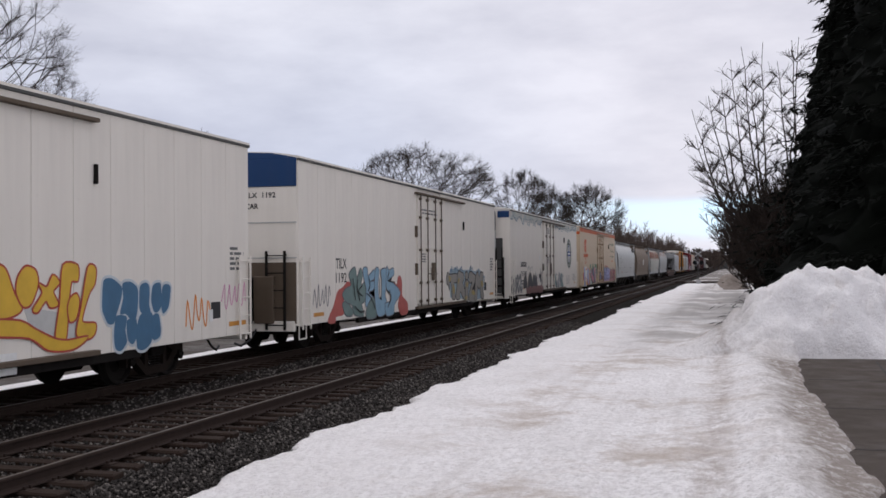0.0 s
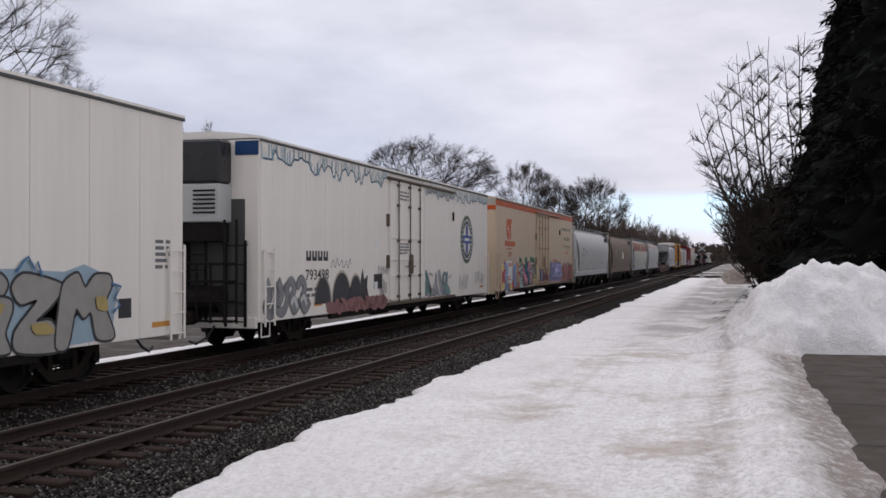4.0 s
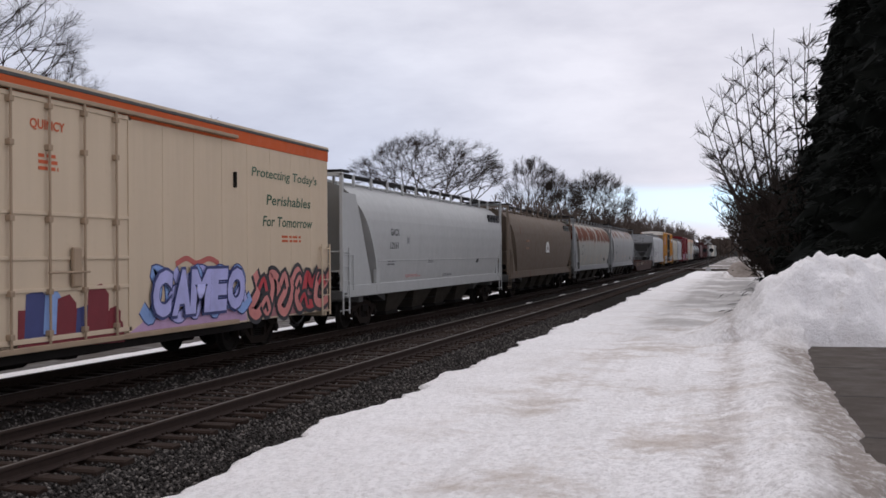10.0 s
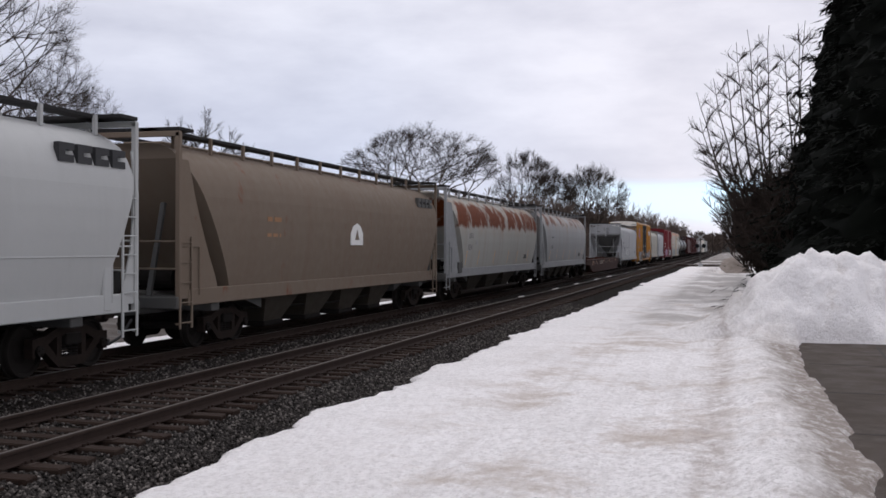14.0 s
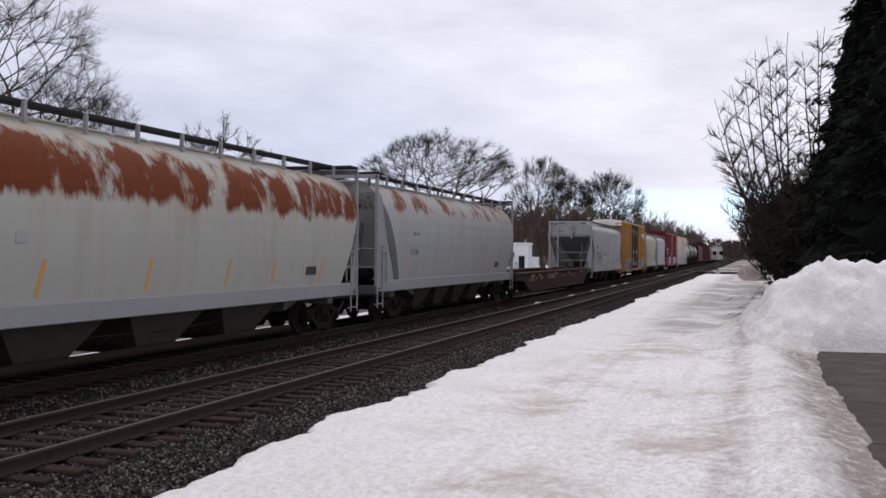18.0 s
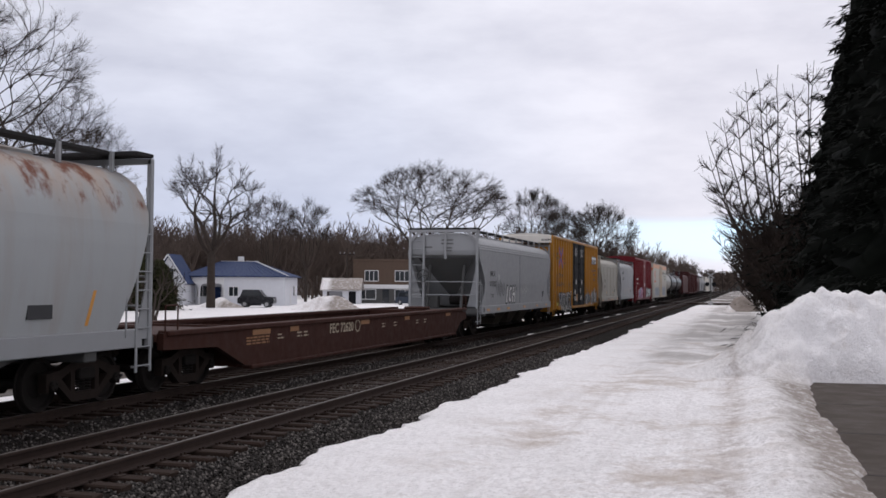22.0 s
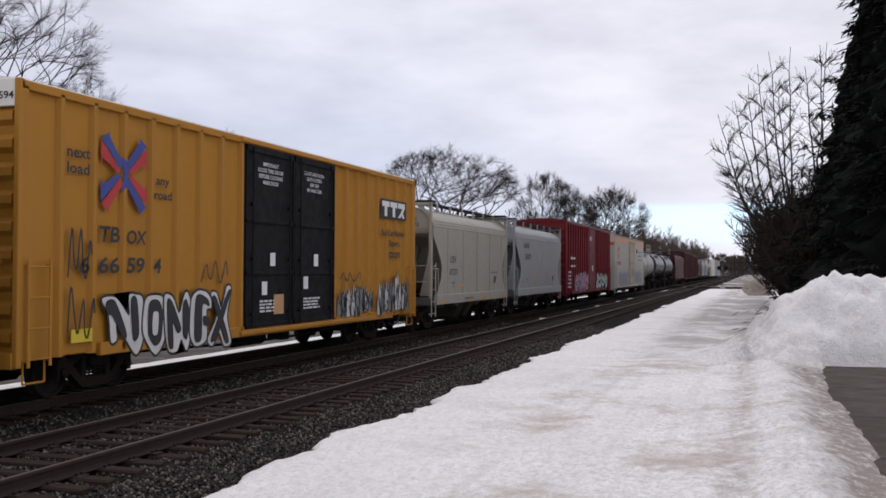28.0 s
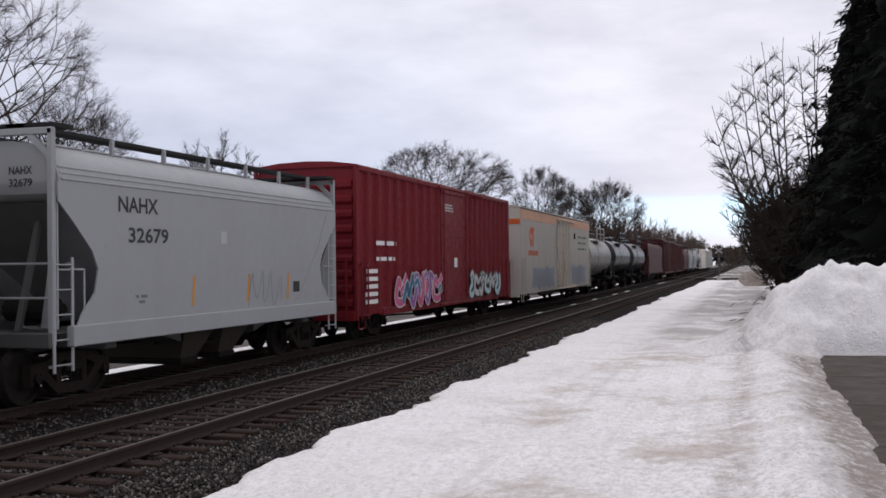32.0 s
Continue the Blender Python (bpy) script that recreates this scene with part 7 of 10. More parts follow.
H4, Y, sx4 = hopper("covered_hopper", "pale grey covered hopper car with light rust along the top", 158.95, 177.15, RUSTY2, CURVED,
                    [(1.3, 2.3), (1.7, 2.05), (3.0, 1.15), (4.0, 0.5), (4.33, 0.5)], [(1.3, 1.1), (2.4, 0.6), (3.4, 0.25), (4.0, 0.3), (4.33, 0.5)], GREY_B, 4)
bars(H4, Y(162.2), Y(163.0), 2.72, 2.9, 1, sx4, INKSOFT, 41)
letter(H4, "1156", Y(162.0), Y(162.8), 2.12, 2.32, sx4, INK)
part("placard", Geo().box(sx4(1.75) - 0.03, sx4(1.75) + 0.01, Y(173.6), Y(174.2), 1.6, 1.9), INK, H4)


def conspicuity(car, Y, us, surface, lean=0.2):
    """Slanting orange reflector strips on the lower side."""
    for u in us:
        y = Y(u)
        v = [(surface(z) + 0.006, y + a + lean * (z - 1.7), z) for z in (1.45, 1.75, 2.05) for a in (-0.045, 0.045)]
        part("reflector", Geo().add(v, [(0, 1, 3, 2), (2, 3, 5, 4)]), REFLECT, car)


conspicuity(H3, Y=lambda u: u - (138.75 + 157.55) / 2, us=(141.9, 144.0, 147.0, 150.0, 152.2, 154.9), surface=sx3)
conspicuity(H4, Y=lambda u: u - (158.95 + 177.15) / 2, us=(161.9, 164.4, 166.9, 169.4, 172.0, 175.2), surface=sx4)

# ---------------------------------------------------------------- empty well car


def well_car():
    u0, u1 = 177.45, 199.75
    L, mid = u1 - u0, (u0 + u1) / 2
    car = rail_car("well_car", "empty brown container well car with stencilled sides", "well car", u0, u1)
    Y = lambda u: u - mid
    for sx in (1, -1):
        pts = [(Y(u), z) for u, z in ((177.5, 1.22), (177.5, 0.9), (179.6, 0.85), (180.9, 0.36), (198.1, 0.30), (198.9, 0.75), (199.7, 0.85), (199.7, 1.12), (198.0, 1.16), (181.5, 1.22))]
        a, b = sorted((sx * 1.36, sx * 1.50))
        part("side_sill", Geo().prism_x(pts, a, b), WELLBROWN, car, "deep brown side girder")
        a, b = sorted((sx * 1.30, sx * 1.56))
        part("top_chord", Geo().box(a, b, Y(177.6), Y(199.6), 1.16, 1.27, 0.02), WELLBROWN, car)
        part("bottom_chord", Geo().box(a, b, Y(181.1), Y(198.0), 0.27, 0.36, 0.02), WELLBROWN, car)
    beam = Geo().box(-1.4, 1.4, -0.1, 0.1, 0.28, 0.38).mesh("cross_member")
    for k in range(12):
        part("cross_member", beam, WELLBROWN, car).location.y = Y(181.5) + 1.48 * k
    for s, ue in ((-1, u0), (1, u1)):
        a, b = sorted((Y(ue), Y(ue) - s * 3.4))
        part("end_deck", Geo().box(-1.35, 1.35, a, b, 1.05, 1.2, 0.02), WELLBROWN, car)
        part("bulkhead", Geo().box(-1.35, 1.35, Y(ue) - s * 3.4 - 0.06, Y(ue) - s * 3.4 + 0.06, 0.35, 1.25, 0.01), WELLBROWN, car)
        part("grab_rail", Geo().pipe([(1.5, Y(ue) - s * 0.1, 1.2), (1.5, Y(ue) - s * 0.1, 1.75), (1.5, Y(ue) - s * 0.55, 1.75), (1.5, Y(ue) - s * 0.55, 1.2)], 0.018), WELLBROWN, car)
        part("brake_box", Geo().box(-0.6, 0.3, Y(ue) - s * 1.3 - 0.3, Y(ue) - s * 1.3 + 0.3, 1.2, 1.32, 0.04), WELLBROWN, car)
        add_truck(car, Y(ue) - s * 1.75)
    add_couplers(car, L / 2, 0.9)
    side = lambda z: 1.502
    letter(car, "FEC 72620", Y(185.69), Y(187.4), 0.86, 1.13, side, dye("stencil_cream", (0.36, 0.3, 0.22)))
    part("emblem_ring", oval(Geo(), Y(187.75), 1.0, 0.2, 0.18, 1.502, inner=0.8), dye("stencil_cream", (0.36, 0.3, 0.22)), car)
    for u, w in ((181.2, 0.9), (183.2, 0.5), (188.0, 0.7), (192.0, 0.5), (196.8, 0.6)):
        part("reflector", Geo().box(1.500, 1.506, Y(u), Y(u + w), 1.02, 1.14), dye("faded_orange", (0.25, 0.12, 0.05)), car)
    bars(car, Y(180.9), Y(182.2), 0.8, 1.0, 3, side, dye("faded_orange", (0.25, 0.12, 0.05)), 51)
    for u in (182.5, 183.6, 184.0, 189.8, 190.9, 193.2, 194.1):
        bars(car, Y(u), Y(u + 0.35), 0.85, 1.02, 2, side, dye("stencil_cream", (0.36, 0.3, 0.22)), int(u * 10), fill=0.4)
    return car


well_car()

# ---------------------------------------------------------------- flat-sided hoppers
SLOPE = [(1.25, 2.7), (3.3, 0.75), (3.45, 0.2), (4.3, 0.2)]
H5, Y, sx5 = hopper("covered_hopper", "pale grey flat-sided covered hopper with sprayed tags", 201.4, 218.0, GREY_C, FLAT, SLOPE, SLOPE, GREY_C, 3, gusset=True)
letter(H5, "FMLX", Y(203.5), Y(204.45), 2.56, 2.78, sx5)
letter(H5, "51522", Y(203.45), Y(204.6), 2.12, 2.34, sx5)
bars(H5, Y(203.3), Y(204.4), 1.62, 1.8, 2, sx5, None, 61)
scrawl(H5, Y(204.6), Y(206.3), 1.7, 2.4, sx5, INK, 62, 6, 0.035)
for k, ch in enumerate("ICH"):
    w = (0.35, 0.62, 0.72)[k]
    y = 206.6 + (0.0, 0.5, 1.25)[k]
    letter(H5, ch, Y(y), Y(y + w), 1.3, 2.2, sx5, INK, 0.08, 0.25, "graffiti_edge", 0.006 + 0.002 * k)
    letter(H5, ch, Y(y + 0.07), Y(y + w - 0.07), 1.38, 2.12, sx5, WHITEINK, 0.03, 0.25, "graffiti_fill", 0.014 + 0.002 * k)
scrawl(H5, Y(209.8), Y(211.6), 1.75, 2.1, sx5, dye("ash", (0.5, 0.5, 0.48)), 63, 6, 0.025)
bars(H5, Y(208.5), Y(209.0), 1.9, 2.1, 2, sx5, INK, 64)
plate(H5, Y(205.0), Y(205.3), 2.4, 2.65, sx5, GREY)
plate(H5, Y(215.4), Y(215.8), 1.55, 1.85, sx5, INK)
part("side_seam", Geo().box(1.545, 1.556, Y(209.6), Y(209.63), 1.3, 3.6), GREY_B, H5)
sill5 = lambda z: 1.615
reflectors(H5, [Y(u) for u in (202.7, 204.6, 206.6, 210.2, 213.4, 216.0)], 1.06, sill5, 0.5)
part("placard", oval(Geo(), Y(202.2), 1.12, 0.06, 0.12, 1.612), INK, H5)
for k, (x0, x1, z) in enumerate(((-0.1, 0.4, 4.05), (-0.12, 0.42, 3.9), (0.0, 0.35, 3.72), (0.0, 0.35, 3.6), (-0.9, -0.5, 3.75))):
    part("small_print", Geo().box(x0, x1, Y(201.575), Y(201.585), z - 0.03, z + 0.03), INKSOFT, H5)

H6, Y, sx6 = hopper("covered_hopper", "short beige-grey covered hopper with ribbed side pockets", 239.05, 250.3, BEIGE, FLAT, SLOPE, SLOPE, BEIGE, 2, gusset=True, ribs=5)
letter(H6, "CEFX", Y(241.24), Y(242.02), 2.42, 2.66, sx6)
letter(H6, "87273", Y(241.2), Y(242.2), 1.98, 2.2, sx6)
bars(H6, Y(241.1), Y(242.0), 1.5, 1.75, 2, sx6, None, 71)
plate(H6, Y(242.75), Y(243.05), 2.2, 2.45, sx6, GREY_C)
plate(H6, Y(247.7), Y(248.1), 1.62, 1.9, sx6, INK)
bars(H6, Y(247.2), Y(248.6), 2.0, 2.12, 1, sx6, None, 72)
bars(H6, Y(243.0), Y(244.3), 1.05, 1.14, 1, sill5, INK, 73)
reflectors(H6, [Y(u) for u in (239.9, 243.4, 245.0, 246.2, 249.2)], 0.98, sill5, 0.45, 0.12)
reflectors(H6, [Y(u) for u in (242.6, 246.5)], 1.55, sx6, 0.35, 0.1)
letter_end(H6, "CEFX", 0.55, 0.95, 3.85, 3.98, -5.625 + 0.19)
letter_end(H6, "87273", 0.55, 1.0, 3.66, 3.79, -5.625 + 0.19)

H7, Y, sx7 = hopper("covered_hopper", "short clean light grey covered hopper car", 251.7, 263.4, GREY_C, FLAT, SLOPE, SLOPE, GREY_C, 2, gusset=True)
letter(H7, "NAHX", Y(253.5), Y(254.75), 3.2, 3.48, sx7)
letter(H7, "32679", Y(253.8), Y(255.1), 2.66, 2.94, sx7)
bars(H7, Y(253.6), Y(254.6), 1.55, 1.75, 2, sx7, None, 81)
plate(H7, Y(257.1), Y(257.35), 2.7, 2.95, sx7, GREY)
plate(H7, Y(260.6), Y(260.95), 1.6, 1.85, sx7, INK)
scrawl(H7, Y(258.2), Y(260.0), 1.3, 2.2, sx7, dye("graphite", (0.12, 0.12, 0.14)), 82, 4, 0.018)
conspicuity(H7, Y, (253.3, 256.0, 258.3, 260.3, 262.0), sx7, 0.15)
letter_end(H7, "NAHX", 0.6, 1.05, 3.75, 3.88, -5.85 + 0.19)
letter_end(H7, "32679", 0.6, 1.05, 3.55, 3.68, -5.85 + 0.19)

# ---------------------------------------------------------------- ribbed boxcars


def ribbed_boxcar(name, label, u0, u1, mat, door, door_mat, posts_a, posts_b, zt=5.05, zb=0.78, end_top=None, doors=2):
    L, mid = u1 - u0, (u0 + u1) / 2
    car = rail_car(name, label, "boxcar", u0, u1)
    Y = lambda u: u - mid
    g = Geo().box(-HALF + 0.08, HALF - 0.085, -L / 2 + 0.08, L / 2 - 0.08, zb, zt, 0.02)
    part("body", g, mat, car)
    prof = [(HALF - 0.02, zt - 0.06), (HALF - 0.02, zt), (0.8, zt + 0.1), (0, zt + 0.13), (-0.8, zt + 0.1), (-HALF + 0.02, zt), (-HALF + 0.02, zt - 0.06)]
    part("roof", Geo().prism_y(prof, -L / 2, L / 2), end_top or mat, car)
    g = Geo().box(HALF - 0.1, HALF, -L / 2, L / 2, zt - 0.16, zt - 0.02, 0.012)
    part("top_chord", g, mat, car)
    part("side_sill", Geo().box(HALF - 0.1, HALF, -L / 2 + 2.0, L / 2 - 2.0, zb - 0.06, zb + 0.16, 0.012), mat, car)
    d0, d1 = Y(door[0]), Y(door[1])
    w = 0.07
    cache = Geo().add([(HALF - 0.09, -w * 1.5, zb), (HALF, -w * 0.7, zb), (HALF, w * 0.7, zb), (HALF - 0.09, w * 1.5, zb),
                       (HALF - 0.09, -w * 1.5, zt - 0.1), (HALF, -w * 0.7, zt - 0.1), (HALF, w * 0.7, zt - 0.1), (HALF - 0.09, w * 1.5, zt - 0.1)],
                      [(0, 1, 5, 4), (1, 2, 6, 5), (2, 3, 7, 6), (4, 5, 6, 7), (3, 2, 1, 0)]).mesh("side_post")
    for a, b, n in ((-L / 2 + 0.1, d0 - 0.1, posts_a), (d1 + 0.1, L / 2 - 0.1, posts_b)):
        for k in range(n + 1):
            ob = part("side_post", cache, mat, car)
            ob.location.y = a + (b - a) * k / n
    for k in range(doors):
        a, b = d0 + (d1 - d0) * k / doors, d0 + (d1 - d0) * (k + 1) / doors
        dr = part("door", Geo().box(HALF - 0.06, HALF - 0.01, a + 0.01, b - 0.01, zb + 0.08, zt - 0.14, 0.01), door_mat, car, "ribbed sliding door")
        g = Geo()
        for (p, q, r, s) in ((a, b, zb + 0.1, zb + 0.2), (a, b, zt - 0.3, zt - 0.16), (a, a + 0.09, zb + 0.1, zt - 0.16), (b - 0.09, b, zb + 0.1, zt - 0.16), (a, b, 2.05, 2.13), (a, b, 3.2, 3.28)):
            g.box(HALF - 0.01, HALF + 0.025, p + 0.015, q - 0.015, r, s, 0.006)
        part("door_frame", g, door_mat, dr)
        for q in (a + 0.3, b - 0.3):
            g = Geo().rod((HALF + 0.045, q, zb + 0.12), (HALF + 0.045, q, zt - 0.2), 0.02, 6)
            for z in (1.2, 2.4, 3.6):
                g.box(HALF - 0.01, HALF + 0.07, q - 0.04, q + 0.04, z - 0.04, z + 0.04, 0.006)
            part("lock_rod", g, door_mat, dr)
    part("door_track", Geo().box(HALF - 0.02, HALF + 0.06, d0 - 0.2, min(L / 2 - 0.3, d1 + (d1 - d0) / 2), zb - 0.02, zb + 0.07, 0.01), mat, car)
    part("door_track", Geo().box(HALF - 0.02, HALF + 0.05, d0 - 0.2, min(L / 2 - 0.3, d1 + (d1 - d0) / 2), zt - 0.14, zt - 0.06, 0.01), mat, car)
    for s in (-1, 1):
        e = s * (L / 2 - 0.08)
        for k in range(9):
            z = zb + 0.35 + 0.42 * k
            g = Geo().prism_x([(e, z - 0.14), (e + s * 0.075, z - 0.06), (e + s * 0.075, z + 0.06), (e, z + 0.14)], -1.4, 1.4)
            part("end_rib", g, mat, car)
        part("corner_post", Geo().box(HALF - 0.1, HALF, s * L / 2 - 0.06, s * L / 2 + 0.06, zb - 0.1, zt, 0.012), mat, car)
        part("corner_post", Geo().box(-HALF, -HALF + 0.1, s * L / 2 - 0.06, s * L / 2 + 0.06, zb - 0.1, zt, 0.012), mat, car)
        part("end_sill", Geo().box(-1.5, 1.5, s * L / 2 - 0.08, s * L / 2 + 0.06, zb - 0.12, zb + 0.14, 0.015), mat, car)
        add_truck(car, s * (L / 2 - 2.6))
        y0, y1 = sorted((s * (L / 2 - 0.12), s * (L / 2 - 0.62)))
        part("side_ladder", ladder_geo(HALF - 0.02, y0, y1, zb - 0.1, zb + 1.55, 4), mat, car)
        part("stirrup_step", Geo().pipe([(HALF - 0.04, y0, zb), (HALF - 0.04, y0, zb - 0.35), (HALF - 0.04, y1, zb - 0.35), (HALF - 0.04, y1, zb)], 0.018), mat, car)
    part("end_ladder", end_ladder_geo(-L / 2, -1, 0.75, 1.25, zb - 0.1, zb + 1.6, 4), mat, car)
    if end_top:
        part("end_panel", Geo().box(-HALF + 0.06, HALF - 0.06, -L / 2 - 0.03, -L / 2 + 0.08, zt - 0.42, zt, 0.01), end_top, car, "white panel at the top of the end")
    underframe(car, L)
    add_couplers(car, L / 2, 0.7)
    return car, Y


def Qb(Y, *pts):
    return [(Y(u), z) for u, z in pts]


B1, Y = ribbed_boxcar("boxcar", "yellow ribbed boxcar with black double doors and graffiti", 218.55, 237.1, YELLOW, (225.6, 230.5), BLACKDOOR, 8, 8, end_top=WHITE)
letter_end(B1, "666594", 0.9, 1.45, 4.74, 4.86, -18.55 / 2 - 0.036)
face = lambda z: HALF + 0.004
yc, zc = Y(221.17), 3.83
for sy in (-1, 1):
    for sz in (-1, 1):
        arm = lambda a, b: (yc + sy * a, zc + sz * b)
        part("logo_arrow", Geo().prism_x([arm(0.02, 0.16), arm(0.44, 0.60), arm(0.46, 0.68), arm(0.67, 0.55), arm(0.60, 0.50), arm(0.14, 0.08)], HALF + 0.006, HALF + 0.010), dye("arrow_blue", (0.04, 0.06, 0.26)) if sy * sz < 0 or sz > 0 else dye("signal_red", (0.42, 0.03, 0.03)), B1, "blue and red arrow emblem arm")
        part("logo_arrow", Geo().prism_x([arm(0.12, 0.06), arm(0.60, 0.46), arm(0.68, 0.50), arm(0.68, 0.12), arm(0.62, 0.22), arm(0.18, 0.0)], HALF + 0.006, HALF + 0.010), dye("signal_red", (0.42, 0.03, 0.03)) if sy * sz < 0 or sz > 0 else dye("arrow_blue", (0.04, 0.06, 0.26)), B1)
part("logo_hub", Geo().prism_x([(yc - 0.1, zc - 0.3), (yc + 0.06, zc - 0.22), (yc + 0.12, zc), (yc + 0.06, zc + 0.24), (yc - 0.1, zc + 0.3), (yc - 0.02, zc)], HALF + 0.011, HALF + 0.014), dye("arrow_blue", (0.04, 0.06, 0.26)), B1)
letter(B1, "next", Y(219.6), Y(220.2), 3.98, 4.14, face)
letter(B1, "load", Y(219.6), Y(220.18), 3.72, 3.9, face)
letter(B1, "any", Y(222.15), Y(222.6), 3.68, 3.84, face)
letter(B1, "road", Y(222.1), Y(222.68), 3.46, 3.62, face)
letter(B1, "TB", Y(220.45), Y(221.05), 2.63, 2.9, face, shear=0.12)
letter(B1, "OX", Y(221.25), Y(221.85), 2.61, 2.86, face, shear=0.12)
for txt, a, b in (("6", 219.95, 220.22), ("66", 220.45, 221.05), ("59", 221.27, 221.8), ("4", 222.1, 222.35)):
    letter(B1, txt, Y(a), Y(b), 2.1, 2.38, face, shear=0.12)
part("logo_plate", Geo().prism_x([(Y(233.95), 3.70), (Y(236.25), 3.70), (Y(236.25), 4.27), (Y(233.95), 4.27)], HALF + 0.002, HALF + 0.006), INK, B1, "black sign plate")
for k in range(3):
    y = Y(234.07) + 0.70 * k
    bar = Geo().prism_x([(y, 4.05), (y + 0.62, 4.05), (y + 0.62, 4.21), (y, 4.21)], HALF + 0.008, HALF + 0.011)
    if k < 2:
        bar.prism_x([(y + 0.2, 3.76), (y + 0.42, 3.76), (y + 0.42, 4.05), (y + 0.2, 4.05)], HALF + 0.008, HALF + 0.011)
    else:
        bar.prism_x([(y, 3.76), (y + 0.2, 3.76), (y + 0.62, 4.05), (y + 0.42, 4.05)], HALF + 0.008, HALF + 0.0105).prism_x([(y + 0.42, 3.76), (y + 0.62, 3.76), (y + 0.4, 3.93), (y + 0.3, 3.87)], HALF + 0.008, HALF + 0.0115)
    part("logo_bar", bar, WHITEINK, B1)
for txt, a, b, z in (("Rail Car Pooling", 234.03, 236.06, 3.12), ("Experts", 234.67, 235.63, 2.82), ("ttx.com", 234.67, 235.65, 2.51)):
    letter(B1, txt, Y(a), Y(b), z, z + 0.24, face, INK, 0.02)
for za, zb2, sd in ((4.1, 4.55, 92), (1.2, 1.5, 93)):
    if za < 2:
        bars(B1, Y(226.3), Y(227.4), za, zb2, 4, lambda z: HALF + 0.01, WHITEINK, sd)
        bars(B1, Y(228.6), Y(229.7), za, zb2, 4, lambda z: HALF + 0.01, WHITEINK, sd + 5)
for u0, lines in ((226.2, ("IMPORTANT", "CLOSE THIS DOOR", "BEFORE CLOSING", "MAIN DOOR")), (228.6, ("CLOSE AND LOCK", "BOTH DOORS", "BEFORE", "MOVING CAR"))):
    for k, txt in enumerate(lines):
        w = 0.085 * len(txt)
        letter(B1, txt, Y(u0 + 0.6 - w / 2), Y(u0 + 0.6 + w / 2), 4.48 - 0.135 * k, 4.57 - 0.135 * k, lambda z: HALF + 0.01, WHITEINK, 0.01)
for u, z in ((226.8, 2.25), (229.2, 2.25), (228.6, 1.7), (226.4, 1.6)):
    plate(B1, Y(u), Y(u + 0.25), z, z + 0.3, flat_side, WHITEINK, lift=0.012)
plate(B1, Y(227.0), Y(227.5), 1.15, 1.6, flat_side, dye("clay", (0.48, 0.27, 0.13)), lift=0.012)
CHALK = dye("chalk", (0.6, 0.59, 0.56))
Q = lambda *pts: Qb(Y, *pts)
bubble(B1, Q((220.56, 1.67), (220.96, 1.68), (221.35, 1.35), (221.34, 1.71), (221.55, 1.72), (221.76, 1.63), (221.77, 0.92), (221.57, 0.66), (221.25, 0.96), (220.97, 1.22), (220.99, 0.97), (220.83, 0.93), (220.76, 1.37)), CHALK, INK, 0.0060, 0.05)
bubble(B1, Q((221.83, 1.58), (221.99, 1.69), (222.33, 1.68), (222.50, 1.51), (222.47, 0.88), (222.20, 0.61), (221.96, 0.79), (221.77, 1.08)), CHALK, INK, 0.0095, 0.05)
bubble(B1, Q((222.46, 1.67), (222.75, 1.64), (222.97, 1.33), (223.17, 1.70), (223.29, 1.70), (223.47, 1.26), (223.27, 0.61), (223.06, 0.84), (222.91, 0.62), (222.63, 0.64), (222.51, 0.98)), CHALK, INK, 0.0130, 0.05)
bubble(B1, Q((223.42, 1.59), (223.67, 1.75), (223.98, 1.71), (224.16, 1.57), (224.16, 1.40), (223.98, 1.35), (223.99, 0.78), (223.58, 0.67), (223.37, 0.93)), CHALK, INK, 0.0165, 0.05)
bubble(B1, Q((224.16, 1.68), (224.38, 1.68), (224.57, 1.38), (224.80, 1.81), (224.97, 1.76), (224.81, 1.20), (224.99, 0.66), (224.70, 0.60), (224.49, 0.89), (224.22, 0.63), (224.04, 0.78), (224.39, 1.22)), CHALK, INK, 0.0200, 0.05)
bubble(B1, Q((220.66, 1.62), (220.91, 1.62), (221.25, 1.06), (221.15, 0.96), (220.85, 1.37), (220.69, 1.41)), INK, INK, 0.0280, 0.004)
bubble(B1, Q((221.38, 1.64), (221.55, 1.64), (221.63, 1.03), (221.46, 0.94)), INK, INK, 0.0290, 0.004)
bubble(B1, Q((221.94, 1.53), (222.09, 1.62), (222.27, 1.58), (222.39, 1.35), (222.34, 0.89), (222.14, 0.78), (221.93, 1.02)), INK, INK, 0.0300, 0.004)
bubble(B1, Q((222.54, 1.58), (222.71, 1.55), (223.02, 1.06), (222.90, 0.96), (222.74, 1.18), (222.75, 0.70), (222.59, 0.77)), INK, INK, 0.0310, 0.004)
bubble(B1, Q((223.09, 1.49), (223.21, 1.59), (223.34, 1.26), (223.23, 0.83), (223.10, 0.95)), INK, INK, 0.0320, 0.004)
bubble(B1, Q((223.55, 1.58), (223.72, 1.68), (224.02, 1.57), (224.07, 1.43), (223.81, 1.47), (223.77, 0.80), (223.52, 0.81)), INK, INK, 0.0330, 0.004)
bubble(B1, Q((223.85, 1.24), (224.07, 1.21), (224.08, 1.06), (223.86, 1.07)), INK, INK, 0.0340, 0.004)
bubble(B1, Q((224.20, 1.60), (224.38, 1.56), (224.87, 0.73), (224.73, 0.66), (224.49, 1.04)), INK, INK, 0.0350, 0.004)
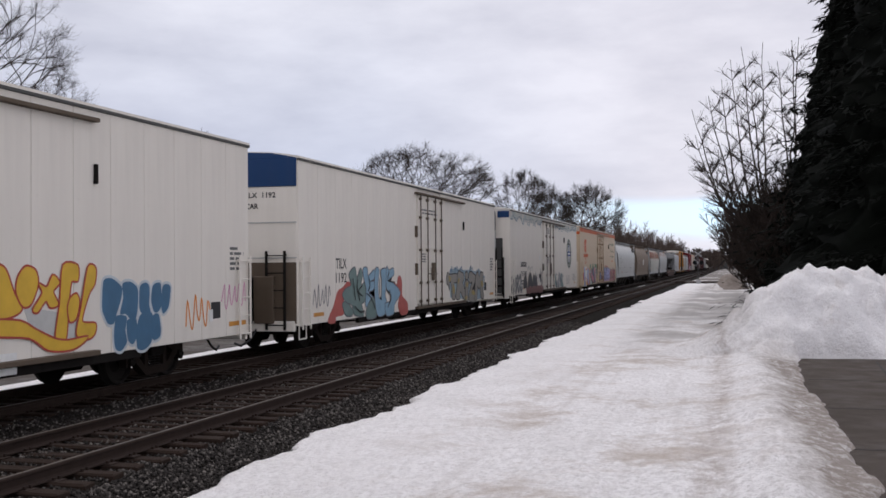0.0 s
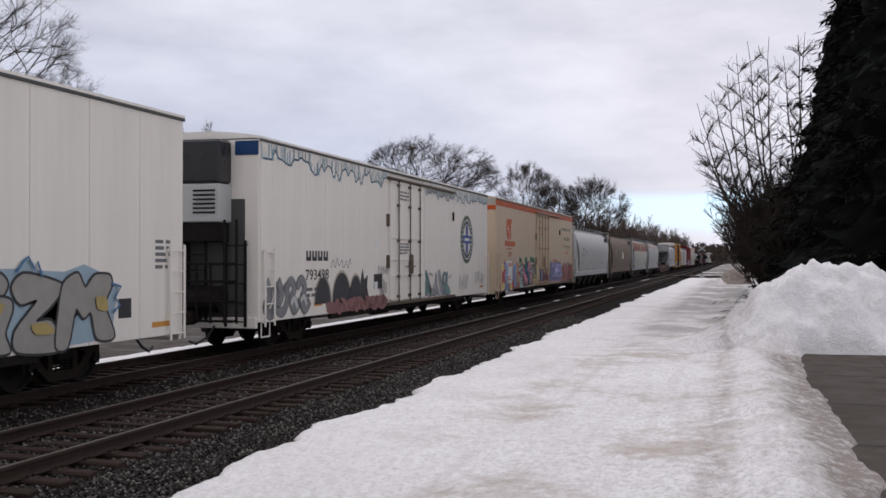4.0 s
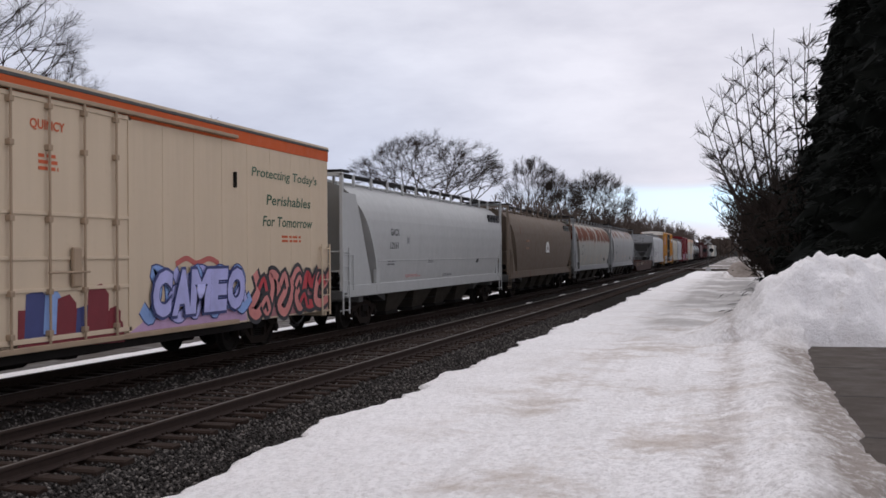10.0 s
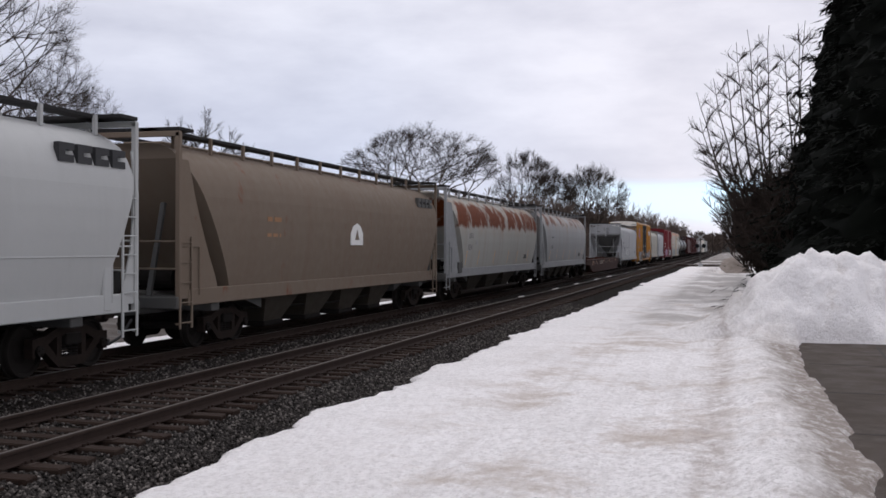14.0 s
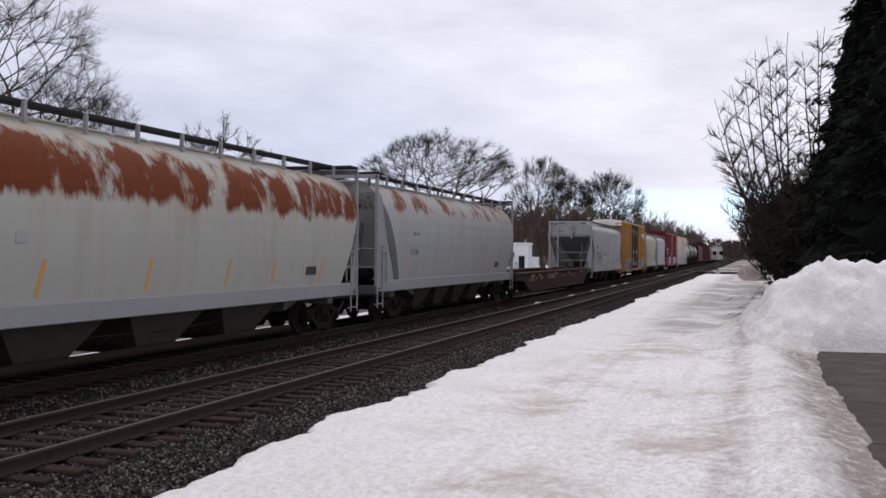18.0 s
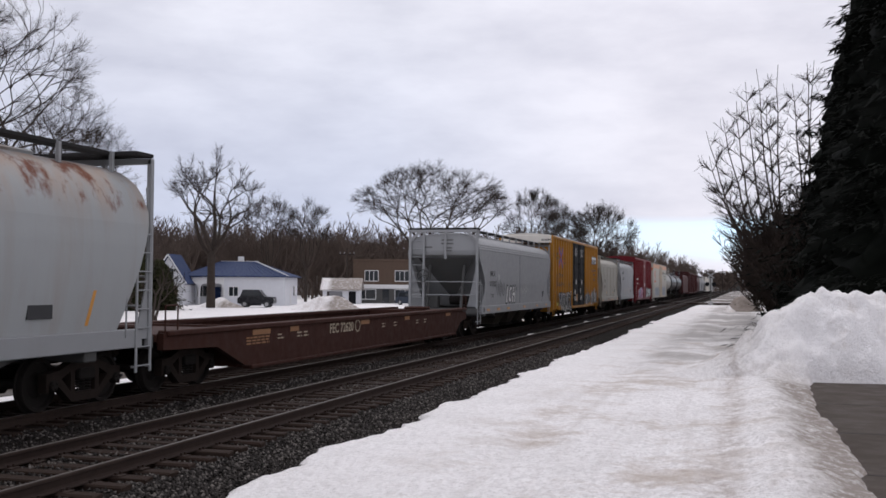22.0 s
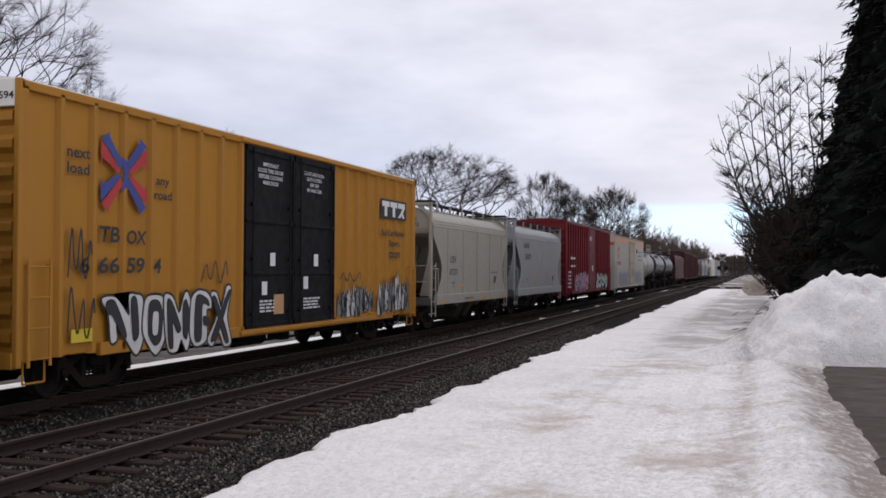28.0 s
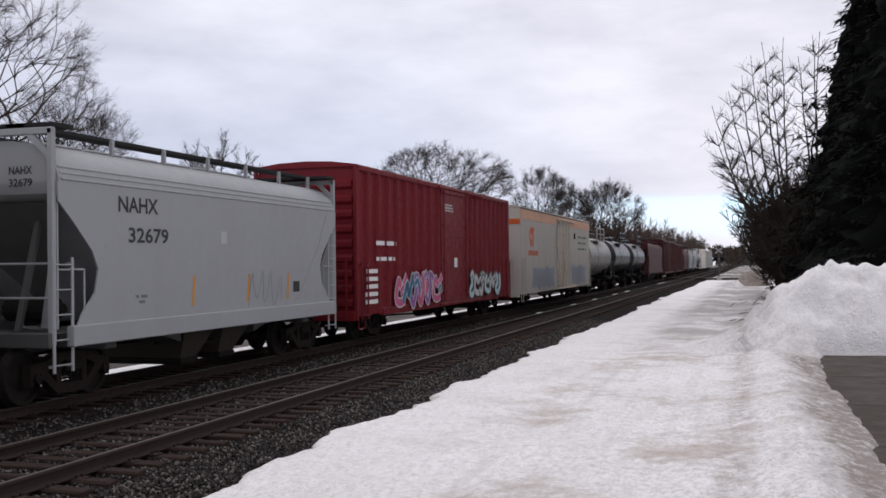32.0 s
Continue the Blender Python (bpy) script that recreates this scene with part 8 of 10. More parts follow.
bubble(B1, Q((224.80, 1.69), (224.92, 1.67), (224.44, 0.85), (224.26, 0.72), (224.15, 0.79)), INK, INK, 0.0360, 0.004)
bubble(B1, Q((222.05, 1.37), (222.22, 1.36), (222.19, 1.00), (222.04, 1.01)), CHALK, CHALK, 0.0420, 0.004)
def tangle(car, y0, y1, z0, z1, surface, seed, count):
    """Spiky white letters with thin black outlines, sprayed over one another."""
    r = random.Random(seed)
    w = (y1 - y0) / count
    for k in range(count):
        c = y0 + w * (k + 0.5)
        top, foot = z1 + r.uniform(-0.22, 0.12), z0 + r.uniform(-0.05, 0.1)
        spike = [(c - w * 0.6, foot), (c - w * 0.55, r.uniform(foot + 0.3, top - 0.1)), (c - w * 0.2, top - 0.2), (c - w * 0.05, top), (c + w * 0.15, top - 0.32), (c + w * 0.5, top - r.uniform(0.02, 0.2)), (c + w * 0.45, foot + 0.35), (c + w * 0.62, foot + 0.04)]
        back = part("graffiti_edge", Geo().prism_x([(c + (y - c) * 1.28, z0 + (z - z0) * 1.06) for y, z in spike], surface(1) + 0.004 + 0.002 * k, surface(1) + 0.005 + 0.002 * k), INK, car)
        part("graffiti_fill", Geo().prism_x(spike, surface(1) + 0.005 + 0.002 * k, surface(1) + 0.006 + 0.002 * k), r.choice((CHALK, dye("ash", (0.5, 0.5, 0.48)), dye("pewter", (0.2, 0.2, 0.2)))), back)
        for _ in range(9):
            a, b = r.uniform(-0.45, 0.3), r.uniform(0.1, 0.75)
            g = Geo()
            ribbon(g, [(c + a * w, foot + b * (top - foot)), (c + (a + r.uniform(-0.1, 0.25)) * w, foot + (b + r.uniform(-0.25, 0.25)) * (top - foot)), (c + (a + 0.3) * w, foot + (b - r.uniform(0.0, 0.3)) * (top - foot))], r.uniform(0.02, 0.05), surface, 0.02 + 0.002 * k)
            part("graffiti_line", g, INK, car)


tangle(B1, Y(230.75), Y(233.3), 0.92, 1.76, face, 3, 8)
tangle(B1, Y(233.75), Y(236.4), 0.88, 1.95, face, 4, 9)
for k, (ua, ub, za, zb2) in enumerate(((219.6, 220.3, 2.0, 2.9), (219.6, 220.4, 1.0, 1.9), (223.7, 224.9, 1.9, 2.4), (230.8, 232.4, 1.85, 2.1))):
    scrawl(B1, Y(ua), Y(ub), za, zb2, face, INK, 100 + k, 3, 0.04)
plate(B1, Y(219.75), Y(220.3), 0.98, 1.2, flat_side, dye("warning_yellow", (0.6, 0.45, 0.03)), lift=0.006)

B2, Y = ribbed_boxcar("boxcar", "dark red ribbed boxcar with sprayed graffiti along the sill", 264.75, 283.3, RED, (272.7, 276.2), RED, 9, 9, doors=1)
mural(B2, Y(268.0), Y(272.5), 0.85, 1.95, face, [dye("violet", (0.25, 0.1, 0.3)), dye("steel_blue", (0.10, 0.27, 0.42)), dye("cerise", (0.5, 0.08, 0.2))], dye("ash", (0.5, 0.5, 0.48)), 111, 6, None, 0.05, 0.3)
mural(B2, Y(276.5), Y(281.3), 0.95, 1.9, face, [dye("ash", (0.5, 0.5, 0.48)), dye("pale_teal", (0.45, 0.6, 0.62))], INK, 112, 6, None, 0.07, 0.2)
for k in range(5):
    plate(B2, Y(265.3) + (0.0 if k < 2 else 0.1), Y(266.3), 1.1 + 0.22 * k, 1.22 + 0.22 * k, flat_side, WHITEINK, "mark_bar", 0.004)
bars(B2, Y(266.2), Y(268.0), 2.75, 2.98, 1, face, WHITEINK, 113)
bars(B2, Y(266.2), Y(268.0), 2.3, 2.5, 1, face, WHITEINK, 114)
bars(B2, Y(273.3), Y(274.6), 4.1, 4.4, 3, face, WHITEINK, 115)
plate(B2, Y(274.3), Y(274.7), 2.1, 2.45, flat_side, WHITEINK, "mark_bar", 0.03)

# ---- faded refrigerator car, far
C5, Y = reefer("refrigerator_car", "faded white refrigerator car with pale orange band and painted-out patches", 285.85, 307.1, WHITE_OLD, (6, 6), (295.2, 298.9), (295.6, 296.7, 297.8), 301.0, CREAM, zt=4.92)
PALE = painted("faded_orange_paint", (0.62, 0.36, 0.24), 0.6, amount=0.6)
L5 = 307.1 - 285.85
part("top_band", Geo().box(HALF - 0.01, HALF + 0.012, -L5 / 2 + 0.02, L5 / 2 - 0.02, 4.35, 4.85, 0.004), PALE, C5, "bleached orange band")
part("end_panel", Geo().box(-1.5, 1.54, -L5 / 2 - 0.03, -L5 / 2 + 0.01, 4.1, 4.35, 0.01), ORANGE, C5)
snow_logo(C5, Y(287.8), 3.05, 0.95, ORINK, WHITEINK)
for k in range(8):
    part("logo_bar", Geo().prism_x([(Y(287.5) + 0.3 * k + a, 2.6 + b) for a, b in ((0, 0), (0.22, 0), (0.26, 0.25), (0.04, 0.25))], HALF + 0.001, HALF + 0.005), ORINK, C5)
bars(C5, Y(302.5), Y(306.3), 2.9, 4.0, 3, flat_side, dye("bottle_green", (0.03, 0.09, 0.05)), 121, fill=0.35)
mural(C5, Y(288.5), Y(294.0), 1.0, 1.95, flat_side, [dye("patch_grey", (0.24, 0.26, 0.29))], dye("patch_grey", (0.24, 0.26, 0.29)), 122, 5, dye("patch_grey", (0.24, 0.26, 0.29)))
mural(C5, Y(300.0), Y(305.0), 0.95, 2.0, flat_side, [dye("patch_grey", (0.24, 0.26, 0.29))], dye("patch_grey", (0.24, 0.26, 0.29)), 123, 4, dye("patch_grey", (0.24, 0.26, 0.29)))

# ---------------------------------------------------------------- tank cars and the far end of the train


def tank_car(label, u0, u1, mat, r=1.42):
    L, mid = u1 - u0, (u0 + u1) / 2
    car = rail_car("tank_car", label, "tank car", u0, u1)
    h = L / 2 - 0.9
    prof = [(-h - 0.42, 0.0), (-h - 0.38, 0.5 * r), (-h - 0.2, 0.85 * r), (-h, r), (-h * 0.3, r), (-h * 0.3, r * 1.015), (-h * 0.3 + 0.1, r * 1.015), (-h * 0.3 + 0.1, r), (h, r), (h + 0.2, 0.85 * r), (h + 0.38, 0.5 * r), (h + 0.42, 0.0)]
    part("tank", Geo().lathe(prof, 36, "y", (0, 0, 2.65), False), mat, car, smooth=True)
    part("dome", Geo().lathe([(4.0, 0.45), (4.3, 0.45), (4.38, 0.3), (4.4, 0.0)], 18, "z", (0, 0, 0), False), mat, car, smooth=True)
    g = Geo()
    for sx in (-1, 1):
        g.box(sx * 1.1 - 0.25, sx * 1.1 + 0.25, -1.8, 1.8, 3.78, 3.83)
        for y in (-1.8, 0, 1.8):
            g.box(sx * 1.33 - 0.04, sx * 1.33 + 0.04, y - 0.04, y + 0.04, 3.8, 4.75)
        for z in (4.3, 4.72):
            g.box(sx * 1.33 - 0.03, sx * 1.33 + 0.03, -1.8, 1.8, z - 0.03, z + 0.03)
    part("platform_rail", g, mat, car)
    g = Geo().box(-1.35, 1.35, -L / 2, -L / 2 + 2.6, 0.95, 1.12, 0.02).box(-1.35, 1.35, L / 2 - 2.6, L / 2, 0.95, 1.12, 0.02)
    g.box(-0.25, 0.25, -L / 2, L / 2, 0.75, 1.2)
    for s in (-1, 1):
        g.box(-1.1, 1.1, s * (L / 2 - 2.2) - 0.2, s * (L / 2 - 2.2) + 0.2, 1.1, 1.9)
    part("underframe", g, STEEL, car)
    g = Geo()
    for s in (-1, 1):
        y = s * (L / 2 - 0.1)
        g.pipe([(1.3, y, 1.1), (1.3, y, 2.3), (-1.3, y, 2.3), (-1.3, y, 1.1)], 0.025)
    part("grab_rail", g, mat, car)
    for s in (-1, 1):
        add_truck(car, s * (L / 2 - 2.1))
    add_couplers(car, L / 2, 0.6)


tank_car("dirty white tank car with a railed dome platform", 308.2, 320.3, SILVER)
tank_car("black tank car with a railed dome platform", 321.5, 333.4, BLACKTANK)
tank_car("glossy black tank car", 334.7, 346.6, BLACKTANK)
hopper("covered_hopper", "dark red covered hopper far down the train", 347.8, 366.0, MAROON, FLAT, SLOPE, SLOPE, MAROON, 3, end_mat=MAROON, gusset=True)
ribbed_boxcar("boxcar", "dull maroon boxcar far down the train", 367.3, 386.0, MAROON, (374.5, 378.5), MAROON, 8, 8, zt=4.9)
ribbed_boxcar("boxcar", "dull maroon boxcar far down the train", 387.3, 403.5, MAROON, (393.5, 397.5), MAROON, 7, 7, zt=4.75)
hopper("covered_hopper", "dark red covered hopper far down the train", 404.8, 418.0, MAROON, CURVED, SLOPE, SLOPE, MAROON, 2)
hopper("covered_hopper", "rust-brown covered hopper far down the train", 419.3, 432.0, RUSTY2, CURVED, SLOPE, SLOPE, GREY_B, 2)
hopper("covered_hopper", "grey covered hopper far down the train", 433.3, 446.5, GREY_B, CURVED, SLOPE, SLOPE, GREY_B, 2)
tank_car("glossy black tank car", 447.8, 464.0, BLACKTANK)
for a, b, m, lab in ((465.3, 484.0, WHITE, "white boxcar far down the train"), (485.3, 504.0, GREENGREY, "greenish white boxcar far down the train"), (505.3, 524.0, GREY, "grey boxcar far down the train")):
    ribbed_boxcar("boxcar", lab, a, b, m, (a + 7.5, a + 11.5), m, 7, 7, zt=4.8)

# ---------------------------------------------------------------- bare trees


def grow(seed, height, spread, stems=1, levels=5, first=0.25, up=0.35, kids=(3, 4), shrink=0.72, wiggle=0.25, r0=None, twigs=3):
    """Limbs of a bare tree as arrays of segment starts, ends and radii; thick limbs and twigs apart."""
    rng = random.Random(seed)
    thick, thin = [], []
    r0 = r0 or height * 0.017

    def limb(p, d, length, r, level):
        n = 4 if level < 2 else 3
        q = p
        pts = [p]
        for i in range(n):
            d = (d + Vector((rng.gauss(0, wiggle), rng.gauss(0, wiggle), rng.gauss(0, wiggle) + up * (0.12 if level else 0.05)))  * 0.5).normalized()
            q = q + d * (length / n)
            pts.append(q)
        for i in range(n):
            ra, rb = r * (1 - 0.45 * i / n), r * (1 - 0.45 * (i + 1) / n)
            (thick if level < 3 else thin).append((pts[i], pts[i + 1], ra, rb))
        if level >= levels:
            return
        k = rng.randint(*kids) if level < levels - 1 else twigs
        for j in range(k):
            at = pts[rng.randint(max(1, n - 2), n)] if j else pts[n]
            if level == 0 and stems == 1:
                at = pts[rng.randint(2, n)]
            side = Vector((rng.gauss(0, 1), rng.gauss(0, 1), rng.gauss(0, 0.35))).normalized()
            nd = (d * (0.75 if level else 0.55) + side * spread * rng.uniform(0.6, 1.15) + Vector((0, 0, up))).normalized()
            limb(at, nd, length * shrink * rng.uniform(0.75, 1.15), r * (0.58 if j else 0.66), level + 1)

    total = sum(shrink**k for k in range(1, levels + 1))
    for s in range(stems):
        tilt = Vector((rng.gauss(0, 0.25), rng.gauss(0, 0.25), 1)) if stems > 1 else Vector((rng.gauss(0, 0.05), rng.gauss(0, 0.05), 1))
        base = Vector((rng.gauss(0, 0.02), rng.gauss(0, 0.02), 0)) * height * (stems > 1)
        limb(base - Vector((0, 0, 0.02 * height)), tilt.normalized(), height * first, r0 if stems == 1 else r0 * 0.7, 0)
    top = max(max(s[0].z, s[1].z) for s in thick + thin)
    k = height / top
    pack = lambda S: (np.array([s[0] for s in S]) * k, np.array([s[1] for s in S]) * k, np.array([s[2] for s in S]) * k, np.array([s[3] for s in S]) * k)
    return pack(thick), pack(thin)


def tubes(P, Q, ra, rb, n):
    """One mesh's points and faces for many tapered segments."""
    D = Q - P
    D = D / np.maximum(1e-6, np.linalg.norm(D, axis=1))[:, None]
    ref = np.where((np.abs(D[:, 2]) < 0.9)[:, None], np.array([0, 0, 1.0]), np.array([1.0, 0, 0]))
    A = np.cross(D, ref)
    A /= np.linalg.norm(A, axis=1)[:, None]
    B = np.cross(D, A)
    t = 2 * np.pi * np.arange(n) / n
    ring = np.cos(t)[None, :, None] * A[:, None, :] + np.sin(t)[None, :, None] * B[:, None, :]
    lo, hi = P[:, None, :] + ring * ra[:, None, None], Q[:, None, :] + ring * rb[:, None, None]
    co = np.concatenate([lo, hi], 1).reshape(-1, 3)
    k = np.arange(n)
    quad = np.stack([k, (k + 1) % n, n + (k + 1) % n, n + k], 1)
    f = (quad[None] + (np.arange(len(P)) * 2 * n)[:, None, None]).reshape(-1, 4)
    return co, f


def bare_tree(label, at, seed, thin_r=0.012, name="bare_tree", **kw):
    tree = thing(name, label, "tree", at)
    thick, thin = grow(seed, **kw)
    co, f = tubes(*thick[:2], np.maximum(thick[2], thin_r * 1.5), np.maximum(thick[3], thin_r * 1.5), 6)
    part("trunk", quick_mesh("trunk", co, f, True), BARK, tree)
    co, f = tubes(*thin[:2], np.maximum(thin[2], thin_r), np.maximum(thin[3], thin_r * 0.7), 3)
    part("crown", quick_mesh("crown", co, f), TWIG, tree)
    return tree


def sweep(p, q, heading, ra, rb, n, out):
    """A limb from p to q that sets out along heading; returns the heading at its tip."""
    mid = p + heading * (q - p).length * 0.5
    last = p
    for k in range(1, n + 1):
        t = k / n
        c = p * (1 - t) ** 2 + mid * 2 * t * (1 - t) + q * t * t
        out.append((last, c, ra + (rb - ra) * (t - 1 / n), ra + (rb - ra) * t))
        last = c
    return (q - mid).normalized()


def pack(S):
    return tuple(np.array([q[k] for q in S]) for k in range(4))


def scatter(rng, spread):
    return Vector((rng.gauss(0, spread), rng.gauss(0, spread), rng.gauss(0, spread)))


def crown_tree(label, at, seed, fork, centre, rx, rz, limbs=8, kids=(3, 3, 4), low=-0.2, tuft=9, r0=0.35, thin_r=0.018, lumpy=0.12, twig=0.7, stems=1, lift=0.25):
    """A bare tree whose limbs divide again and again on their way to a rounded crown, where the twigs sit in tufts."""
    rng = random.Random(seed)
    tree = thing("bare_tree", label, "tree", at)
    thick, thin = [], []
    heart = Vector((0, 0, centre))

    def shell(a, e):
        swell = 1 + lumpy * math.sin(3.1 * a + seed) * math.cos(4.3 * e + 0.7 * seed) + rng.uniform(-0.5, 0.5) * lumpy
        return heart + Vector((rx * math.cos(a) * math.cos(e), rx * math.sin(a) * math.cos(e), rz * math.sin(e))) * swell

    def tufts(p, d, r):
        out = (p - heart).normalized()
        for _ in range(int(tuft * 1.6)):
            w = (d * 0.5 + out * 0.4 + Vector((0, 0, lift)) + scatter(rng, 0.42)).normalized()
            L = twig * rng.uniform(0.6, 1.4)
            start = p - d * rng.uniform(0, 0.9) * twig
            q = start + w * L
            sweep(start, q, d, r, r * 0.7, 2, thin)
            for _ in range(4):
                b = start + (q - start) * rng.uniform(0.3, 0.95)
                thin.append((b, b + (w + scatter(rng, 0.45) + Vector((0, 0, lift * 0.6))).normalized() * L * rng.uniform(0.3, 0.6), r * 0.7, r * 0.5))

    reach = (0.45, 0.70, 0.87, 0.99)

    def grow_on(p, d, a, e, r, level):
        goal = shell(a, e)
        base = Vector((0, 0, fork)) if level == 0 else p
        frac = reach[level] if level == 0 else (reach[level] - reach[level - 1]) / (1 - reach[level - 1])
        q = base + (goal - base) * frac + scatter(rng, 0.02 * rx)
        r2 = max(thin_r * 0.8, r * 0.66)
        d2 = sweep(p, q, d, r, r2, 6 - level, thick if level < 2 else thin)
        if level == 3:
            tufts(q, d2, thin_r * 0.48)
            return
        k = kids[level]
        wide = (0.62, 0.38, 0.24)[level]
        for j in range(k):
            turn = (j - (k - 1) / 2) / max(1, k - 1) * 2 * wide + rng.uniform(-0.4, 0.4) * wide
            rise = rng.uniform(-1, 1) * wide * 0.8
            grow_on(q, d2, a + turn / max(0.35, math.cos(e)), min(1.5, max(low, e + rise)), r2 * (0.78 if j else 0.88), level + 1)

    for s in range(stems):
        foot = Vector((rng.gauss(0, 0.5), rng.gauss(0, 0.5), -0.6)) if stems > 1 else Vector((0, 0, -0.6))
        thick.append((foot, Vector((foot.x * 0.4, foot.y * 0.4, fork * 0.5)), r0 * 1.15, r0 * 0.95))
        thick.append((Vector((foot.x * 0.4, foot.y * 0.4, fork * 0.5)), Vector((0, 0, fork)), r0 * 0.95, r0 * 0.85))
    top = math.sin(1.35)
    for i in range(limbs):
        e = math.asin(math.sin(low) + (top - math.sin(low)) * (i + 0.5) / limbs)
        a = i * 2.39996 + rng.uniform(-0.3, 0.3)
        out = Vector((math.cos(a) * math.cos(e), math.sin(a) * math.cos(e), 0.9)).normalized()
        grow_on(Vector((0, 0, fork * rng.uniform(0.85, 1.0))), out, a, e, r0 * rng.uniform(0.42, 0.6), 0)
    co, f = tubes(*pack(thick), 6)
    part("trunk", quick_mesh("trunk", co, f, True), BARK, tree)
    co, f = tubes(*pack(thin), 3)
    part("crown", quick_mesh("crown", co, f), TWIG, tree)
    return tree


def arching_tree(label, at, seed, tips, r0=0.10, thin_r=0.0135, side=14):
    """A clump of bare stems that lean out and then turn upward, with whip-like side branches."""
    rng = random.Random(seed)
    tree = thing("bare_tree", label, "tree", at)
    thick, thin = [], []
    for tip in tips:
        tip = Vector(tip)
        foot = Vector((rng.gauss(0, 0.25), rng.gauss(0, 0.25), -0.4))
        bend = Vector((tip.x * 0.62, tip.y * 0.6, tip.z * 0.40)) + scatter(rng, 0.45)
        n, last = 14, foot
        pts = []
        for k in range(1, n + 1):
            t = k / n
            c = foot * (1 - t) ** 2 + bend * 2 * t * (1 - t) + tip * t * t + scatter(rng, 0.035)
            r = r0 * rng.uniform(0.9, 1.0) * (1 - t) ** 0.9 + thin_r * 1.2
            thick.append((last, c, r, r0 * (1 - t) ** 0.9 + thin_r * 1.2))
            pts.append((c, (c - last).normalized(), t))
            last = c
        for k in range(side * 2):
            c, d, t = pts[rng.randint(4, n - 2)]
            flank = d.cross(Vector((rng.gauss(0, 0.6), 1, rng.gauss(0, 0.3)))).normalized() * rng.choice((-1, 1))
            L = rng.uniform(0.9, 2.3) * (1.25 - t)
            q = c + (d * 0.75 + flank * 0.95 + Vector((0, 0, 0.25))).normalized() * L
            d2 = sweep(c, q, (d + flank * 0.9).normalized(), thin_r * 1.5, thin_r, 4, thin)
            for _ in range(7):
                b = c + (q - c) * rng.uniform(0.35, 1.0)
                w = (d2 + scatter(rng, 0.55) + Vector((0, 0, 0.25))).normalized()
                sweep(b, b + w * rng.uniform(0.3, 0.85), d2, thin_r * 0.9, thin_r * 0.6, 2, thin)
    co, f = tubes(*pack(thick), 6)
    part("trunk", quick_mesh("trunk", co, f, True), BARK, tree)
    co, f = tubes(*pack(thin), 3)
    part("crown", quick_mesh("crown", co, f), TWIG, tree)
    return tree


crown_tree("tall bare tree with a wide umbrella crown, behind the buildings", (-43.8, 143, -0.5), 5, 5.5, 14.4, 10.2, 4.8, 10, (3, 4, 4), -0.25, 8, 0.34, 0.017, 0.16, 0.85)
crown_tree("tall bare tree with a dense spreading crown beside the road", (-57.5, 62.8, -0.5), 8, 5.0, 14.5, 11.8, 10.5, 13, (3, 3, 4), -0.45, 7, 0.42, 0.015, 0.18, 0.95, lift=0.1)
crown_tree("rounded bare tree with fine twigs beside the shrubs", (-59.5, 77.0, -0.5), 10, 3.5, 10.6, 7.6, 6.9, 11, (3, 3, 4), -0.4, 7, 0.3, 0.013, 0.15, 0.9)
bare_tree("bare tree beside the road", (-58, 56, -0.5), 25, 0.018, height=16.0, spread=0.8, levels=5, first=0.3, up=0.4, kids=(3, 4))
crown_tree("gnarled dark bare tree in front of the house", (-52.2, 94.0, -0.5), 44, 6.0, 10.6, 4.1, 4.1, 7, (2, 3, 3), -0.35, 5, 0.42, 0.022, 0.3, 0.75, lift=0.5)
crown_tree("slim bare tree in the woods behind the house", (-63.2, 130, -0.5), 45, 5.0, 10.2, 3.4, 3.9, 6, (2, 3, 3), -0.2, 6, 0.2, 0.02, 0.2, 0.8, lift=0.5)
crown_tree("slim bare tree in the woods behind the house", (-57.7, 130, -0.5), 46, 5.0, 9.8, 3.0, 3.4, 6, (2, 3, 3), -0.2, 6, 0.2, 0.02, 0.2, 0.8, lift=0.5)
crown_tree("bare tree at the edge of the woods", (-37.2, 187, -0.5), 6, 6.0, 13.4, 5.2, 5.8, 9, (3, 3, 3), -0.2, 7, 0.24, 0.020, 0.2, 1.0, lift=0.6)
crown_tree("bare tree at the edge of the woods", (-29.8, 220, -0.5), 7, 5.0, 12.6, 6.6, 6.3, 10, (3, 3, 4), -0.3, 7, 0.28, 0.022, 0.22, 1.1, lift=0.4)
crown_tree("bare tree at the edge of the woods", (-35.0, 205, -0.5), 27, 5.0, 12.0, 4.4, 5.2, 9, (3, 3, 3), -0.3, 7, 0.24, 0.021, 0.22, 1.0, lift=0.5)
TIPS = ((-4.9, 0.6, 11.2), (-4.8, -1.2, 9.6), (-4.5, 1.4, 8.4), (-4.0, 0.2, 11.9), (-3.3, -0.8, 12.6), (-2.9, 1.0, 13.9), (-2.2, -0.3, 14.3), (-1.7, 1.5, 13.1), (-1.2, -1.0, 14.3), (-0.4, 0.8, 13.7), (0.3, -0.6, 14.5), (0.7, 0.5, 14.8), (-3.2, 1.2, 7.6))
arching_tree("many-stemmed bare tree arching over the snow lane", (2.9, 58, -0.4), 31, TIPS)
bare_tree("bare tree leaning over the snow lane", (2.6, 78, -0.4), 32, 0.018, height=8.5, spread=0.8, stems=5, levels=5, first=0.3, up=0.25, kids=(3, 3))
bare_tree("small bare sapling on the snow field", (-37.0, 59.0, -0.5), 33, 0.02, "sapling", height=4.4, spread=0.8, stems=3, levels=3, first=0.35, up=0.3, kids=(3, 3), r0=0.12)


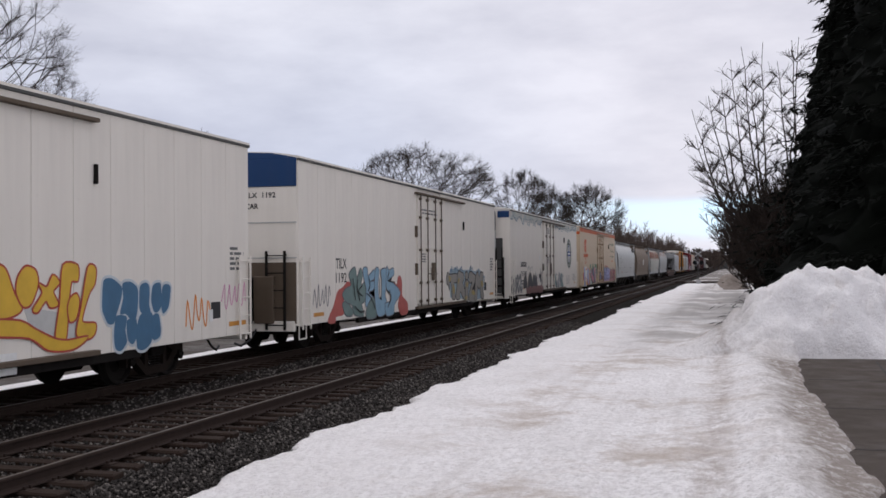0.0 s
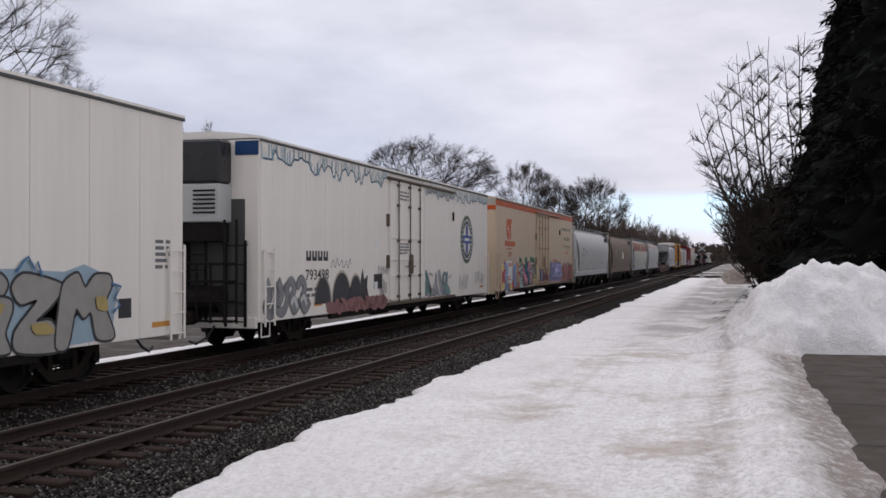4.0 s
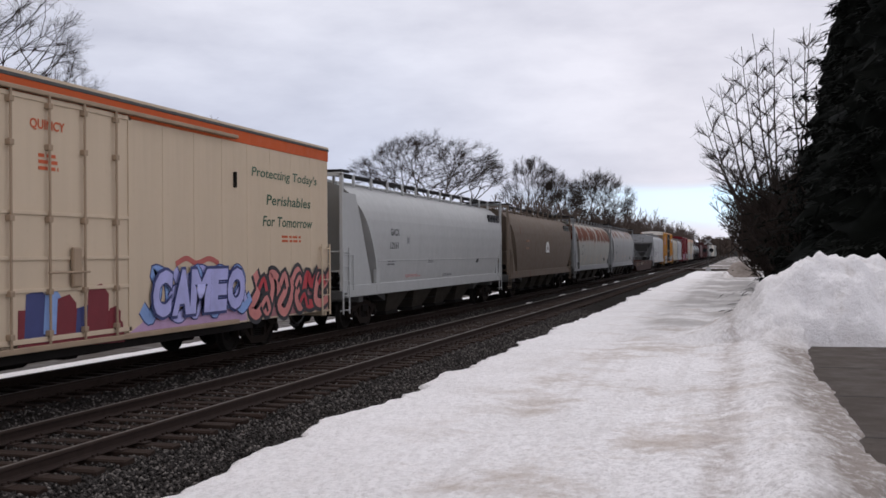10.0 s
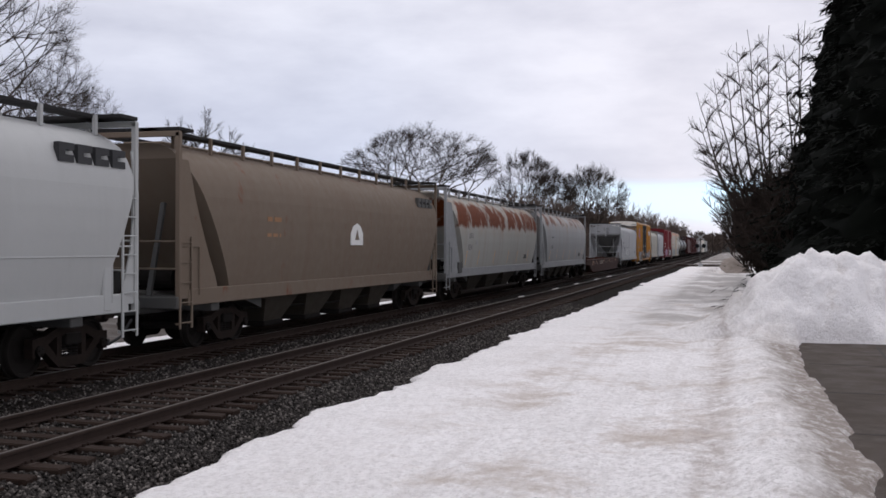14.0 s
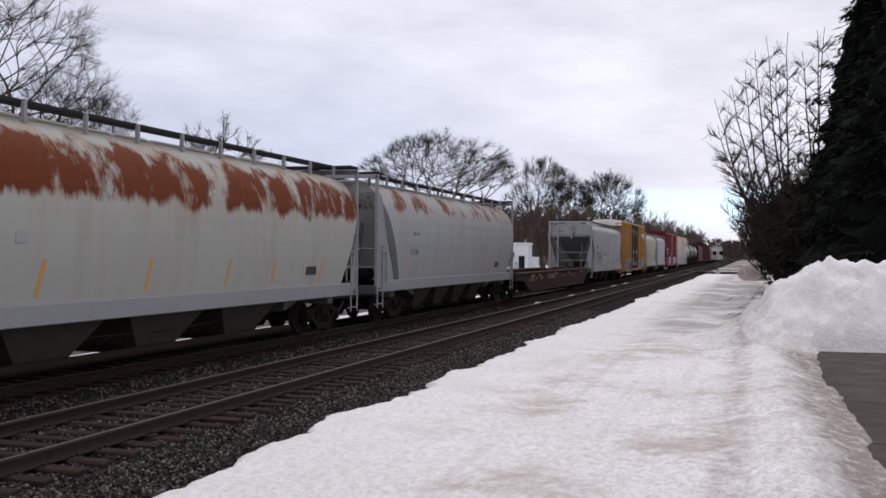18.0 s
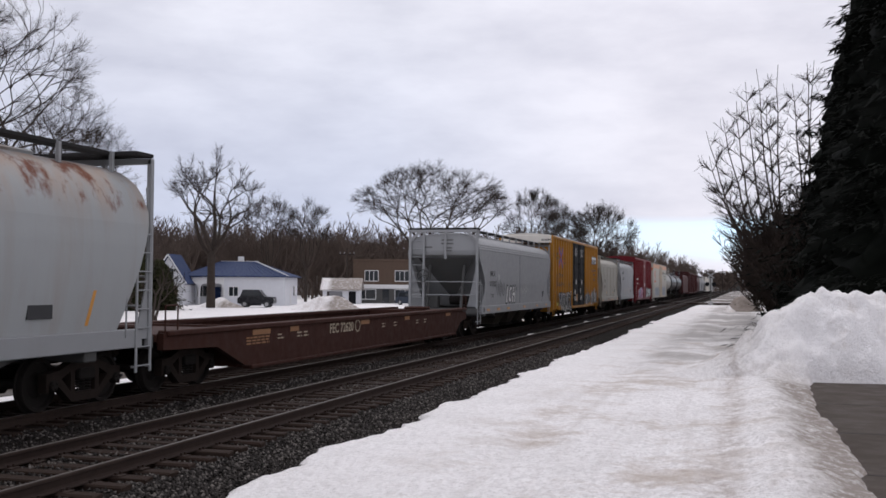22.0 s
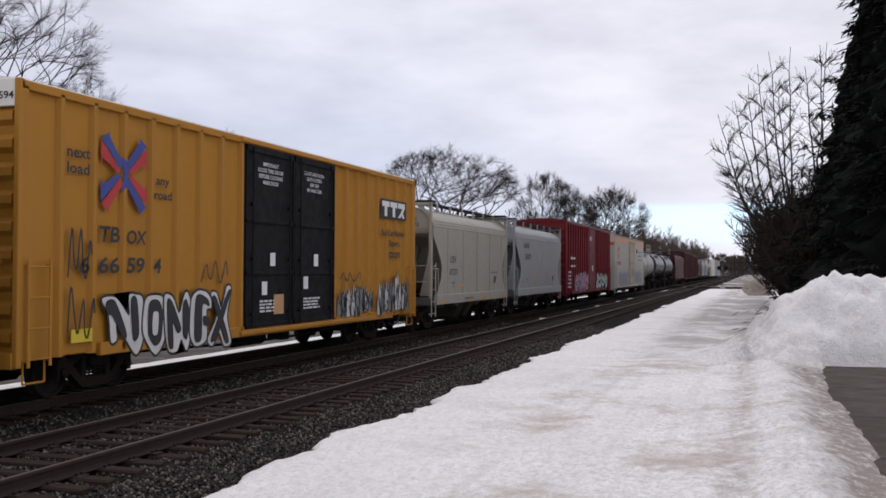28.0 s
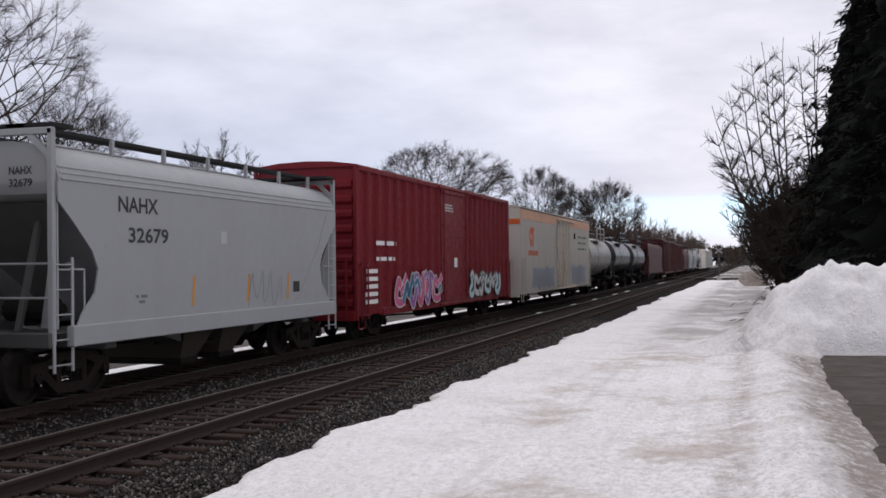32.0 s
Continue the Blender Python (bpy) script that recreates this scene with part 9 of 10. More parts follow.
def woods(name, label, spots, seed, variants, thin_r, mat, hgt):
    """Many far trees in one mesh."""
    rng = np.random.default_rng(seed)
    kinds = []
    for k in range(variants):
        a, b = grow(seed * 10 + k, height=1.0, spread=0.6 + 0.1 * k, stems=1 + k % 2, levels=4, first=0.36, up=0.5, kids=(3, 3), twigs=4, wiggle=0.17)
        kinds.append([np.concatenate([a[i], b[i]]) for i in range(4)])
    cos, fs, off = [], [], 0
    for i, (x, y) in enumerate(spots):
        P, Q, ra, rb = kinds[i % variants]
        h = hgt(x, y) * rng.uniform(0.75, 1.12)
        t = rng.uniform(0, 2 * np.pi)
        c, s = np.cos(t), np.sin(t)
        R = np.array([[c, -s, 0], [s, c, 0], [0, 0, 1]]) * h * np.array([1.05, 1.05, 1])
        o = np.array([x, y, -0.4])
        co, f = tubes(P @ R.T + o, Q @ R.T + o, np.maximum(ra * h, thin_r), np.maximum(rb * h, thin_r * 0.8), 3)
        cos.append(co)
        fs.append(f + off)
        off += len(co)
    ob = new(name, quick_mesh(name, np.concatenate(cos), np.concatenate(fs)))
    ob.data.materials.append(mat)
    return tagged(ob, label, "woods", kind="stuff")


rngw = np.random.default_rng(77)
spots = [(rngw.uniform(-112, -66), rngw.uniform(150, 245)) for _ in range(230)] + [(rngw.uniform(-130, -78), rngw.uniform(85, 150)) for _ in range(110)]
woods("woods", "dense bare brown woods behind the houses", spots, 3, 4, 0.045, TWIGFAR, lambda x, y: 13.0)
spots = [(rngw.uniform(-60, -27), y) for y in np.concatenate([rngw.uniform(160, 330, 190), rngw.uniform(330, 640, 170)])]
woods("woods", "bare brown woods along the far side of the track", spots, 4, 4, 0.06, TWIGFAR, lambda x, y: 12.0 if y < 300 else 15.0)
spots = [(rngw.uniform(1.7, 5.5), y) for y in rngw.uniform(50, 92, 190)] + [(rngw.uniform(2.8, 14), y) for y in rngw.uniform(52, 125, 150)] + [(rngw.uniform(4.0, 20), y) for y in rngw.uniform(125, 420, 90)]
woods("thicket", "dense dark leafless thicket beside the snow lane", spots, 5, 4, 0.026, THICKETWOOD, lambda x, y: 5.0 + min(3.5, (x - 1.7) * 1.1))
spots = [(rngw.uniform(-90, 60), y) for y in rngw.uniform(620, 760, 150)]
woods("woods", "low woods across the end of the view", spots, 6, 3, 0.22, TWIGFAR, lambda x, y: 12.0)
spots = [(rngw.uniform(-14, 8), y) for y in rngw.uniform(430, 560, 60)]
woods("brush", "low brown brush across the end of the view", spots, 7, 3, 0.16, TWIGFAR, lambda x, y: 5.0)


def wooded_bank(name, line, height, seed):
    """Litter-covered rise that closes the woods behind."""
    xs, ys = zip(*line)
    n, m = 90, 7
    co, f = [], []
    rng = random.Random(seed)
    for i in range(n + 1):
        t = i / n * (len(line) - 1)
        k = min(int(t), len(line) - 2)
        a = t - k
        x, y = xs[k] + (xs[k + 1] - xs[k]) * a, ys[k] + (ys[k + 1] - ys[k]) * a
        h = height * (0.8 + 0.2 * math.sin(i * 0.7 + seed) + rng.uniform(-0.12, 0.12))
        for j in range(m + 1):
            b = j / m
            co.append((x - 26 * b, y + 8 * b, -0.8 + h * math.sin(b * math.pi / 2)))
    for i in range(n):
        for j in range(m):
            q = i * (m + 1) + j
            f.append((q, q + 1, q + m + 2, q + m + 1))
    ob = new(name, quick_mesh(name, np.array(co), np.array(f), True))
    ob.data.materials.append(LITTER)
    tagged(ob, "brown leaf-covered rise under the woods", "hillside", kind="structure")


wooded_bank("wooded_bank", [(-118, 60), (-105, 130), (-88, 190), (-72, 260)], 6.5, 2)
wooded_bank("wooded_bank", [(-44, 190), (-42, 300), (-40, 480), (-40, 700)], 6.0, 5)

# ---------------------------------------------------------------- evergreens


def needles(rng, pts, dirs, length, width):
    """Small drooping needle sprays at the given places."""
    n = len(pts)
    side = np.cross(dirs, np.array([0, 0, 1.0])) + rng.normal(0, 0.25, (n, 3))
    side /= np.maximum(1e-6, np.linalg.norm(side, axis=1))[:, None]
    L = (length * rng.uniform(0.6, 1.3, n))[:, None]
    W = (width * rng.uniform(0.6, 1.3, n))[:, None]
    tip = pts + dirs * L
    midp = pts + dirs * L * 0.45
    return np.stack([pts, midp + side * W, tip, midp - side * W], 1)


def spruce(label, at, height, radius, seed, name="spruce_tree", mat=None, tiers=46, per=15, sprays=26, base=0.3, rounded=False):
    rng = np.random.default_rng(seed)
    tree = thing(name, label, "tree", at)
    part("trunk", Geo().rod((0, 0, -0.5), (0, 0, height * 0.97), radius * 0.05 + 0.08, 8, 0.03), BARK, tree)
    quads, limbs = [], Geo()
    for k in range(tiers):
        t = (k + rng.uniform(-0.3, 0.3)) / tiers
        z = base + (height - base) * max(0.0, t)
        r = radius * (math.sqrt(max(0.0, 1 - t * t)) if rounded else 1 - t) * rng.uniform(0.82, 1.1) + 0.15
        for j in range(max(5, int(per * (1 - t * 0.6)))):
            a = rng.uniform(0, 2 * np.pi)
            rr = r * (rng.uniform(0.72, 1.06) if rng.random() < 0.86 else rng.uniform(1.02, 1.0 + 1.5 / (r + 1.5)))
            s = np.linspace(0.12, 1.0, sprays) ** 0.8
            droop = -0.30 * rr * s**1.4 + 0.14 * rr * s**3
            P = np.stack([np.cos(a) * rr * s, np.sin(a) * rr * s, z + droop], 1) + rng.normal(0, 0.07, (sprays, 3))
            d = np.stack([np.cos(a) + rng.normal(0, 0.8, sprays), np.sin(a) + rng.normal(0, 0.8, sprays), rng.normal(-0.45, 0.35, sprays)], 1)
            d /= np.linalg.norm(d, axis=1)[:, None]
            quads.append(needles(rng, P, d, 0.30 + 0.022 * radius, 0.07))
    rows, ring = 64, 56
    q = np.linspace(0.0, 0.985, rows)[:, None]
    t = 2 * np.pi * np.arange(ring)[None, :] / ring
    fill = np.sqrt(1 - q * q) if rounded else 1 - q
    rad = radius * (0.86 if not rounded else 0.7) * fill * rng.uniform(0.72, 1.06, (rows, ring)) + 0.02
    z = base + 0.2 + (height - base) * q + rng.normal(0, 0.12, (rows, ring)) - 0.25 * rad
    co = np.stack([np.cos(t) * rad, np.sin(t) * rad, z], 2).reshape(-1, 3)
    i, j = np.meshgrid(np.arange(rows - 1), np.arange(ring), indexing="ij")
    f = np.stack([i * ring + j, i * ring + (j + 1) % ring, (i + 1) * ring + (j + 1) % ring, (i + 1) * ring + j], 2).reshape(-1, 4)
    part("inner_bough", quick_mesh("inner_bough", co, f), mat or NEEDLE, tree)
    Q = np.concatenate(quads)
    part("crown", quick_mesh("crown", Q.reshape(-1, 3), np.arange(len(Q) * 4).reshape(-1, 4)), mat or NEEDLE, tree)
    return tree


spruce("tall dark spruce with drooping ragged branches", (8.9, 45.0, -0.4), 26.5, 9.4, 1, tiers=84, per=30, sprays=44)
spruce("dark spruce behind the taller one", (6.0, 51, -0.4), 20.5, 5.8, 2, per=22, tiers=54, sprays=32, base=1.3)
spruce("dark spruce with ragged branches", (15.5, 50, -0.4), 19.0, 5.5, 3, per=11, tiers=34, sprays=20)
# hidden spruces, added only to block light from the farther cars
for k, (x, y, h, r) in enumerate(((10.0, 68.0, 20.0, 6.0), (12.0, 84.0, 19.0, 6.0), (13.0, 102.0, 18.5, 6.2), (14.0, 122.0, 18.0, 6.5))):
    spruce("unseen dark spruce added behind the thicket to shade the train", (x, y, -0.4), h, r, 60 + k, per=10, tiers=30, sprays=18)
for k, (x, y, h, r) in enumerate(((-57.5, 77.2, 4.6, 2.6), (-56.3, 79.4, 5.0, 2.5), (-54.6, 80.6, 5.1, 2.4), (-53.2, 82.0, 5.6, 2.3), (-51.9, 83.8, 4.6, 2.2))):
    spruce("dense brownish-green evergreen shrub at the yard's edge", (x, y, -0.5), h, r, 20 + k, "evergreen_shrub", YEW, 24, 20, 16, 0.1, True)
    
# ---------------------------------------------------------------- buildings beyond the track
HOUSEWHITE = plain("white_siding", (0.62, 0.63, 0.66), 0.6, 0, 0.08, 2)
ROOFBLUE = painted("blue_metal_roof", (0.010, 0.026, 0.085), 0.65, amount=0.15)
BRICK = plain("tan_brown_brick", (0.088, 0.057, 0.039), 0.85, 0, 0.25, 3)
TRIM = plain("white_trim", (0.66, 0.66, 0.66), 0.6, 0, 0.1)


def glass_pane():
    m, nt, b = shader("dark_window_glass")
    b.inputs["Base Color"].default_value = (0.02, 0.024, 0.028, 1)
    b.inputs["Roughness"].default_value = 0.08
    return m


GLASS = glass_pane()


def window(house, x0, x1, z0, z1, y, bars_n=1):
    w = part("window", Geo().box(x0, x1, y - 0.02, y + 0.03, z0, z1, 0.01), GLASS, house)
    g = Geo()
    for a, b, c, d in ((x0 - 0.08, x1 + 0.08, z0 - 0.1, z0), (x0 - 0.08, x1 + 0.08, z1, z1 + 0.08), (x0 - 0.08, x0, z0, z1), (x1, x1 + 0.08, z0, z1)):
        g.box(a, b, y - 0.06, y + 0.02, c, d, 0.01)
    for k in range(bars_n):
        x = x0 + (x1 - x0) * (k + 1) / (bars_n + 1)
        g.box(x - 0.03, x + 0.03, y - 0.05, y, z0, z1)
    part("window_frame", g, TRIM, w)


def blue_house():
    h = thing("house", "low white house with a blue metal hip roof and arched porch", "house", (-50.2, 107.4, -0.45), turn=15.7)
    part("wall", Geo().box(-7.0, 0, 0, 9, 0, 3.3, 0.02), HOUSEWHITE, h)
    part("wall", Geo().box(-11.3, -7.0, 1.6, 9, 0, 3.3, 0.02), HOUSEWHITE, h)
    e = 0.4
    v = [(-11.7, -e, 3.25), (e, -e, 3.25), (e, 9 + e, 3.25), (-11.7, 9 + e, 3.25), (-8.4, 4.5, 5.1), (-4.2, 4.5, 5.1),
         (-11.7, -e, 3.37), (e, -e, 3.37), (e, 9 + e, 3.37), (-11.7, 9 + e, 3.37)]
    part("roof", Geo().add(v, [(0, 1, 2, 3), (6, 7, 5, 4), (7, 8, 5), (8, 9, 4, 5), (9, 6, 4), (0, 1, 7, 6), (1, 2, 8, 7), (2, 3, 9, 8), (3, 0, 6, 9)]), ROOFBLUE, h, "blue metal roof")
    g = Geo()
    for k in range(19):
        x = -8.4 + 4.2 * k / 18
        g.beam((x - (1 - k / 18) * 0.0, 4.5, 5.12), (-11.7 + 12.1 * k / 18, -e, 3.39), 0.05, 0.04)
    part("roof_seams", g, ROOFBLUE, h)
    part("ridge_cap", Geo().beam((-4.2, 4.5, 5.13), (e, -e, 3.42), 0.14, 0.06).beam((-8.4, 4.5, 5.14), (-4.2, 4.5, 5.14), 0.14, 0.06), TRIM, h)
    part("chimney", Geo().box(-6.4, -5.8, 4.6, 5.2, 4.8, 5.7, 0.02), TRIM, h)
    # arcade of the porch
    for k in range(3):
        x0 = -11.2 + 1.4 * k
        n = 10
        arch = [(x0, 3.2), (x0, 1.9)] + [(x0 + 0.12 + 1.16 * (0.5 - 0.5 * math.cos(math.pi * i / n)), 1.9 + 0.62 * math.sin(math.pi * i / n)) for i in range(n + 1)] + [(x0 + 1.4, 1.9), (x0 + 1.4, 3.2)]
        part("porch_arch", Geo().prism_y(arch, -0.1, 0.12), TRIM, h)
    for k in range(4):
        x = -11.2 + 1.4 * k
        part("porch_column", Geo().box(x - 0.11, x + 0.11, -0.1, 0.12, 0, 2.0, 0.02), TRIM, h)
    window(h, -10.4, -9.2, 1.0, 2.2, 1.6)
    part("door", Geo().box(-8.6, -7.7, 1.54, 1.6, 0, 2.1, 0.02), ROOFBLUE, h)
    part("garage_opening", Geo().box(-4.6, -2.7, -0.03, 0.03, 0, 1.75, 0.01), BLACKDOOR, h, "dark garage doorway")
    window(h, -6.4, -5.4, 1.1, 2.1, 0.0)
    part("side_door", Geo().box(-0.02, 0.03, 3.4, 4.3, 0, 2.05, 0.01), TRIM, h)
    part("side_window", Geo().box(-0.02, 0.03, 5.9, 6.9, 1.1, 2.2, 0.01), GLASS, h)
    return h


def gabled_porch():
    h = thing("gabled_house", "small white gabled house with ornate trim", "house", (-59.6, 101.2, -0.45), turn=15.7)
    part("wall", Geo().box(-3.4, 0, 0, 5, 0, 2.7, 0.02), HOUSEWHITE, h)
    part("gable", Geo().prism_y([(-3.4, 2.7), (0, 2.7), (-1.7, 5.4)], 0.0, 0.2), HOUSEWHITE, h)
    part("roof", Geo().prism_y([(-3.8, 2.45), (-1.7, 5.75), (0.4, 2.45), (0.25, 2.35), (-1.7, 5.45), (-3.65, 2.35)], -0.3, 5.2), ROOFBLUE, h)
    g = Geo()
    for s in (-1, 1):
        for k in range(6):
            g.beam((-1.7 + s * 0.33 * k, -0.33, 5.2 - 0.45 * k), (-1.7 + s * (0.33 * k + 0.1), -0.33, 4.7 - 0.45 * k), 0.06, 0.08)
        g.beam((-1.7, -0.32, 5.68), (-1.7 + s * 2.1, -0.32, 2.45), 0.08, 0.14)
    part("gable_trim", g, TRIM, h)
    window(h, -2.3, -1.1, 3.1, 4.1, 0.0)
    window(h, -2.9, -1.9, 0.9, 2.1, 0.0)
    part("door", Geo().box(-1.3, -0.5, -0.04, 0.03, 0, 2.05, 0.01), BRICK, h)
    for x in (-3.2, -1.6, -0.2):
        part("porch_post", Geo().box(x - 0.07, x + 0.07, -1.3, -1.16, 0, 2.4, 0.01), TRIM, h)
    part("porch_roof", Geo().box(-3.6, 0.2, -1.5, 0.02, 2.4, 2.55, 0.02), TRIM, h)


def brown_shop():
    h = thing("shop_building", "two-storey tan brick shop building with a white shopfront", "building", (-49.7, 127.2, -0.45), turn=17.0)
    part("wall", Geo().box(0, 8.6, 0, 9, 0, 5.7, 0.02), BRICK, h)
    part("parapet", Geo().box(-0.1, 8.7, -0.1, 9.1, 5.6, 5.85, 0.02), BRICK, h)
    part("side_wing", Geo().box(8.6, 12.0, 1.0, 9, 0, 4.2, 0.02), BRICK, h)
    window(h, 1.6, 3.3, 3.0, 4.3, 0.0, 2)
    window(h, 5.6, 7.4, 3.0, 4.3, 0.0, 2)
    part("shopfront", Geo().box(0.0, 8.6, -0.25, 0.02, 1.95, 2.5, 0.02), TRIM, h, "white sign board over the shopfront")
    for x0, x1 in ((0.4, 3.0), (5.6, 8.2)):
        window(h, x0, x1, 0.6, 1.8, -0.05, 1)
    part("door", Geo().box(3.9, 4.8, -0.06, 0.02, 0, 1.9, 0.01), GLASS, h)
    part("wall_panel", Geo().box(0.0, 8.6, -0.02, 0.01, 0, 1.95, 0.005), DARKGREY, h)
    part("side_door", Geo().box(9.3, 11.4, 0.95, 1.02, 0, 2.0, 0.01), BLACKDOOR, h)


def white_shed():
    h = thing("shed", "small white shed with a snow-covered gable roof", "shed", (-51.2, 120.6, -0.45), turn=16.0)
    part("wall", Geo().box(0, 4.6, 0, 4, 0, 1.9, 0.02), HOUSEWHITE, h)
    part("gable", Geo().prism_x([(0, 1.9), (4, 1.9), (2, 3.0)], 0.0, 4.6), HOUSEWHITE, h)
    part("roof", Geo().prism_x([(-0.35, 1.72), (2, 3.1), (4.35, 1.72), (4.35, 1.9), (2, 3.3), (-0.35, 1.9)], -0.3, 4.9), SNOW, h, "snow-covered roof")
    part("door", Geo().box(3.3, 4.2, -0.03, 0.02, 0, 1.6, 0.01), BLACKDOOR, h)


def white_kiosk():
    h = thing("kiosk_building", "small flat-roofed white building with dark windows beside the road", "building", (-30.7, 124.5, -0.45), turn=6.0)
    part("wall", Geo().box(0, 4.2, 0, 4.5, 0, 3.75, 0.03), HOUSEWHITE, h)
    part("roof", Geo().box(-0.12, 4.32, -0.12, 4.62, 3.75, 3.95, 0.03), TRIM, h)
    window(h, 0.95, 2.2, 1.0, 2.0, 0.0, 1)
    part("awning", Geo().prism_x([(0.0, 2.75), (-0.7, 2.3), (-0.7, 2.1), (0.0, 2.5)], 0.75, 2.45), BLACKDOOR, h, "dark awning over the window")
    part("door", Geo().box(3.0, 3.75, -0.05, 0.02, 0, 2.3, 0.01), BLACKDOOR, h)
    part("vent", Geo().box(2.0, 2.3, -0.05, 0.02, 3.0, 3.12, 0.01), DARKGREY, h)
    part("chimney", Geo().rod((3.75, 0.6, 3.9), (3.75, 0.6, 4.35), 0.09, 8), GALV, h)
    part("side_wing", Geo().box(4.2, 5.1, 1.0, 4.2, 0, 2.2, 0.02), HOUSEWHITE, h)


blue_house()
white_kiosk()
gabled_porch()
brown_shop()
white_shed()


def parked_vehicle(name, label, at, turn, paint, L=4.4, W=1.75, Hb=0.95, Ht=1.65, ground=0.22):
    c = thing(name, label, "car", at, turn=turn)
    w = W / 2
    side = [(-L / 2, ground + 0.1), (-L / 2, Hb - 0.12), (-L / 2 + 0.15, Hb), (-L * 0.2, Hb + 0.06), (L * 0.42, Hb + 0.04), (L / 2, Hb - 0.1), (L / 2, ground + 0.1), (L / 2 - 0.3, ground), (-L / 2 + 0.3, ground)]
    n = len(side)
    part("body", Geo().prism_x(side, -w, w), paint, c)
    cab = [(-L * 0.24, Hb + 0.03), (-L * 0.08, Ht), (L * 0.36, Ht), (L * 0.44, Hb + 0.03)]
    part("cabin", Geo().prism_x(cab, -w + 0.1, w - 0.1), paint, c)
    part("window", Geo().prism_x([(-L * 0.2, Hb + 0.08), (-L * 0.07, Ht - 0.08), (L * 0.33, Ht - 0.08), (L * 0.4, Hb + 0.08)], -w + 0.09, w - 0.09), GLASS, c)
    for s in (-1, 1):
        for y in (-L * 0.31, L * 0.3):
            wh = part("wheel", Geo().lathe([(s * (w - 0.2), 0.3), (s * (w - 0.19), 0.34), (s * (w - 0.02), 0.34), (s * (w + 0.01), 0.3), (s * (w + 0.01), 0.2), (s * w, 0.0)], 18, "x", (0, y, 0.34), False), INK, c, "black tyre")
            part("rim", Geo().lathe([(s * (w + 0.012), 0.2), (s * (w + 0.02), 0.12), (s * (w + 0.02), 0.0)], 14, "x", (0, y, 0.34), False), GALV, wh)
        part("headlight", Geo().box(s * w * 0.75 - 0.15, s * w * 0.75 + 0.15, -L / 2 - 0.01, -L / 2 + 0.05, Hb - 0.32, Hb - 0.16, 0.02), TRIM, c)
    return c


BLACKCAR = painted("black_car_paint", (0.015, 0.015, 0.018), 0.25, amount=0.2)
parked_vehicle("jeep", "black off-road car parked in front of the white house", (-49.3, 98.6, -0.42), 105, BLACKCAR, 3.8, 1.75, 1.1, 1.85, 0.35)
parked_vehicle("parked_car", "dark blue car parked beside the brick shop", (-38.8, 119.2, -0.42), 60, painted("dark_blue_car_paint", (0.03, 0.04, 0.06), 0.3, amount=0.2))
parked_vehicle("parked_car", "white car parked in front of the small white building", (-31.0, 121.3, -0.42), 96, painted("white_car_paint", (0.55, 0.55, 0.56), 0.3, amount=0.2))
parked_vehicle("parked_car", "grey car parked beside the white house", (-47.0, 114.5, -0.42), 30, painted("grey_car_paint", (0.1, 0.1, 0.11), 0.3, amount=0.2))


def mound(name, label, at, rx, ry, h, mat, seed, category="snow heap"):
    n = 26
    xs = np.linspace(-1.25, 1.25, n)
    X, Y = np.meshgrid(xs, xs)
    d = np.sqrt(X**2 + Y**2)
    z = h * (1 - step(0.05, 1.15, d)) * (0.45 + 1.1 * fractal(X * 2.6 + seed, Y * 2.6, seed)) - 0.12 * step(0.9, 1.2, d)
    co = np.stack([X.ravel() * rx, Y.ravel() * ry, z.ravel()], 1)
    i, j = np.meshgrid(np.arange(n - 1), np.arange(n - 1))
    a = (j * n + i).ravel()
    ob = new(name, quick_mesh(name, co, np.stack([a, a + 1, a + n + 1, a + n], 1), True))
    ob.data.materials.append(mat)
    ob.matrix_basis = pose(*at)
    return tagged(ob, label, category)


mound("snow_mound", "ploughed snow heap beside the road", (-52.5, 96.5, -0.5), 3.0, 2.0, 1.0, SNOW, 2)
mound("snow_mound", "low ploughed snow heap beside the road", (-47.5, 58.0, -0.5), 4.0, 4.0, 1.5, SNOW, 3)
mound("snow_mound", "long low snow heap in front of the buildings", (-38.6, 92.0, -0.5), 4.0, 2.5, 1.5, SNOW, 5)
HEAPMAT = plain("dirty_brush_and_snow", (0.20, 0.165, 0.14), 0.9, 0, 0.7, 2.2)
heap = mound("debris_heap", "dirty heap of broken brush and old snow", (-0.2, 110, -0.45), 2.2, 4.0, 1.5, HEAPMAT, 4, "brush heap")
rng = random.Random(9)
for k in range(26):
    x, y = rng.uniform(-1.6, 1.6), rng.uniform(-3.5, 3.0)
    z = max(0.1, 1.25 * (1 - abs(x) / 2.4) * (1 - abs(y) / 4.5))
    d = Vector((rng.gauss(0, 1), rng.gauss(0, 1), rng.gauss(0.1, 0.35))).normalized() * rng.uniform(0.5, 1.1)
    part("branch", Geo().rod((x - d.x, y - d.y, z - d.z * 0.5), (x + d.x, y + d.y, z + d.z * 0.5 + 0.1), 0.06, 5, 0.03), rng.choice((BARK, BARK, HEAPMAT)), heap)

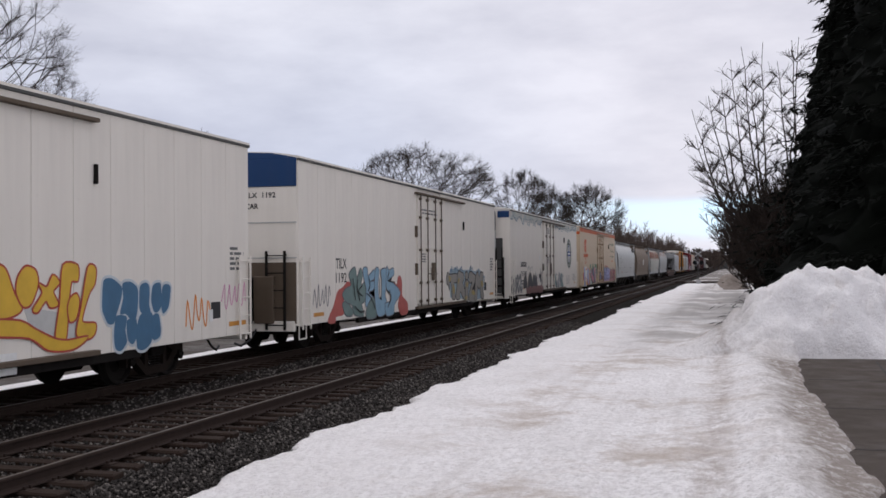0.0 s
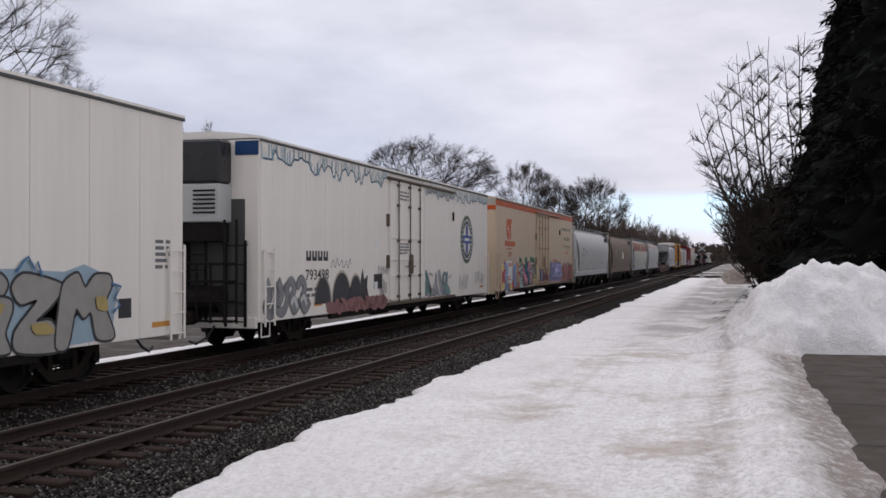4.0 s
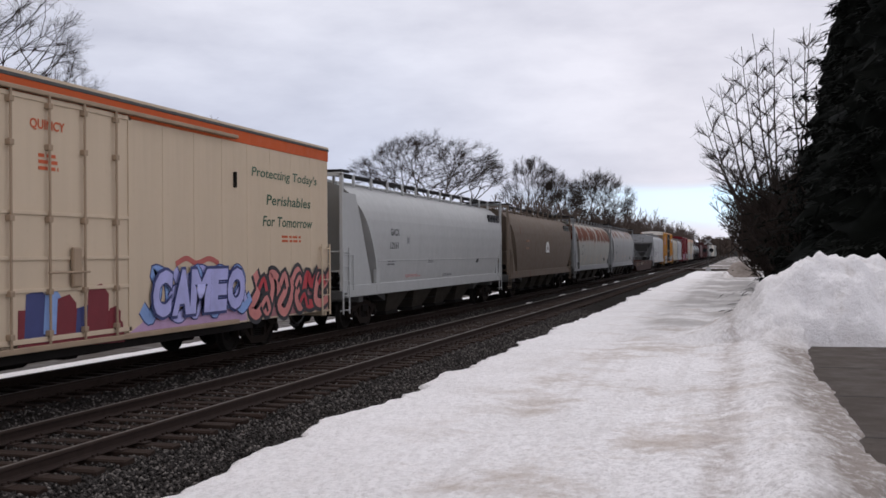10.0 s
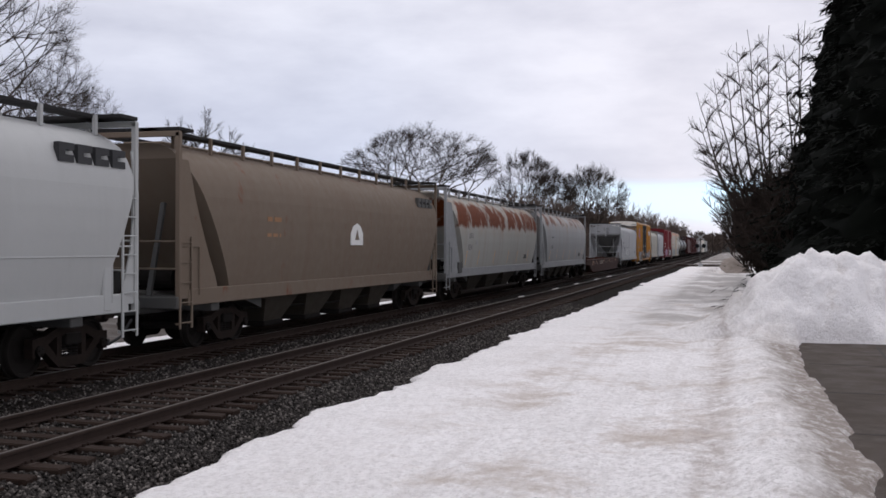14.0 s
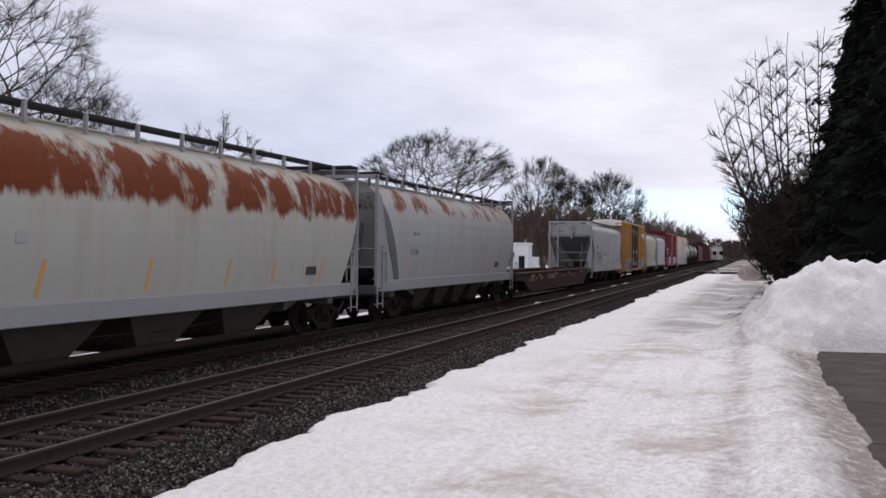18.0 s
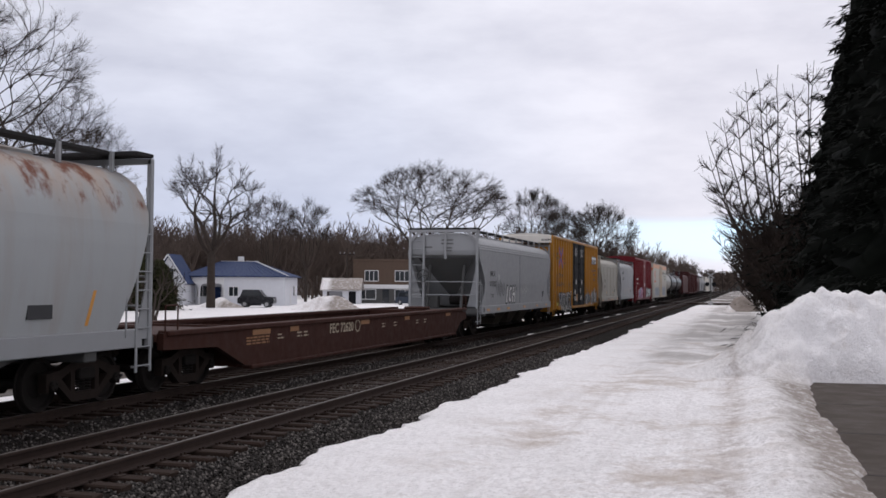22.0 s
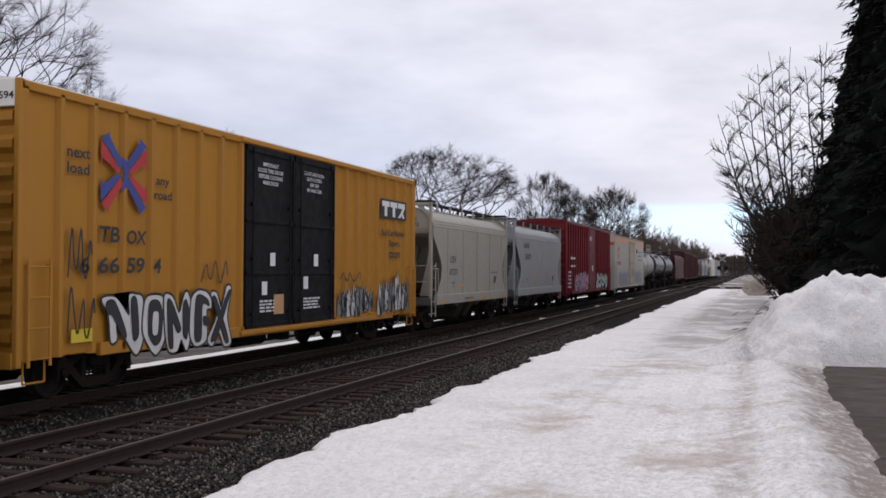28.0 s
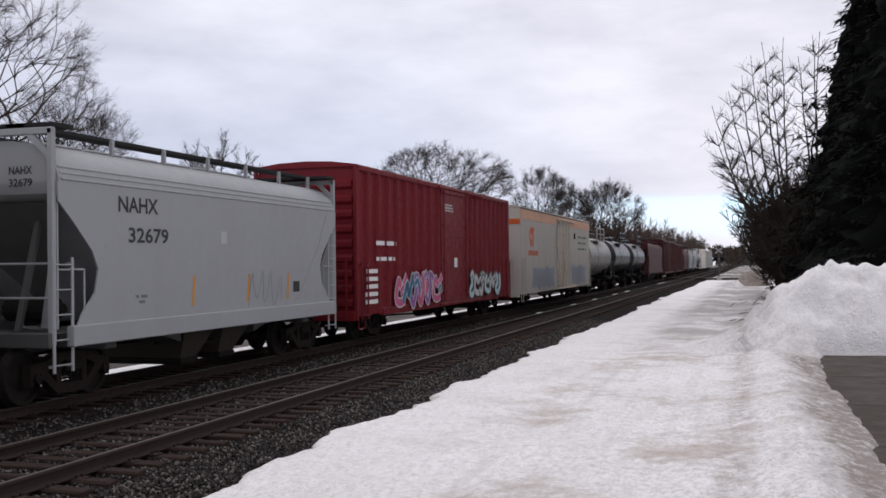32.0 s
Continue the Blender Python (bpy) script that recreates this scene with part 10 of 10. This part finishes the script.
# snow left between the two tracks
for k, (x, y, w, l) in enumerate(((-10.1, 45.0, 0.3, 1.0), (-10.2, 50.5, 0.25, 1.2), (-10.2, 60.5, 0.35, 2.2), (-10.2, 69, 0.3, 2.0), (-10.2, 80, 0.35, 4.0), (-10.2, 88, 0.35, 3.5), (-10.2, 102, 0.4, 6.0), (-10.2, 122, 0.4, 10.0))):
    ob = mound("snow_patch", "thin strip of old snow lying between the rails", (x, y, -0.30), w, l, 0.07, SNOW, 30 + k, "snow patch")
    ob["group"] = "snow strips between the tracks"

# ---------------------------------------------------------------- road crossing and signals
cross = tagged(part("crossing_road", Geo().box(-40, 8, 141, 147.5, -0.6, -0.06, 0.02), ASPHALT, None), "asphalt road that crosses both tracks", "road", kind="structure")
for k in range(8):
    part("crossing_plank", Geo().box(-13.6 + 0.95 * k, -12.7 + 0.95 * k, 140.8, 147.7, -0.1, -0.015, 0.01), TIEWOOD, cross)


def crossing_signal(at, turn):
    s = thing("crossing_signal", "railway crossing signal mast with black lamp discs", "crossing signal", at, turn=turn)
    part("mast", Geo().rod((0, 0, -0.3), (0, 0, 4.3), 0.06, 10), DARKGREY, s)
    part("base_box", Geo().box(-0.3, 0.3, -0.3, 0.3, -0.3, 0.5, 0.04), GALV, s)
    for k in (-1, 1):
        part("crossbuck_blade", Geo().beam((-0.45, -0.1, 3.9 - 0.35 * k), (0.45, -0.1, 3.9 + 0.35 * k), 0.04, 0.16), GALV, s)
        part("lamp_disc", Geo().lathe([(-0.06, 0.0), (-0.06, 0.28), (0.0, 0.28), (0.02, 0.0)], 18, "y", (0.42 * k, -0.12, 2.75), False), BLACKDOOR, s, "black lamp disc")
    part("crossarm", Geo().rod((-0.5, -0.04, 2.75), (0.5, -0.04, 2.75), 0.035, 8), GALV, s)


crossing_signal((-4.3, 139.5, -0.3), 0)
crossing_signal((-15.2, 149, -0.3), 180)


def utility_pole(at, h, label="wooden utility pole with a crossarm"):
    p = thing("utility_pole", label, "utility pole", at)
    part("pole", Geo().rod((0, 0, -0.5), (0, 0, h), 0.15, 8, 0.1), BARK, p)
    part("crossarm", Geo().box(-1.1, 1.1, -0.06, 0.06, h - 0.9, h - 0.75, 0.01), BARK, p)
    for x in (-0.95, -0.4, 0.4, 0.95):
        part("insulator", Geo().rod((x, 0, h - 0.75), (x, 0, h - 0.55), 0.05, 6), GALV, p)


utility_pole((-49.9, 125.5, -0.5), 7.3)
utility_pole((-9.5 + 1.5, 402, -0.5), 9.0)
utility_pole((-4.0, 420, -0.5), 8.5)
mound("snow_mound", "snow lump beside the brush heap", (-1.5, 107, -0.45), 0.9, 2.0, 0.6, SNOW, 8)
far = thing("warehouse", "low grey building far down the line", "building", (2, 560, -0.4))
part("wall", Geo().box(-12, 6, 0, 14, 0, 3.2, 0.05), DARKGREY, far)
part("roof", Geo().box(-12.5, 6.5, -0.5, 14.5, 3.2, 3.6, 0.05), DARKGREY, far)

# ---------------------------------------------------------------- car parked on the asphalt beside the camera
CARSILVER = painted("silver_car_paint", (0.40, 0.42, 0.42), 0.3, (0.16, 0.14, 0.12), 0.5, metal=0.5)


def near_car():
    c = thing("parked_car", "silver car parked on the asphalt at the snow's edge", "car", (2.35, 8.6, -0.37))
    w, L = 0.88, 4.3
    n = 14
    # front wheel arch at y = 1.45, car points away along +y
    arch = [(1.45 - 0.40 * math.cos(math.pi * k / n), 0.36 + 0.40 * math.sin(math.pi * k / n)) for k in range(n + 1)]
    rear = [(-1.25 - 0.40 * math.cos(math.pi * k / n), 0.36 + 0.40 * math.sin(math.pi * k / n)) for k in range(n + 1)]
    side = [(-2.2, 0.3), *[(y, z) for y, z in rear], *[(y, z) for y, z in arch], (2.1, 0.3), (2.15, 0.62), (2.0, 0.78), (1.4, 0.90), (0.75, 0.98), (-1.9, 1.0), (-2.2, 0.9)]
    for s in (-1, 1):
        a, b = sorted((s * w, s * (w - 0.05)))
        part("fender", Geo().prism_x(side, a, b), CARSILVER, c, "silver side panel with wheel arches")
    part("body", Geo().prism_x([(-2.2, 0.78), (-2.2, 0.9), (-1.9, 1.0), (0.75, 0.98), (1.4, 0.9), (2.0, 0.78)], -w + 0.05, w - 0.05), CARSILVER, c)
    part("bumper", Geo().box(-w + 0.02, w - 0.02, 2.0, 2.2, 0.25, 0.62, 0.06), CARSILVER, c)
    part("floor_pan", Geo().box(-w + 0.06, w - 0.06, -2.1, 2.0, 0.22, 0.78, 0.02), INK, c)
    v = [(-0.78, 0.85, 0.97), (0.78, 0.85, 0.97), (0.66, 0.1, 1.48), (-0.66, 0.1, 1.48), (-0.66, -1.4, 1.48), (0.66, -1.4, 1.48), (0.78, -2.0, 0.98), (-0.78, -2.0, 0.98)]
    part("cabin", Geo().add(v, [(0, 1, 2, 3), (3, 2, 5, 4), (4, 5, 6, 7), (0, 3, 4, 7), (1, 6, 5, 2), (0, 7, 6, 1)]), GLASS, c, "dark glazed cabin")
    part("roof", Geo().box(-0.66, 0.66, -1.4, 0.1, 1.475, 1.52, 0.02), CARSILVER, c)
    for s in (-1, 1):
        m = part("mirror", Geo().lathe([(-0.06, 0.0), (-0.05, 0.10), (0.02, 0.115), (0.07, 0.08), (0.08, 0.0)], 16, "y", (s * (w + 0.15), 0.52, 1.08), False), INK, c, "black wing mirror")
        part("mirror_glass", Geo().lathe([(-0.067, 0.0), (-0.067, 0.09), (-0.06, 0.09)], 16, "y", (s * (w + 0.15), 0.52, 1.08), False), GLASS, m)
        part("mirror_arm", Geo().beam((s * (w - 0.1), 0.55, 1.0), (s * (w + 0.12), 0.55, 1.05), 0.05, 0.05), INK, m)
        for y in (-1.25, 1.45):
            wh = part("wheel", Geo().lathe([(s * (w - 0.22), 0.26), (s * (w - 0.21), 0.335), (s * (w - 0.05), 0.335), (s * (w - 0.02), 0.30), (s * (w - 0.02), 0.23), (s * (w - 0.05), 0.21), (s * (w - 0.06), 0.0)], 24, "x", (0, y, 0.335), False), INK, c, "black tyre", True)
            g = Geo()
            for k in range(5):
                t = 2 * math.pi * k / 5
                g.beam((s * (w - 0.04), y, 0.335), (s * (w - 0.04), y + 0.2 * math.cos(t), 0.335 + 0.2 * math.sin(t)), 0.05, 0.07)
            part("rim", g, GALV, wh)


near_car()


def motions():
    times = [i * 0.8 for i in range(41)]
    for car, y in TRAIN:
        walk(car, [(t, pose(TRAIN_X, y - travel(t), 0.0)) for t in times])
    rolls = [(i / 15, math.degrees(travel(i / 15) / WHEEL_R)) for i in range(481)]
    for wheel, y in WHEELSETS:
        walk(wheel, [(t, pose(0, y, WHEEL_R, a % 360)) for t, a in rolls])


motions()
